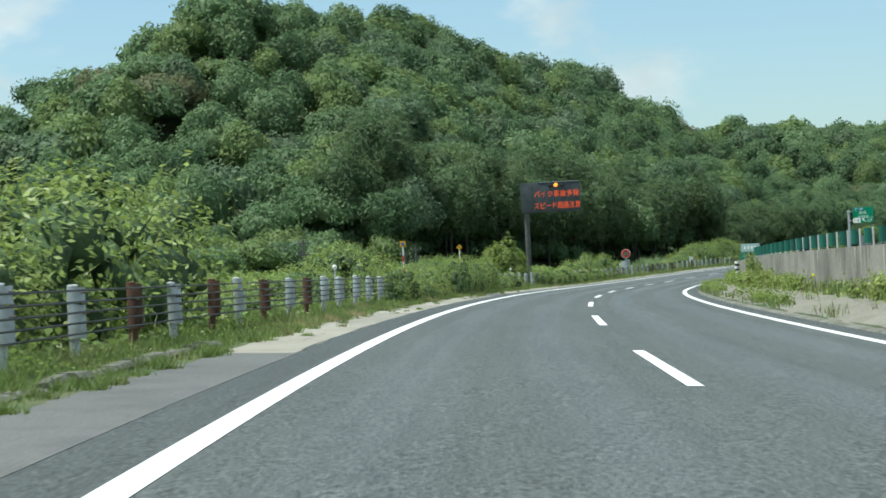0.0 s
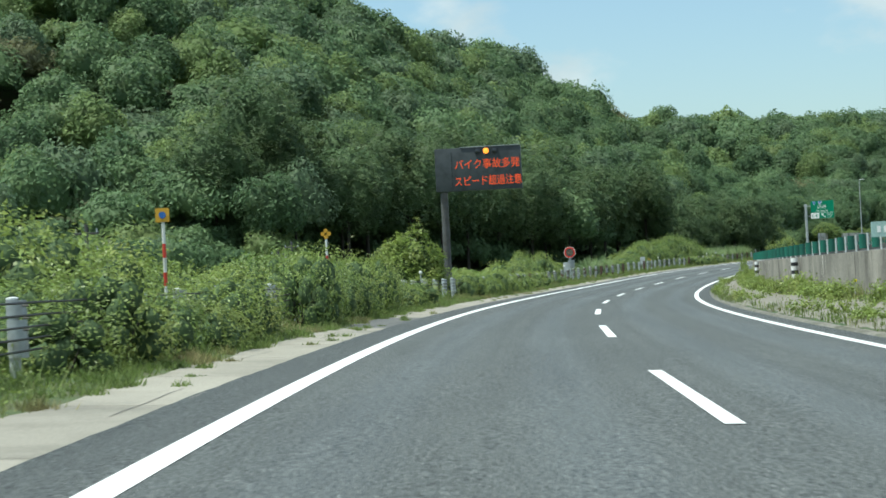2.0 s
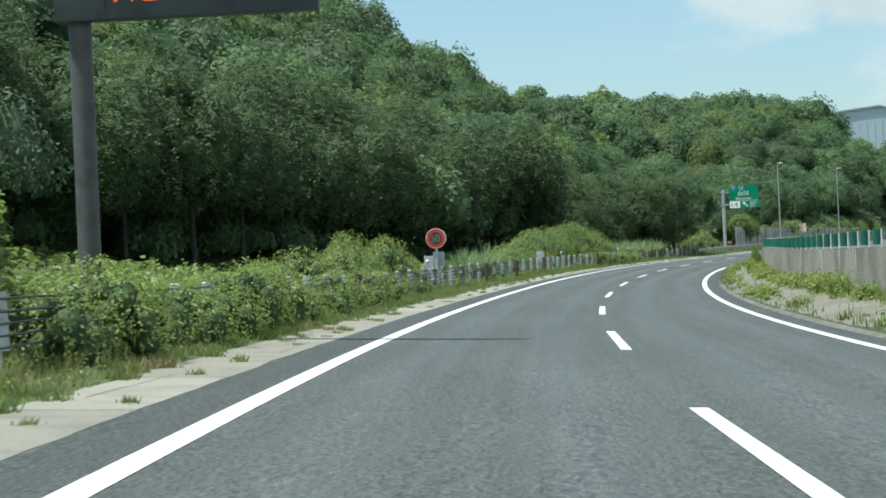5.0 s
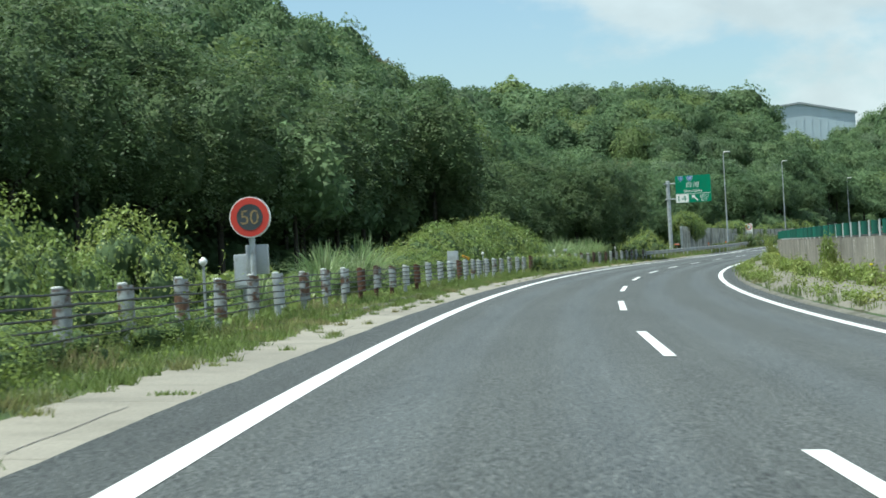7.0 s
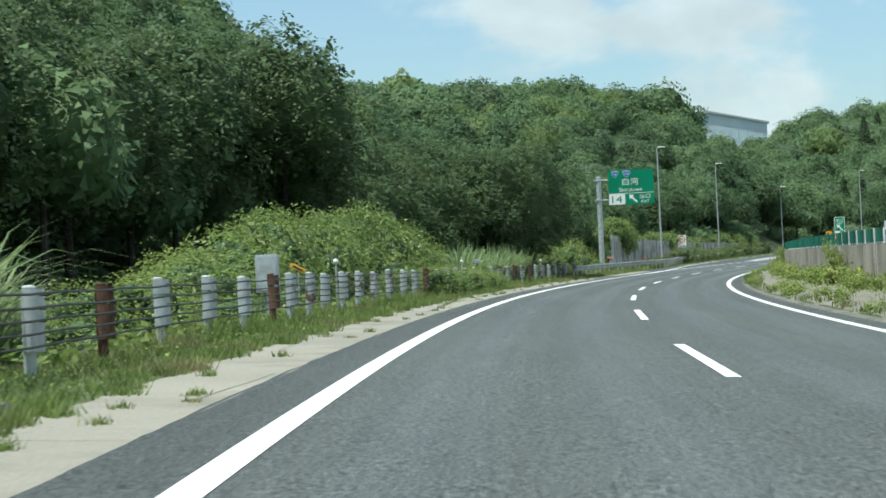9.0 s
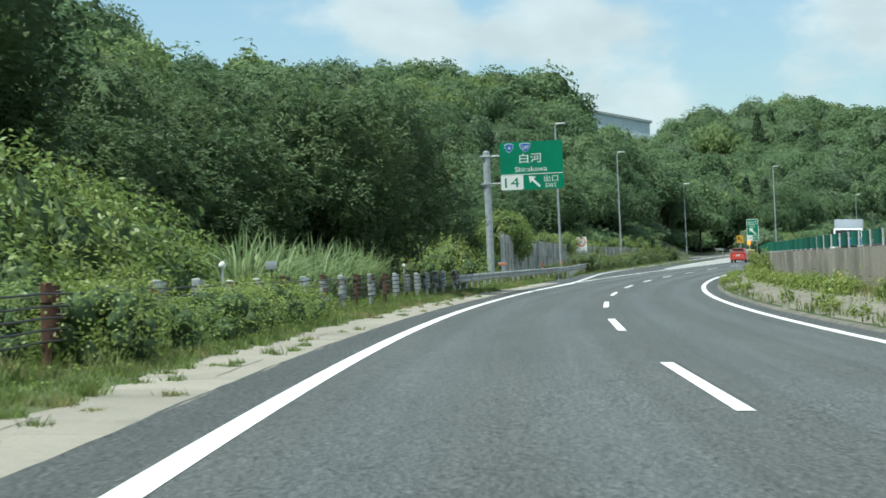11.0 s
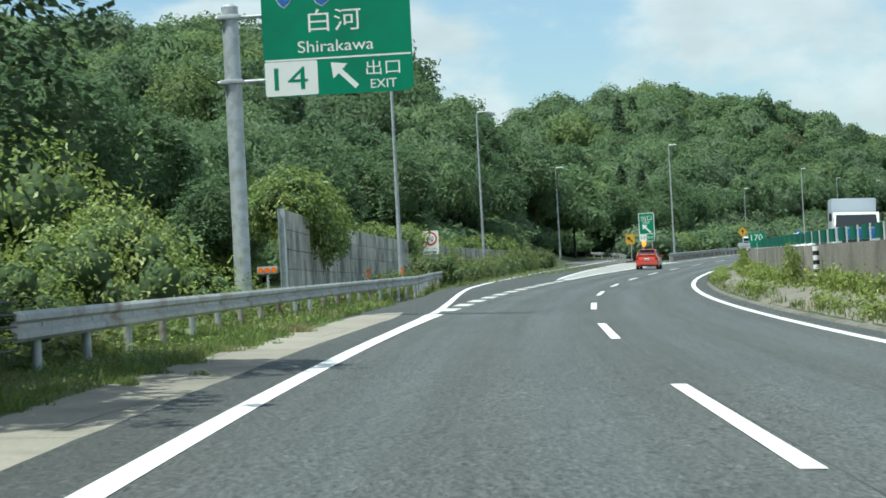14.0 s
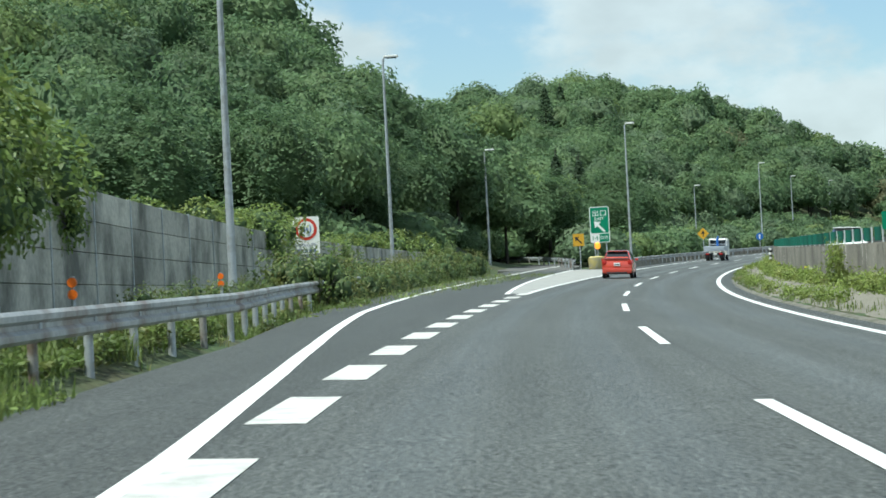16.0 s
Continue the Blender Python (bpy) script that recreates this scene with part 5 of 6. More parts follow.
def ball(c, r, squash=1.0, nu=7, nv=4, rng=np.random.default_rng(5)):
    """A coarse ball of quads that fills the inside of a clump."""
    th = np.linspace(0.12, math.pi - 0.12, nv)
    ph = np.linspace(0, 2 * math.pi, nu, endpoint=False)
    t, p = np.meshgrid(th, ph, indexing="ij")
    v = np.stack([np.sin(t) * np.cos(p), np.sin(t) * np.sin(p), np.cos(t) * squash], -1) * r * rng.uniform(0.72, 1.14, (nv, nu, 1)) + c
    i = np.arange(nu * nv).reshape(nv, nu)
    f = np.stack([i[:-1], np.roll(i[:-1], -1, 1), np.roll(i[1:], -1, 1), i[1:]], -1).reshape(-1, 4)
    return v.reshape(-1, 3), f


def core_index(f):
    """1 for the faces of the shade-coloured cores, whose corners are shared, 0 for loose leaves."""
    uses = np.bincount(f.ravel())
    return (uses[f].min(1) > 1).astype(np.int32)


def join(items):
    vs, fs, k = [], [], 0
    for v, f in items:
        vs.append(v)
        fs.append(f + k)
        k += len(v)
    return np.concatenate(vs), np.concatenate(fs)


def crown(rng, radius, height, lobes, count, leaf, low=-0.5, up=0.5, inside=0.62, full=True, loose=0.36, nu=8, nv=5):
    """Leaf clumps on a crowd of lobes round (0, 0, 0), radius wide and height tall."""
    ctr, rad = [], []
    for i in range(lobes):
        z = low + (1 - low) * (i + 0.5) / lobes
        a = i * 2.4 + rng.uniform(-0.5, 0.5)
        q = math.sqrt(max(0.04, 1 - z * z)) * rng.uniform(0.45, 0.72)
        ctr.append((q * math.cos(a) * radius, q * math.sin(a) * radius, z * 0.62 * height / 2))
        rad.append(radius * rng.uniform(0.30, 0.60))
    ctr, rad = np.array(ctr), np.array(rad)
    pick = rng.choice(lobes, count * 2, p=rad ** 2 / (rad ** 2).sum())
    d = rng.normal(size=(count * 2, 3))
    d[:, 2] += 0.25
    d /= np.linalg.norm(d, axis=1, keepdims=True)
    r = rad[pick][:, None] * np.clip(rng.normal(0.96 - 0.25 * (0.62 - min(inside, 0.62)), 0.14 + 0.25 * (0.62 - min(inside, 0.62)), (count * 2, 1)), inside * 0.95, 1.12)
    p = ctr[pick] + d * r * np.array([1, 1, 0.85])
    near = np.linalg.norm(p[:, None] - ctr[None], axis=2) / rad[None]
    near[np.arange(len(p)), pick] = 9
    ok = np.where(near.min(1) > 0.82)[0][:count]
    nrm = d[ok] + rng.normal(0, loose, (len(ok), 3)) + np.array([0, 0, up])
    items = [leaves(p[ok], nrm, leaf, leaf * (0.85 if full else 0.5), rng, full=full)]
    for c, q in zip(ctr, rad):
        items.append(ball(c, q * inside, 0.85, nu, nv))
    return join(items)


def limbs(rng, height, crown_at, r0, count=5, reach=2.2):
    sh = Shape()
    sh.tube([(0, 0, -0.6), (rng.uniform(-0.1, 0.1), 0, height * 0.5), (rng.uniform(-0.25, 0.25), rng.uniform(-0.25, 0.25), height)], [r0, r0 * 0.75, r0 * 0.3], 8)
    for i in range(count):
        a, z = i * 2.4 + rng.uniform(-0.4, 0.4), height * rng.uniform(0.35, 0.75)
        q = reach * rng.uniform(0.6, 1.1)
        sh.tube([(0, 0, z), (q * 0.5 * math.cos(a), q * 0.5 * math.sin(a), z + q * 0.45), (q * math.cos(a), q * math.sin(a), z + q * 0.75)], [r0 * 0.45, r0 * 0.3, r0 * 0.1], 6)
    return sh


def canopy(rng, radius, height, bumps, count, low=-0.3):
    """Even sites over a crown of bulging lobes round (0, 0, 0), with the way each faces, and a coarse skin inside."""
    k = np.arange(bumps)
    z = low + 0.1 + (0.98 - low - 0.1) * (k + 0.5) / bumps
    a = k * 2.39996 + rng.uniform(-0.5, 0.5, bumps)
    q = np.sqrt(1 - z * z)
    hubs = np.stack([q * np.cos(a), q * np.sin(a), z], 1)
    reach = math.sqrt(2 * (1 - low) / bumps) * 1.1 * rng.uniform(0.7, 1.4, bumps)
    tall = rng.uniform(0.45, 1.35, bumps)
    stretch = np.array([radius, radius, height / 2])

    def skin(d):
        ang = np.arccos(np.clip(d @ hubs.T, -1, 1)) / reach
        bulge = np.sqrt(np.clip(1 - ang * ang, 0, 1)) * tall
        best = bulge.argmax(1)
        r = 0.62 + 0.38 * bulge.max(1)
        return d * r[:, None], best

    k = np.arange(count)
    z = low + (1 - low) * (k + 0.5) / count
    a = k * 2.39996 + rng.normal(0, 0.06, count)
    q = np.sqrt(1 - z * z)
    p, best = skin(np.stack([q * np.cos(a), q * np.sin(a), z], 1))
    face = p - hubs[best] * 0.55
    face /= np.maximum(np.linalg.norm(face, axis=1, keepdims=True), 1e-6)
    p = p * (1 + rng.normal(0, 0.07, (count, 1)))
    nu, nv = 11, 6
    th = np.linspace(0.1, math.acos(low), nv)
    ph = np.linspace(0, 2 * math.pi, nu, endpoint=False)
    tt, pp = np.meshgrid(th, ph, indexing="ij")
    core, _ = skin(np.stack([np.sin(tt) * np.cos(pp), np.sin(tt) * np.sin(pp), np.cos(tt)], -1).reshape(-1, 3))
    i = np.arange(nu * nv).reshape(nv, nu)
    f = np.stack([i[:-1], i[1:], np.roll(i[1:], -1, 1), np.roll(i[:-1], -1, 1)], -1).reshape(-1, 4)
    return p * stretch, face, core * 0.86 * stretch, f


def tufts(c, nrm, size, rng, up=0.35, loose=0.45, droop=0.3):
    """A pointed tuft of leaves, one triangle, at each site."""
    n = len(c)
    nrm = nrm + rng.normal(0, loose, (n, 3)) + np.array([0, 0, up])
    nrm /= np.linalg.norm(nrm, axis=1, keepdims=True)
    d = rng.normal(size=(n, 3))
    a = d - nrm * (d * nrm).sum(1, keepdims=True)
    a /= np.linalg.norm(a, axis=1, keepdims=True)
    b = np.cross(nrm, a)
    ln, wd = size * rng.uniform(0.7, 1.35, (n, 1)), size * rng.uniform(0.55, 1.0, (n, 1))
    v = np.stack([c - a * ln * 0.45 - b * wd * 0.5, c - a * ln * 0.3 + b * wd * 0.5, c + a * ln * 0.7 - nrm * ln * droop], 1)
    return v.reshape(-1, 3), np.arange(3 * n).reshape(n, 3)


def halves(f):
    """Quads as triangles."""
    return np.concatenate([f[:, [0, 1, 2]], f[:, [0, 2, 3]]])


def wood_crown(rng, radius, height, bumps, count, size, low=-0.3):
    p, face, core, f = canopy(rng, radius, height, bumps, count, low)
    return join([tufts(p, face, size, rng), (core, halves(f))])


# woods on the hills: one sheet of crowns
def build_woods():
    rng = np.random.default_rng(11)
    fine = [wood_crown(rng, q, 6.6 * h, n, 1450, 0.43, -0.5) for q, h, n in ((4.0, 1.0, 22), (3.6, 1.25, 17), (4.7, 0.85, 32), (3.2, 1.2, 14), (4.2, 1.15, 28), (3.0, 1.1, 13), (4.6, 1.0, 36))]
    coarse = [wood_crown(rng, q, 7.2, n, 1000, 0.62, -0.5) for q, n in ((4.6, 18), (4.0, 24), (5.0, 30), (4.6, 22), (4.2, 36))]
    low = [wood_crown(rng, 2.6, 3.8, n, 900, 0.30, -0.5) for n in (9, 12, 14, 11)]
    near = [wood_crown(rng, q, 6.6 * h, n, 2500, 0.32, -0.6) for q, h, n in ((4.0, 1.0, 24), (3.6, 1.25, 20), (4.4, 0.9, 34), (3.2, 1.1, 16))]
    far_low = [wood_crown(rng, 2.8, 4.0, n, 480, 0.45, -0.4) for n in (9, 12, 14, 11)]
    spots = []

    def sow(s0, s1, u0, u1, gap, kinds, keep, scale, lift):
        for s in np.arange(s0, s1, gap):
            for u in np.arange(u0, u1, gap):
                a, b = s + rng.uniform(-0.42, 0.42) * gap, u + rng.uniform(-0.42, 0.42) * gap
                if keep(a, b):
                    spots.append((a, b, kinds, scale * rng.uniform(0.78, 1.18), lift))

    sow(212, 448, -76, -20, 5.4, fine, lambda a, b: b < -20 - 10 * (a < 235) and not ((a > 340 or a < 262) and b > -46), 1.0, 4.3)
    sow(214, 262, -46, -34, 5.0, near, lambda a, b: True, 1.0, 4.4)
    sow(424, 448, -84, -44, 6.6, coarse, lambda a, b: True, 0.9, 4.6)
    sow(208, 240, -46, -24, 4.8, low, lambda a, b: b < -np.interp(a, [206, 240], [36, 30]), 0.9, 1.0)
    sow(341, 372, -46, -20, 5.6, near, lambda a, b: True, 0.95, 5.2)
    sow(372, 448, -46, -20, 5.2, near, lambda a, b: True, 0.8, 4.4)
    sow(436, 520, -44, -18, 5.8, near, lambda a, b: b < -18 - 6 * (a < 470), 1.0, 5.3)
    sow(212, 400, -100, -76, 7.4, coarse, lambda a, b: b > -92 or a < 305, 0.95, 4.2)
    sow(130, 214, -150, -90, 11.0, coarse, lambda a, b: b < -44 - (214 - a) * 0.7, 0.85, 4.6)
    sow(150, 214, -90, -44, 7.5, near, lambda a, b: b < -44 - (214 - a) * 0.7, 0.85, 4.6)
    sow(424, 604, -70, -18, 6.4, fine, lambda a, b: b < -18 - 6 * (a < 470) and (a > 520 or b < -44) and a < 575 + 1.2 * (-b - 40), 1.05, 4.7)
    sow(440, 590, -106, -70, 8.4, coarse, lambda a, b: True, 1.0, 4.6)
    sow(610, 760, -108, -22, 7.2, fine, lambda a, b: True, 1.1, 4.9)
    sow(760, 870, -108, -22, 8.4, coarse, lambda a, b: True, 1.1, 5.2)
    sow(652, 704, -64, -34, 5.4, fine, lambda a, b: True, 0.9, 3.8)
    sow(640, 980, 22, 60, 18.0, coarse, lambda a, b: True, 0.6, 3.0)
    sow(340, 470, -26, -13, 4.4, low, lambda a, b: b < -np.interp(a, [340, 367, 380, 470], [20, 20, 15, 20]), 0.95, 1.3)
    sow(470, 660, -34, -8, 5.0, far_low, lambda a, b: b < -np.interp(a, [470, 500, 528, 536, 660], [17, 19, 23, 9, 9]), 1.0, 1.2)
    sow(466, 536, -27, -13, 3.4, low, lambda a, b: b < -np.interp(a, [466, 498, 520, 536], [15.5, 17.5, 20.5, 24]), 0.7, 0.8)
    sow(130, 225, -80, -36, 6.6, low, lambda a, b: b > -48 - (214 - a) * 0.7, 1.1, 1.3)
    sow(560, 700, -60, -24, 5.8, far_low, lambda a, b: a > 540 + 1.3 * (-b - 24), 1.1, 2.2)
    sow(660, 800, -24, -8, 6.4, far_low, lambda a, b: True, 1.1, 1.2)
    floor_from = len(spots)
    sow(214, 338, -46, -19, 3.1, far_low, lambda a, b: b < -np.interp(a, [214, 222, 255, 285, 305, 338], [40, 38, 26.5, 22, 20.5, 19]), 1.0, 1.3)
    vs, fs, ix, k = [], [], [], 0
    for i, (s, u, kinds, sc, lift) in enumerate(spots):
        v, f = kinds[int(rng.integers(len(kinds)))]
        t = rng.uniform(0, 2 * math.pi)
        rot = np.array([[math.cos(t), -math.sin(t), 0], [math.sin(t), math.cos(t), 0], [0, 0, rng.uniform(0.8, 1.2)]])
        wide = rng.uniform(0.84, 1.2)
        q = (v * np.array([wide, 1 / wide, 1])) @ rot.T * sc + ground_at(s, u, i >= floor_from).reshape(3) + np.array([0, 0, lift * sc - 1.2 * (340 < s < 448 and kinds is fine)])
        vs.append(q)
        fs.append(f + k)
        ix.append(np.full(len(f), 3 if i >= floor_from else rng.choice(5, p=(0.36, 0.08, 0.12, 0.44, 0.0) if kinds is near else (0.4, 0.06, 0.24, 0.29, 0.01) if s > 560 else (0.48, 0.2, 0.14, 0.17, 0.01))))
        k += len(q)
    stems = Shape()
    for s, u, kinds, sc, lift in [q for q in spots if (q[2] is fine or q[2] is near) and q[1] > -60]:
        a, b = ground_at(s, u).reshape(3), ground_at(s, u, False).reshape(3)
        stems.tube([a - np.array([0, 0, 0.5]), b + np.array([0, 0, lift * sc])], [0.17, 0.10], 5, caps=False)
    sf = halves(np.array(stems.f))
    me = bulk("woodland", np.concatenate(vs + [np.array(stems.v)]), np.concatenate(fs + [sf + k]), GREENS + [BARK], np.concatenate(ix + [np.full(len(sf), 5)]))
    tagged(new("woodland", me), "dense green broadleaf woods covering the hillsides", "woods", kind="stuff")


build_woods()


def spray_leaves(rng, p, face, per, leaf, twig):
    """Twigs that stand out and droop at each site, with leaves on both sides."""
    n = len(p)
    d = rng.normal(size=(n, 3))
    d = d - face * (d * face).sum(1, keepdims=True)
    d /= np.linalg.norm(d, axis=1, keepdims=True)
    way = d * 0.8 + face * 0.5 + np.array([0, 0, -0.12])
    way /= np.linalg.norm(way, axis=1, keepdims=True)
    side = np.cross(way, np.array([0, 0, 1.0]) + face * 0.3)
    side /= np.maximum(np.linalg.norm(side, axis=1, keepdims=True), 1e-6)
    c, nr = [], []
    for i in range(per):
        f = (i + 0.5) / per
        c.append(p + way * twig * (f - 0.35) + side * leaf * (0.5 if i % 2 else -0.5) * (1.1 - 0.5 * f) + np.array([0, 0, -0.25]) * twig * f * f + rng.normal(0, leaf * 0.15, (n, 3)))
        nr.append(np.cross(side, way) * 0.9 + face * 0.2 + np.array([0, 0, 0.45]) + rng.normal(0, 0.3, (n, 3)))
    return leaves(np.concatenate(c), np.concatenate(nr), leaf, leaf * 0.68, rng)


def make_tree(name, rng, height, radius, sites, leaf, mat, label, group, bumps=20, trunk=0.2, low=-0.5, per=6, at=0.62, depth=0.75):
    t = thing(name, pose(0, 0, -500), label, "tree", group)
    part("trunk", limbs(rng, height * 0.8, height * 0.5, trunk, 7, radius * 0.75), BARK, t)
    p, face, core, cf = canopy(rng, radius, height * depth, bumps, sites, low)
    p = p * rng.choice([1.0, 1.0, 0.88], (sites, 1))
    v, f = join([spray_leaves(rng, p, face, per, leaf, leaf * 2.6), (core * 0.9, cf)])
    # core skin in the shade colour, so gaps between sprays read dark
    part("crown", bulk("crown", v + np.array([0, 0, height * at]), f, [mat, SHADE_CORE], core_index(f)), mat, t, smooth=False)
    return t


def copies(proto, spots, rng, sink=0.0):
    """Sets the first at the first spot and copies at the others: s, u, scale."""
    for i, (s, u, sc) in enumerate(spots):
        p = ground_at(s, u).reshape(3)
        m = Matrix.LocRotScale(Vector(p) - Vector((0, 0, sink)), Euler((0, 0, rng.uniform(0, 6.28))), (sc, sc, sc * rng.uniform(0.9, 1.1)))
        if i == 0:
            proto.matrix_basis = m
        else:
            o = copy_thing(proto, Matrix.Identity(4))
            o.matrix_basis = m


rng = np.random.default_rng(21)
# tall dark trees at the foot of the hill, beside the road
edge_a = make_tree("broadleaf_tree", rng, 14.5, 4.7, 1600, 0.28, LEAF_DARK, "tall dark green broadleaf tree at the wood's edge", "trees at the wood's edge", bumps=24, trunk=0.24, low=-0.85, at=0.6, depth=0.72)
edge_b = make_tree("broadleaf_tree", rng, 13.0, 4.2, 1400, 0.28, LEAF_DARK, "tall dark green broadleaf tree at the wood's edge", "trees at the wood's edge", bumps=20, trunk=0.2, low=-0.85, at=0.6, depth=0.72)
spots_a, spots_b = [], []
for s in np.arange(222, 330, 6.0):
    u = float(np.interp(s, [222, 255, 285, 305, 345], [-36, -25.5, -20.5, -14.5, -14.0])) + rng.uniform(-1.5, 1.5)
    (spots_a if rng.random() < 0.5 else spots_b).append((s, u - 3 * (s > 296), rng.uniform(0.85, 1.1) * (0.58 if s > 296 else 0.9)))
spots_b += [(311, -19, 0.65), (326, -19, 0.65)]
for s in np.arange(216, 290, 6.5):
    (spots_b if rng.random() < 0.5 else spots_a).append((s + rng.uniform(-1, 1), float(np.interp(s, [216, 222, 255, 290], [-42, -41, -30, -26])) + rng.uniform(-1.5, 1.5), rng.uniform(0.9, 1.1)))
copies(edge_a, spots_a, rng)
copies(edge_b, spots_b, rng)


spray = make_tree("broadleaf_tree", rng, 11.5, 4.7, 3100, 0.21, LEAF_DARK, "tall shady broadleaf tree leaning over the verge", "trees over the verge", bumps=34, trunk=0.24, low=-0.85, per=7, at=0.55, depth=0.9)
copies(spray, [(317, -10.4, 0.70), (323, -9.7, 0.78), (330, -9.5, 0.76), (310, -13.0, 0.68), (302, -14.6, 0.66), (313, -14.5, 0.76), (321, -14.6, 0.84), (329, -15.0, 0.72), (336, -12.2, 0.6), (296, -17, 0.72)], rng)
slope_tree = make_tree("slope_tree", rng, 8.5, 3.6, 1500, 0.235, LEAF_DEEP, "deep green broadleaf tree on the slope behind the wall", "trees behind the wall", bumps=30, trunk=0.18, low=-0.75, per=6, at=0.56, depth=0.85)
copies(slope_tree, [(340, -18, 0.85), (347, -20, 0.95), (356, -21, 1.0), (364, -19, 0.9), (372, -23, 1.05), (382, -20, 1.0), (392, -23, 1.1), (404, -23, 1.05), (415, -22, 0.9), (432, -20, 0.95), (445, -24, 1.1), (458, -20, 1.0), (470, -24, 1.15), (484, -21, 1.0), (497, -24, 1.2), (512, -26, 1.1), (540, -17, 0.95), (548, -24, 1.2), (558, -14, 0.9), (566, -22, 1.1), (585, -20, 1.1), (600, -21, 1.1), (408, -17.5, 0.6), (390, -15.5, 0.6)], rng)


def conifer(rng, height, radius, tiers, per):
    c, nr = [], []
    for i in range(tiers):
        z = height * (0.12 + 0.88 * i / tiers)
        r = radius * (1 - i / tiers) ** 0.8 + 0.12
        a = rng.uniform(0, 2 * math.pi, per)
        q = r * np.sqrt(rng.uniform(0.15, 1, per))
        c.append(np.stack([q * np.cos(a), q * np.sin(a), z - q * 0.35 + rng.uniform(-0.2, 0.2, per)], 1))
        nr.append(np.stack([np.cos(a) * 0.6, np.sin(a) * 0.6, np.full(per, 1.0)], 1))
    c, nr = np.concatenate(c), np.concatenate(nr)
    return leaves(c, nr + rng.normal(0, 0.2, nr.shape), 0.42, 0.26, rng, full=True)


def make_conifer():
    t = thing("conifer_tree", pose(0, 0, -500), "dark pointed cedar standing among the broadleaf woods", "tree", "cedars")
    part("trunk", Shape().tube([(0, 0, -0.5), (0, 0, 12)], [0.2, 0.04], 8), BARK, t)
    v, f = conifer(rng, 11.5, 2.9, 30, 90)
    part("crown", bulk("crown", v, f, [LEAF_CEDAR]), LEAF_CEDAR, t, smooth=False)
    return t


copies(make_conifer(), [(581, -25, 1.0), (596, -26, 1.05), (612, -27, 1.0), (640, -28, 0.95), (664, -29, 1.0), (700, -66, 1.1), (716, -70, 1.0)], rng)


# ---- bushes and vines along the verge ----
def make_bush(name, radius, height, count, leaf, mat, label, group, lobes=9, category="bush", inside=0.55, shoots=0):
    """A bush of leafy lobes, with shoots that stand out of it, on bare stems."""
    t = thing(name, pose(0, 0, -500), label, category, group)
    v, f = bush_leaves(radius, height, count, leaf, lobes, inside, shoots)
    # second material darkens the core balls to paint shade inside the bush
    part("foliage", bulk("foliage", v, f, [mat, SHADE_CORE], core_index(f)), mat, t, smooth=False)
    if category == "creeper":
        return t
    wood = Shape()
    for k in range(6):
        a, q = k * 1.05 + rng.uniform(-0.3, 0.3), radius * rng.uniform(0.4, 0.8)
        wood.tube([(0.1 * math.cos(a), 0.1 * math.sin(a), -0.3), (q * 0.5 * math.cos(a), q * 0.5 * math.sin(a), height * 0.5), (q * math.cos(a), q * math.sin(a), height * 0.85)], [0.02, 0.014, 0.006], 4, caps=False)
    part("branching", wood, BARK, t)
    return t


def bush_leaves(radius, height, count, leaf, lobes, inside, shoots):
    v, f = crown(rng, radius, height * 1.5, lobes, count, leaf, low=-0.35, up=0.8, inside=inside, full=False, loose=0.5, nu=6, nv=4)
    items = [(v + np.array([0, 0, height * 0.42]), f)]
    for k in range(shoots):
        a, q = rng.uniform(0, 6.28), radius * math.sqrt(rng.uniform(0.02, 0.8))
        n = 16
        h = np.linspace(0.25, 1, n)[:, None] * rng.uniform(0.8, 1.3) * height
        lean = np.array([math.cos(a), math.sin(a), 0]) * 0.35
        c = np.array([q * math.cos(a), q * math.sin(a), 0]) + h * (np.array([0, 0, 1.0]) + lean * h / height * 0.6) + rng.normal(0, 0.05, (n, 3))
        items.append(leaves(c, rng.normal(0, 0.6, (n, 3)) + np.array([0, 0, 0.6]), leaf * 1.15, leaf * 0.5, rng))
    return join(items)


def set_bushes(proto, spots, squash=0.25):
    for i, (s, u, w, sx, sz) in enumerate(spots):
        m = stand(s, u, w, rng.uniform(0, 360)) @ Matrix.Diagonal((sx, sx * rng.uniform(0.85, 1.15), sz, 1))
        if i == 0:
            proto.matrix_basis = m
        else:
            copy_thing(proto, Matrix.Identity(4)).matrix_basis = m


bush_a = make_bush("leafy_bush", 1.5, 1.6, 1900, 0.105, LEAF_BUSH, "bright green leafy bush crowding the cable barrier", "verge bushes", lobes=13, shoots=9)
bush_b = make_bush("leafy_bush", 1.4, 1.35, 1950, 0.10, LEAF_VINE, "mid-green bush wrapped in creepers beside the barrier", "verge bushes", lobes=12, shoots=7)
la, lb = [(31, -9.2, -0.4, 1.5, 1.5), (35.5, -9.3, -0.4, 1.55, 1.7), (39.5, -9.2, -0.4, 1.35, 1.5), (42.5, -8.9, -0.3, 0.5, 1.25), (25.5, -9.0, -0.4, 1.3, 1.2), (72, -9.0, -0.3, 1.1, 1.2), (75.5, -9.0, -0.3, 1.15, 1.25), (79.5, -8.8, -0.3, 0.95, 1.05)], []
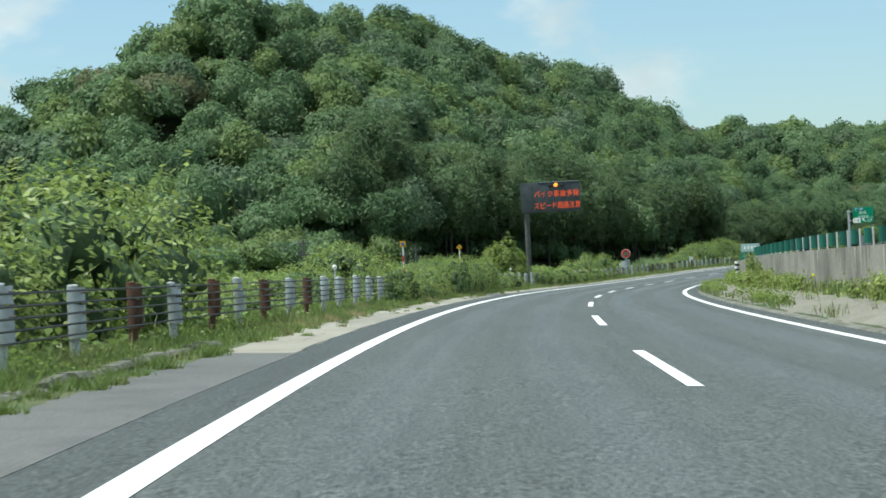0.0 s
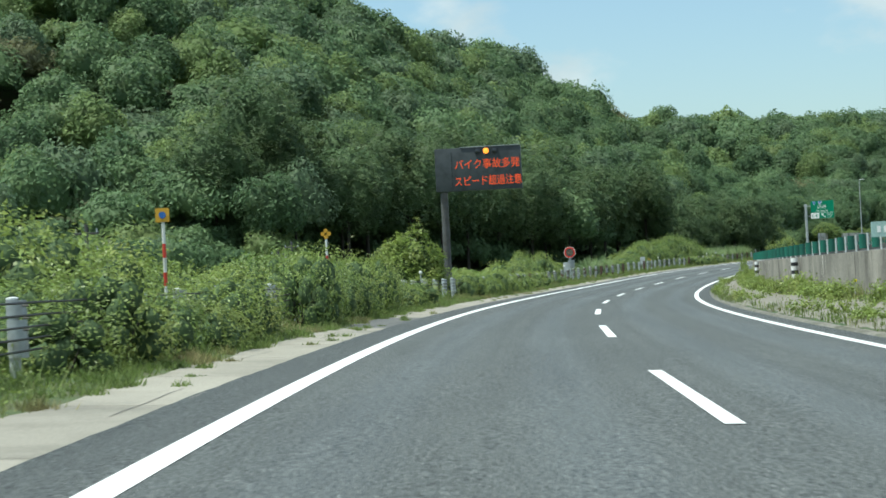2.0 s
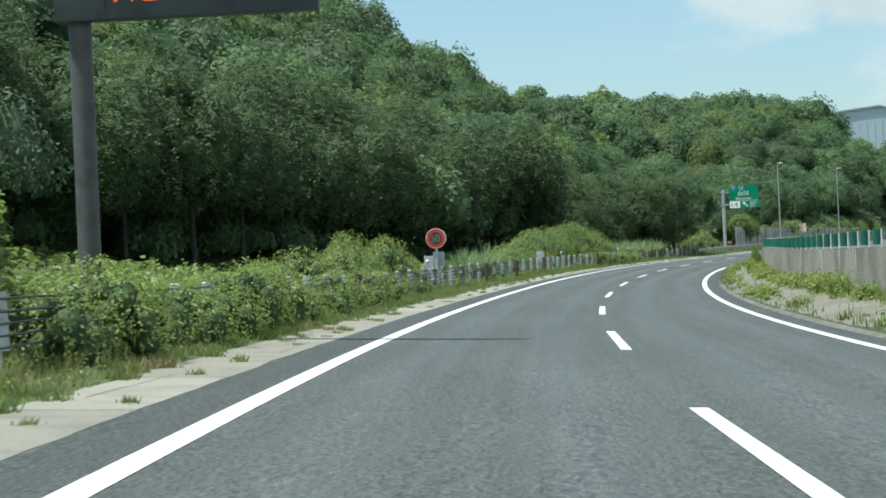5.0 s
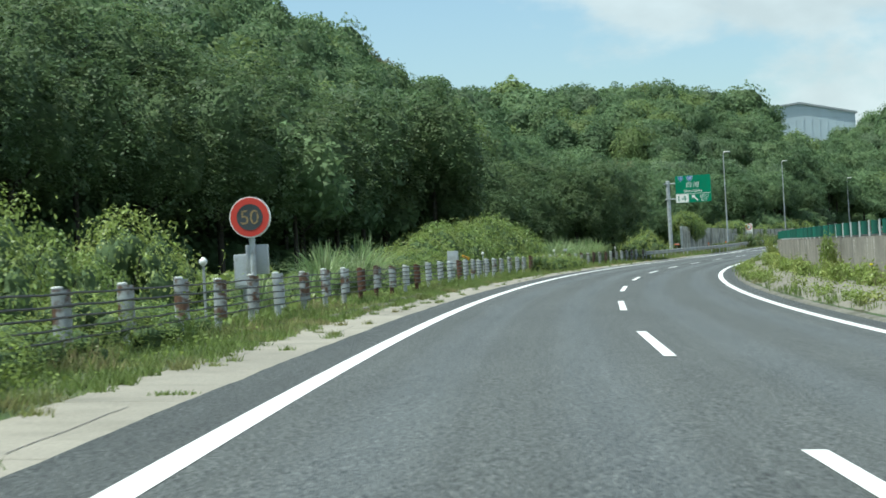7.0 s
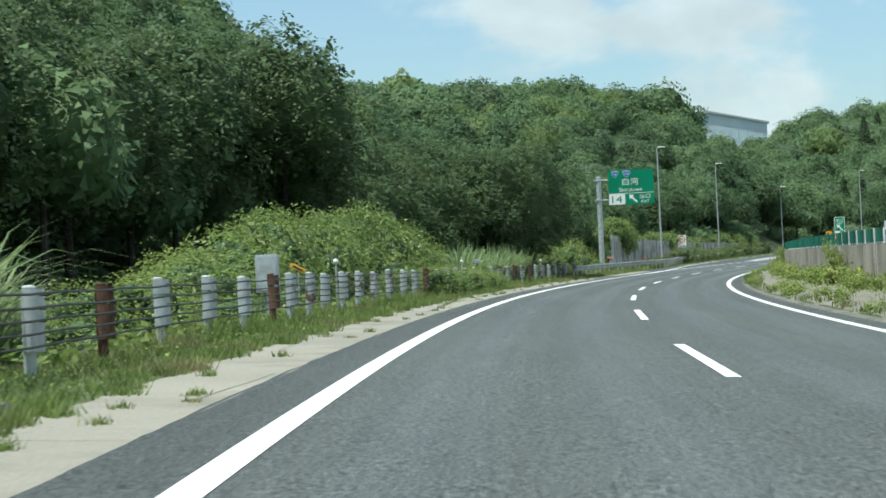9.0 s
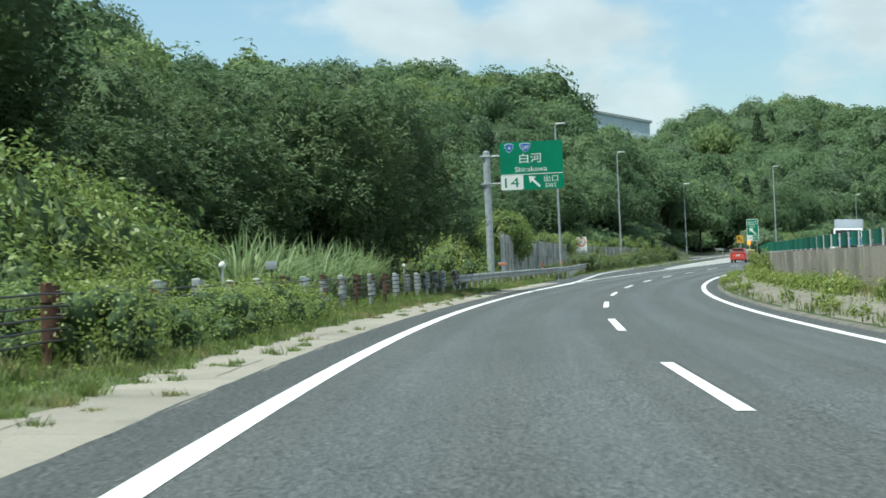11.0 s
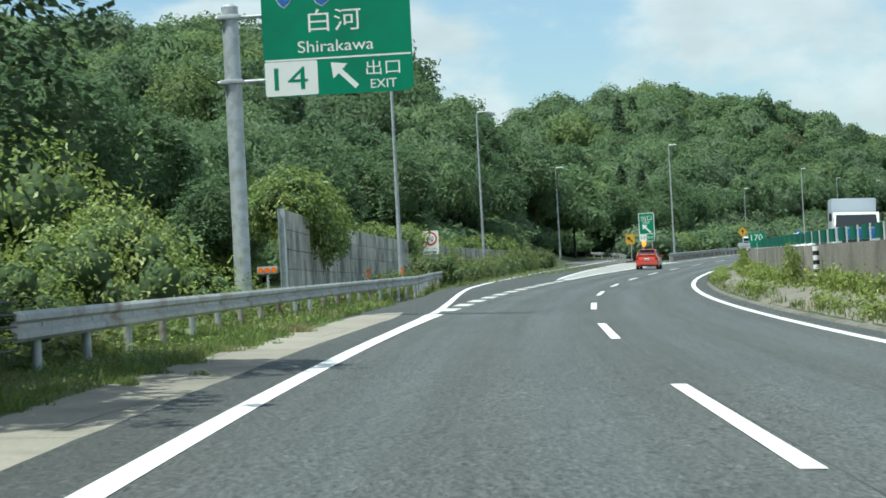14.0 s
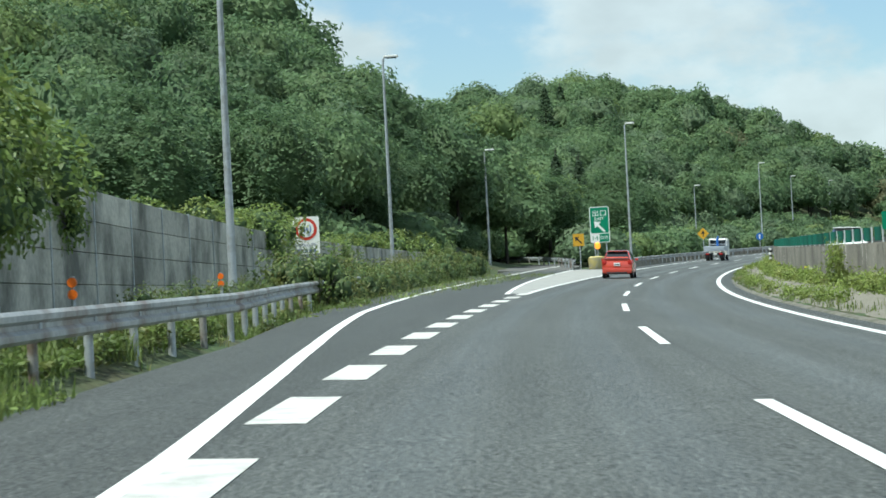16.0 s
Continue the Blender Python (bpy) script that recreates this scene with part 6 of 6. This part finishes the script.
# a row behind the posts: height along the road
for s in np.arange(6, 150, 2.8):
    u = -8.5 - rng.uniform(0, 0.7)
    tall = float(np.interp(s, [6, 27, 31, 44, 58, 72, 84, 100, 108, 118, 126, 150], [1.3, 1.35, 0.9, 0.45, 0.6, 1.0, 0.8, 0.8, 0.6, 0.7, 0.35, 0.7])) * rng.uniform(0.85, 1.15)
    (la if rng.random() < 0.55 else lb).append((s + rng.uniform(-1, 1), u, -0.35, rng.uniform(0.75, 1.05), tall))
    if rng.random() < 0.6:
        (lb if rng.random() < 0.5 else la).append((s + rng.uniform(-1, 1), u - 2.4, -0.8, rng.uniform(0.9, 1.3), tall * 1.05))
# thickets that reach through the posts to the gutter
for a, b, top, off in ((67, 81, 0.65, 0), (87, 108, 0.95, 0), (109, 117, 0.5, 0), (133, 153, 0.62, 0), (157, 172, 0.55, 0), (172, 186, 0.42, 0.75), (266, 287, 0.55, 0)):
    for s in np.arange(a, b, 1.5):
        (la if rng.random() < 0.5 else lb).append((s + rng.uniform(-0.5, 0.5), -6.35 - off + rng.uniform(-0.25, 0.2), -0.12, rng.uniform(0.48, 0.64), top * rng.uniform(0.75, 1.15)))
        if rng.random() < 0.6:
            lb.append((s + rng.uniform(-0.5, 0.5), -7.7 + rng.uniform(-0.2, 0.2), -0.15, rng.uniform(0.6, 0.8), top * rng.uniform(0.9, 1.3)))
for s in np.arange(152, 240, 3.2):
    (la if rng.random() < 0.5 else lb).append((s, -8.8 - rng.uniform(0, 1.0), -0.5, rng.uniform(0.7, 1.0), rng.uniform(0.5, 0.8)))
kudzu = make_bush("kudzu_mound", 2.3, 2.3, 3000, 0.19, LEAF_VINE, "rounded mound of broad-leaved creeper behind the barrier", "creeper mounds", lobes=16, inside=0.6, shoots=8)
set_bushes(kudzu, [(s, -9.9 - rng.uniform(0, 0.9), -0.5, rng.uniform(0.7, 0.95), float(np.interp(s, [246, 252, 259, 270, 285, 294], [0.5, 0.8, 1.1, 1.15, 1.1, 0.75])) * rng.uniform(0.9, 1.1)) for s in np.arange(247, 296, 3.1)])
for s in np.arange(246, 299, 3.6):
    top = float(np.interp(s, [246, 252, 259, 270, 285, 294, 300], [0.55, 1.0, 1.35, 1.45, 1.35, 0.9, 0.6]))
    lb.append((s, -9.6 - rng.uniform(0, 0.8), -0.4, rng.uniform(1.1, 1.5), top * rng.uniform(0.9, 1.1)))
    la.append((s, -11.4 - rng.uniform(0, 0.8), -0.6, rng.uniform(1.1, 1.5), top * rng.uniform(0.9, 1.1)))
for s in np.arange(322, 368, 2.6):
    top = float(np.interp(s, [322, 336, 341, 347, 352, 356, 368], [0.25, 0.35, 1.0, 1.55, 1.2, 0.5, 0.4]))
    la.append((s, -8.9 - rng.uniform(0, 0.9), -0.3, rng.uniform(0.8, 1.1), top * rng.uniform(0.85, 1.1)))
    if s > 346:
        la.append((s, -10.8 - rng.uniform(0, 1.0), -0.3, rng.uniform(1.0, 1.4), top * rng.uniform(1.1, 1.5)))
for s in np.arange(173, 194, 1.9):
    (la if rng.random() < 0.6 else lb).append((s, -8.7 - rng.uniform(0, 0.8), -0.4, rng.uniform(0.65, 0.85), 1.15 * rng.uniform(0.8, 1.2)))
round_bush = thing("round_bush", stand(133.2, -8.8, -0.2), "large rounded bush with bright sunlit leaves behind the barrier", "bush")
p, face, core, cf = canopy(rng, 1.8, 4.3, 30, 1500, -0.4)
v, f = join([spray_leaves(rng, p, face, 6, 0.135, 0.38), (core * 0.85, cf)])
# inner skin carries the painted shade colour behind the leaves
part("foliage", bulk("foliage", v + np.array([0, 0, 1.05]), f, [LEAF_BUSH, SHADE_CORE], core_index(f)), LEAF_BUSH, round_bush, smooth=False)
for k in range(5):
    a = k * 1.26
    part("stem", Shape().tube([(0.08 * math.cos(a), 0.08 * math.sin(a), -0.4), (0.35 * math.cos(a), 0.35 * math.sin(a), 0.6), (0.9 * math.cos(a), 0.9 * math.sin(a), 1.5)], [0.04, 0.03, 0.012], 6), BARK, round_bush)
set_bushes(bush_a, la)
set_bushes(bush_b, lb)
hedge = make_bush("hedge_shrub", 1.15, 1.15, 800, 0.13, LEAF_HEDGE, "shaggy olive-green shrub swallowing the guard rail", "shrubs on the rail", shoots=10)
lh = []
for s in np.arange(408, 486, 1.9):
    u = float(np.interp(s, [391, 400, 420, 435, 470, 486], [-7.9, -8.2, -9.2, -9.9, -12.1, -13.3]))
    big = 0.75 + 0.45 * math.sin(s * 0.55) * math.sin(s * 0.21 + 1)
    if big > 0.55:
        lh.append((s, u, -0.2, rng.uniform(0.75, 1.0) * big, rng.uniform(0.8, 1.15) * big))
    lh.append((s + 0.8, u - 1.0, -0.2, rng.uniform(0.7, 0.95) * big, rng.uniform(0.9, 1.3) * big))
for s in np.arange(385, 408, 1.6):
    lh.append((s, -8.6 - 0.05 * (s - 385) + rng.uniform(-0.3, 0.3), -0.1, rng.uniform(0.35, 0.55), rng.uniform(0.4, 0.75)))
set_bushes(hedge, lh)
vine = make_bush("wall_creeper", 1.3, 1.2, 1150, 0.16, LEAF_VINE, "creeper spilling over the concrete panel wall", "wall creepers", category="creeper", shoots=14)
lv = []
for s, d, w, sx, sz in ((372.8, -0.7, 2.3, 0.85, 1.1), (376, -0.5, 2.1, 1.1, 1.1), (375.0, 0.1, 1.5, 0.55, 1.0), (377.5, 0.1, 1.3, 0.6, 1.2), (379.5, 0.05, 1.6, 0.6, 0.9), (374, -0.6, 2.5, 1.2, 1.3), (378, -0.6, 2.6, 1.2, 1.2), (380, -0.6, 2.2, 1.2, 1.3), (383.5, -0.5, 2.0, 1.0, 1.1), (384.5, 0.0, 1.5, 0.4, 0.8),
                        (388, -1.6, 1.6, 0.9, 1.1), (395, -1.8, 1.5, 1.0, 1.0), (402, -1.7, 1.6, 0.9, 0.9), (411, -1.0, 1.7, 1.0, 1.0), (416, -0.5, 1.6, 0.9, 1.0), (417.5, 0.0, 1.0, 0.4, 0.9), (421, -0.7, 1.6, 1.0, 1.1), (425, -1.0, 1.5, 1.0, 1.0),
                        (432, -1.2, 1.2, 0.9, 0.9), (438, -0.4, 1.2, 0.8, 0.7), (446, -1.3, 1.2, 1.0, 0.9), (458, -1.4, 1.0, 1.1, 1.1), (466, -1.2, 0.9, 1.2, 1.3), (474, -0.8, 0.6, 1.2, 1.5), (478, -0.6, 0.4, 1.1, 1.4)):
    lv.append((s, barrier_u(s) + d, w, sx, sz))
set_bushes(vine, lv)
weeds = [bush_leaves(0.5, 0.5, 170, 0.105, 6, 0.35, 10) for _ in range(4)]
lw = []
for s in np.arange(44, 560, 1.3):
    thick = 0.5 + 0.5 * math.sin(s * 0.31) * math.sin(s * 0.113 + 2)
    if rng.random() < 0.35 + 0.6 * thick:
        lw.append((s + rng.uniform(-0.6, 0.6), 6.12 + rng.uniform(-0.25, 0.2), 0.34, rng.uniform(0.6, 1.0), rng.uniform(0.5, 0.9) + 0.35 * thick))
    if rng.random() < 0.12 + 0.42 * max(0.0, math.sin(s * 0.22 + 1.3)):
        lw.append((s + rng.uniform(-0.6, 0.6), 4.72 + rng.uniform(-0.15, 0.35), 0.1, rng.uniform(0.45, 0.8), rng.uniform(0.45, 0.8)))
for s in (82, 148, 216, 262, 331, 346, 372, 409):
    for k in range(4):
        lw.append((s + rng.uniform(-0.5, 0.5), 6.05 + rng.uniform(-0.15, 0.15), 0.36 + 0.25 * k, 0.8 - 0.12 * k, 1.1))
items = []
for s, u, w, sx, sz in lw:
    v, f = weeds[int(rng.integers(4))]
    m = np.array(stand(s, u, w, rng.uniform(0, 360)) @ Matrix.Diagonal((sx, sx, sz, 1)))
    items.append((v @ m[:3, :3].T + m[:3, 3], f))
v, f = join(items)
tagged(new("median_weeds", bulk("median_weeds", v, f, [LEAF_BUSH])), "clumps of green weeds growing along the median", "weeds", kind="stuff")


# ---- grasses ----
def blades(s, u, w, h, wd, lean, rng):
    """Upright tapering blades: verts and quads."""
    n = len(s)
    p = places(s, u, w)
    a = rng.uniform(0, 2 * math.pi, n)
    side = np.stack([np.cos(a), np.sin(a), np.zeros(n)], 1) * (wd / 2)[:, None]
    out = np.stack([-np.sin(a), np.cos(a), np.zeros(n)], 1) * (lean * h * rng.uniform(0.2, 1, n))[:, None]
    up = np.array([0, 0, 1.0]) * h[:, None]
    k1, k2 = p + up * 0.6 + out * 0.35, p + up + out
    v = np.stack([p - side, p + side, k1 + side * 0.7, k1 - side * 0.7, k1 - side * 0.7, k1 + side * 0.7, k2 + side * 0.1, k2 - side * 0.1], 1)
    return v.reshape(-1, 3), np.arange(8 * n).reshape(2 * n, 4)


def grass_patch(name, n, s0, s1, u0, u1, h0, h1, wd, mat, label, seed, lean=0.5, clump=0.0, base=None):
    r = np.random.default_rng(seed)
    s, u = r.uniform(s0, s1, n), r.uniform(u0, u1, n)
    if clump:
        k = max(8, int((s1 - s0) * clump))
        cs, cu = r.uniform(s0, s1, k), r.uniform(u0, u1, k)
        i = r.integers(0, k, n)
        s, u = cs[i] + r.normal(0, 0.22, n), cu[i] + r.normal(0, 0.12, n)
    w = ground_w(s, u) - 0.02 if base is None else np.interp(u, *base)
    v, f = blades(s, u, w, r.uniform(h0, h1, n), np.full(n, wd) * r.uniform(0.6, 1.3, n), np.full(n, lean), r)
    tagged(new(name, bulk(name, v, f, [mat])), label, "grass", kind="stuff")


def turf(name, n, s0, s1, u0, u1, h0, h1, wd, mat, label, seed, clump=0.0, spread=0.12):
    """Short single blades, in tufts where clump is given."""
    r = np.random.default_rng(seed)
    s, u = r.uniform(s0, s1, n), r.uniform(u0, u1, n)
    h = r.uniform(h0, h1, n)
    if clump:
        k = int((s1 - s0) * clump)
        cs, cu, ch = r.uniform(s0, s1, k), r.uniform(u0, u1, k), r.uniform(0.5, 1.3, k)
        i = r.integers(0, k, n)
        s, u, h = cs[i] + r.normal(0, spread * 1.6, n), cu[i] + r.normal(0, spread, n), h * ch[i]
    p = places(s, u, np.maximum(ground_w(s, u), np.where(u > -5.5, 0.0, 0.02)))
    a, b = r.uniform(0, 2 * math.pi, n), r.uniform(0, 2 * math.pi, n)
    side = np.stack([np.cos(a), np.sin(a), np.zeros(n)], 1) * (wd / 2)
    tip = p + np.stack([np.cos(b) * 0.6 * h, np.sin(b) * 0.6 * h, h], 1) * r.uniform(0.6, 1, (n, 1))
    v = np.stack([p - side, p + side, tip], 1).reshape(-1, 3)
    tagged(new(name, bulk(name, v, np.arange(3 * n).reshape(n, 3), [mat])), label, "grass", kind="stuff")


turf("verge_turf", 110000, -5, 352, -7.3, -5.45, 0.05, 0.16, 0.022, GRASS, "short dense turf under the cable barrier", 91)
turf("verge_tufts", 42000, -5, 345, -5.75, -5.3, 0.07, 0.2, 0.02, GRASS, "uneven tufts of grass along the gutter's edge", 92, clump=1.6, spread=0.07)
turf("verge_clumps", 28000, -5, 326, -7.2, -6.0, 0.15, 0.42, 0.02, GRASS, "clumps of longer grass round the barrier posts", 93, clump=1.3, spread=0.16)
turf("gutter_tufts", 9000, 28, 345, -5.3, -4.55, 0.04, 0.12, 0.018, GRASS, "small tufts of grass in the gutter's cracks", 94, clump=0.5, spread=0.05)
grass_patch("verge_grass", 8000, -5, 372, -7.6, -5.6, 0.06, 0.17, 0.018, GRASS, "short green and straw-coloured grass along the verge", 31)
grass_patch("back_grass", 9000, 0, 330, -11, -7.4, 0.2, 0.6, 0.035, GRASS, "rank grass behind the cable barrier", 33)
MED = ([4.2, 4.4, 6.5, 6.6], [0.06, 0.06, 0.42, 0.42])
grass_patch("median_grass", 2500, 40, 560, 4.6, 6.4, 0.05, 0.26, 0.022, GRASS, "patchy green and straw-coloured grass on the median", 35, clump=1.0, base=MED)
grass_patch("kerb_grass", 7000, 40, 560, 4.38, 4.62, 0.05, 0.2, 0.022, GRASS, "yellow-green grass fringing the median kerb", 37, clump=1.2, base=([4.2, 4.4, 4.7], [0.09, 0.09, 0.16]))
grass_patch("median_foot_grass", 14000, 40, 560, 5.9, 6.45, 0.12, 0.45, 0.028, GRASS, "tall yellow-green grass at the foot of the median wall", 38, base=MED)
grass_patch("wall_foot_grass", 9000, 360, 480, -11.0, -7.0, 0.2, 0.6, 0.03, GRASS, "grass at the foot of the panel wall", 36)


def pampas_clump(height, count):
    """A fountain of long arching leaves from one root."""
    t = thing("pampas_clump", pose(0, 0, -500), "tall arching pampas grass clump behind the barrier", "grass", "pampas clumps")
    r = np.random.default_rng(count)
    a = r.uniform(0, 2 * math.pi, count)
    out = np.stack([np.cos(a), np.sin(a), np.zeros(count)], 1)
    side = np.stack([-np.sin(a), np.cos(a), np.zeros(count)], 1)
    h = height * r.uniform(0.55, 1.1, (count, 1))
    lean = r.uniform(0.08, 0.75, (count, 1))
    root = out * r.uniform(0, 0.25, (count, 1))
    up = np.array([0, 0, 1.0])
    rows = []
    for f, wd in ((0, 0.012), (0.35, 0.02), (0.65, 0.018), (0.87, 0.012), (1.0, 0.002)):
        c = root + out * lean * h * (0.35 * f + 0.75 * f ** 3) + up * h * (f - lean * 0.55 * f ** 4) + r.normal(0, 0.008, (count, 3))
        rows.append(np.stack([c - side * wd, c + side * wd], 1))
    v = np.stack(rows, 1).reshape(-1, 3)
    f = np.array([(2 * i, 2 * i + 1, 2 * i + 3, 2 * i + 2) for i in range(4)])
    f = (f[None] + 10 * np.arange(count)[:, None, None]).reshape(-1, 4)
    part("foliage", bulk("foliage", v, f, [REED]), REED, t, smooth=False)
    return t


clumps = [(202, -8.4, 1.0), (204.5, -9.0, 0.9), (210, -8.3, 1.0), (212.2, -9.1, 0.8), (219, -8.2, 1.05), (220.6, -8.7, 1.15), (222.6, -8.4, 1.0), (229, -8.4, 0.5)]
clumps += [(s + rng.uniform(-0.4, 0.4), -8.0 - rng.uniform(0, 0.9), rng.uniform(1.05, 1.35)) for s in np.arange(213, 224, 0.95)]
clumps += [(s + rng.uniform(-0.6, 0.6), -7.9 - rng.uniform(0, 1.8), rng.uniform(1.1, 1.45)) for s in np.arange(287, 317, 0.9)]
clumps += [(s + rng.uniform(-2, 2), -8.0 - rng.uniform(0, 1.5), rng.uniform(0.45, 0.7)) for s in np.arange(156, 200, 5.0)]
reed = pampas_clump(1.75, 130)
for i, (s, u, sc) in enumerate(clumps):
    m = stand(s, u, float(ground_w(s, u)) - 0.05, rng.uniform(0, 360)) @ Matrix.Scale(sc, 4)
    if i == 0:
        reed.matrix_basis = m
    else:
        copy_thing(reed, Matrix.Identity(4)).matrix_basis = m


def ground_cover(name, n, s0, s1, u0, u1, top, size, mat, label, seed, base=None):
    """Loose low leaves over the ground."""
    r = np.random.default_rng(seed)
    s, u = r.uniform(s0, s1, n), r.uniform(u0, u1, n)
    hump = top * (0.35 + 0.65 * np.abs(np.sin(s * 0.7) * np.sin(s * 0.23 + u)))
    w = (ground_w(s, u) if base is None else np.interp(u, *base)) + r.uniform(0, 1, n) ** 0.6 * hump
    v, f = leaves(places(s, u, w), r.normal(0, 0.45, (n, 3)) + np.array([0, 0, 1.0]), size, size * 0.7, r)
    tagged(new(name, bulk(name, v, f, [mat])), label, "undergrowth", kind="stuff")


ground_cover("verge_creeper", 30000, 0, 345, -11.5, -6.7, 0.5, 0.16, LEAF_VINE, "low leafy creepers behind the cable barrier", 51)
ground_cover("median_creeper", 9000, 40, 560, 5.6, 6.45, 0.22, 0.10, LEAF_BUSH, "low green weeds along the median wall", 52, base=MED)
ground_cover("wall_foot_creeper", 9000, 346, 480, -11.5, -7.0, 0.45, 0.15, LEAF_VINE, "leafy undergrowth below the panel wall", 53)
ground_cover("slope_undergrowth", 16000, 120, 250, -42, -11, 0.9, 0.42, LEAF_VINE, "low scrub covering the slope below the road", 55)
for i, (a, b, n) in enumerate(((330, 350, 2600), (350, 372, 4200), (372, 390, 4200), (390, 412, 4200))):
    near_side = (-6.9, -6.9, -6.95, -7.5)[i]
    grass_patch("rail_foot_grass", n // 3, a, b, -8.0 - 0.8 * (i == 3), near_side, 0.15, 0.45, 0.026, GRASS, "thin grass growing up under the guard rail", 60 + i, lean=0.7, clump=1.5)
    ground_cover("rail_foot_weeds", n * 2, a, b, -8.3 - 0.8 * (i == 3), near_side, 0.5, 0.11, LEAF_HEDGE, "dark leafy weeds crowding the foot of the guard rail", 70 + i)
grass_patch("verge_end_grass", 4200, 340, 368, -7.0, -5.75, 0.08, 0.28, 0.024, GRASS, "grass at the end of the gutter below the guard rail", 39, base=([-7.2, -5.7], [-0.04, -0.02]))
ground_cover("verge_end_weeds", 3000, 340, 368, -7.0, -5.75, 0.22, 0.09, LEAF_VINE, "small leafy weeds below the guard rail", 56, base=([-7.2, -5.7], [-0.02, 0.0]))
ground_cover("verge_weed", 22000, 12, 352, -7.5, -5.7, 0.22, 0.05, LEAF_BUSH, "small leafy weeds and litter on the verge", 54)
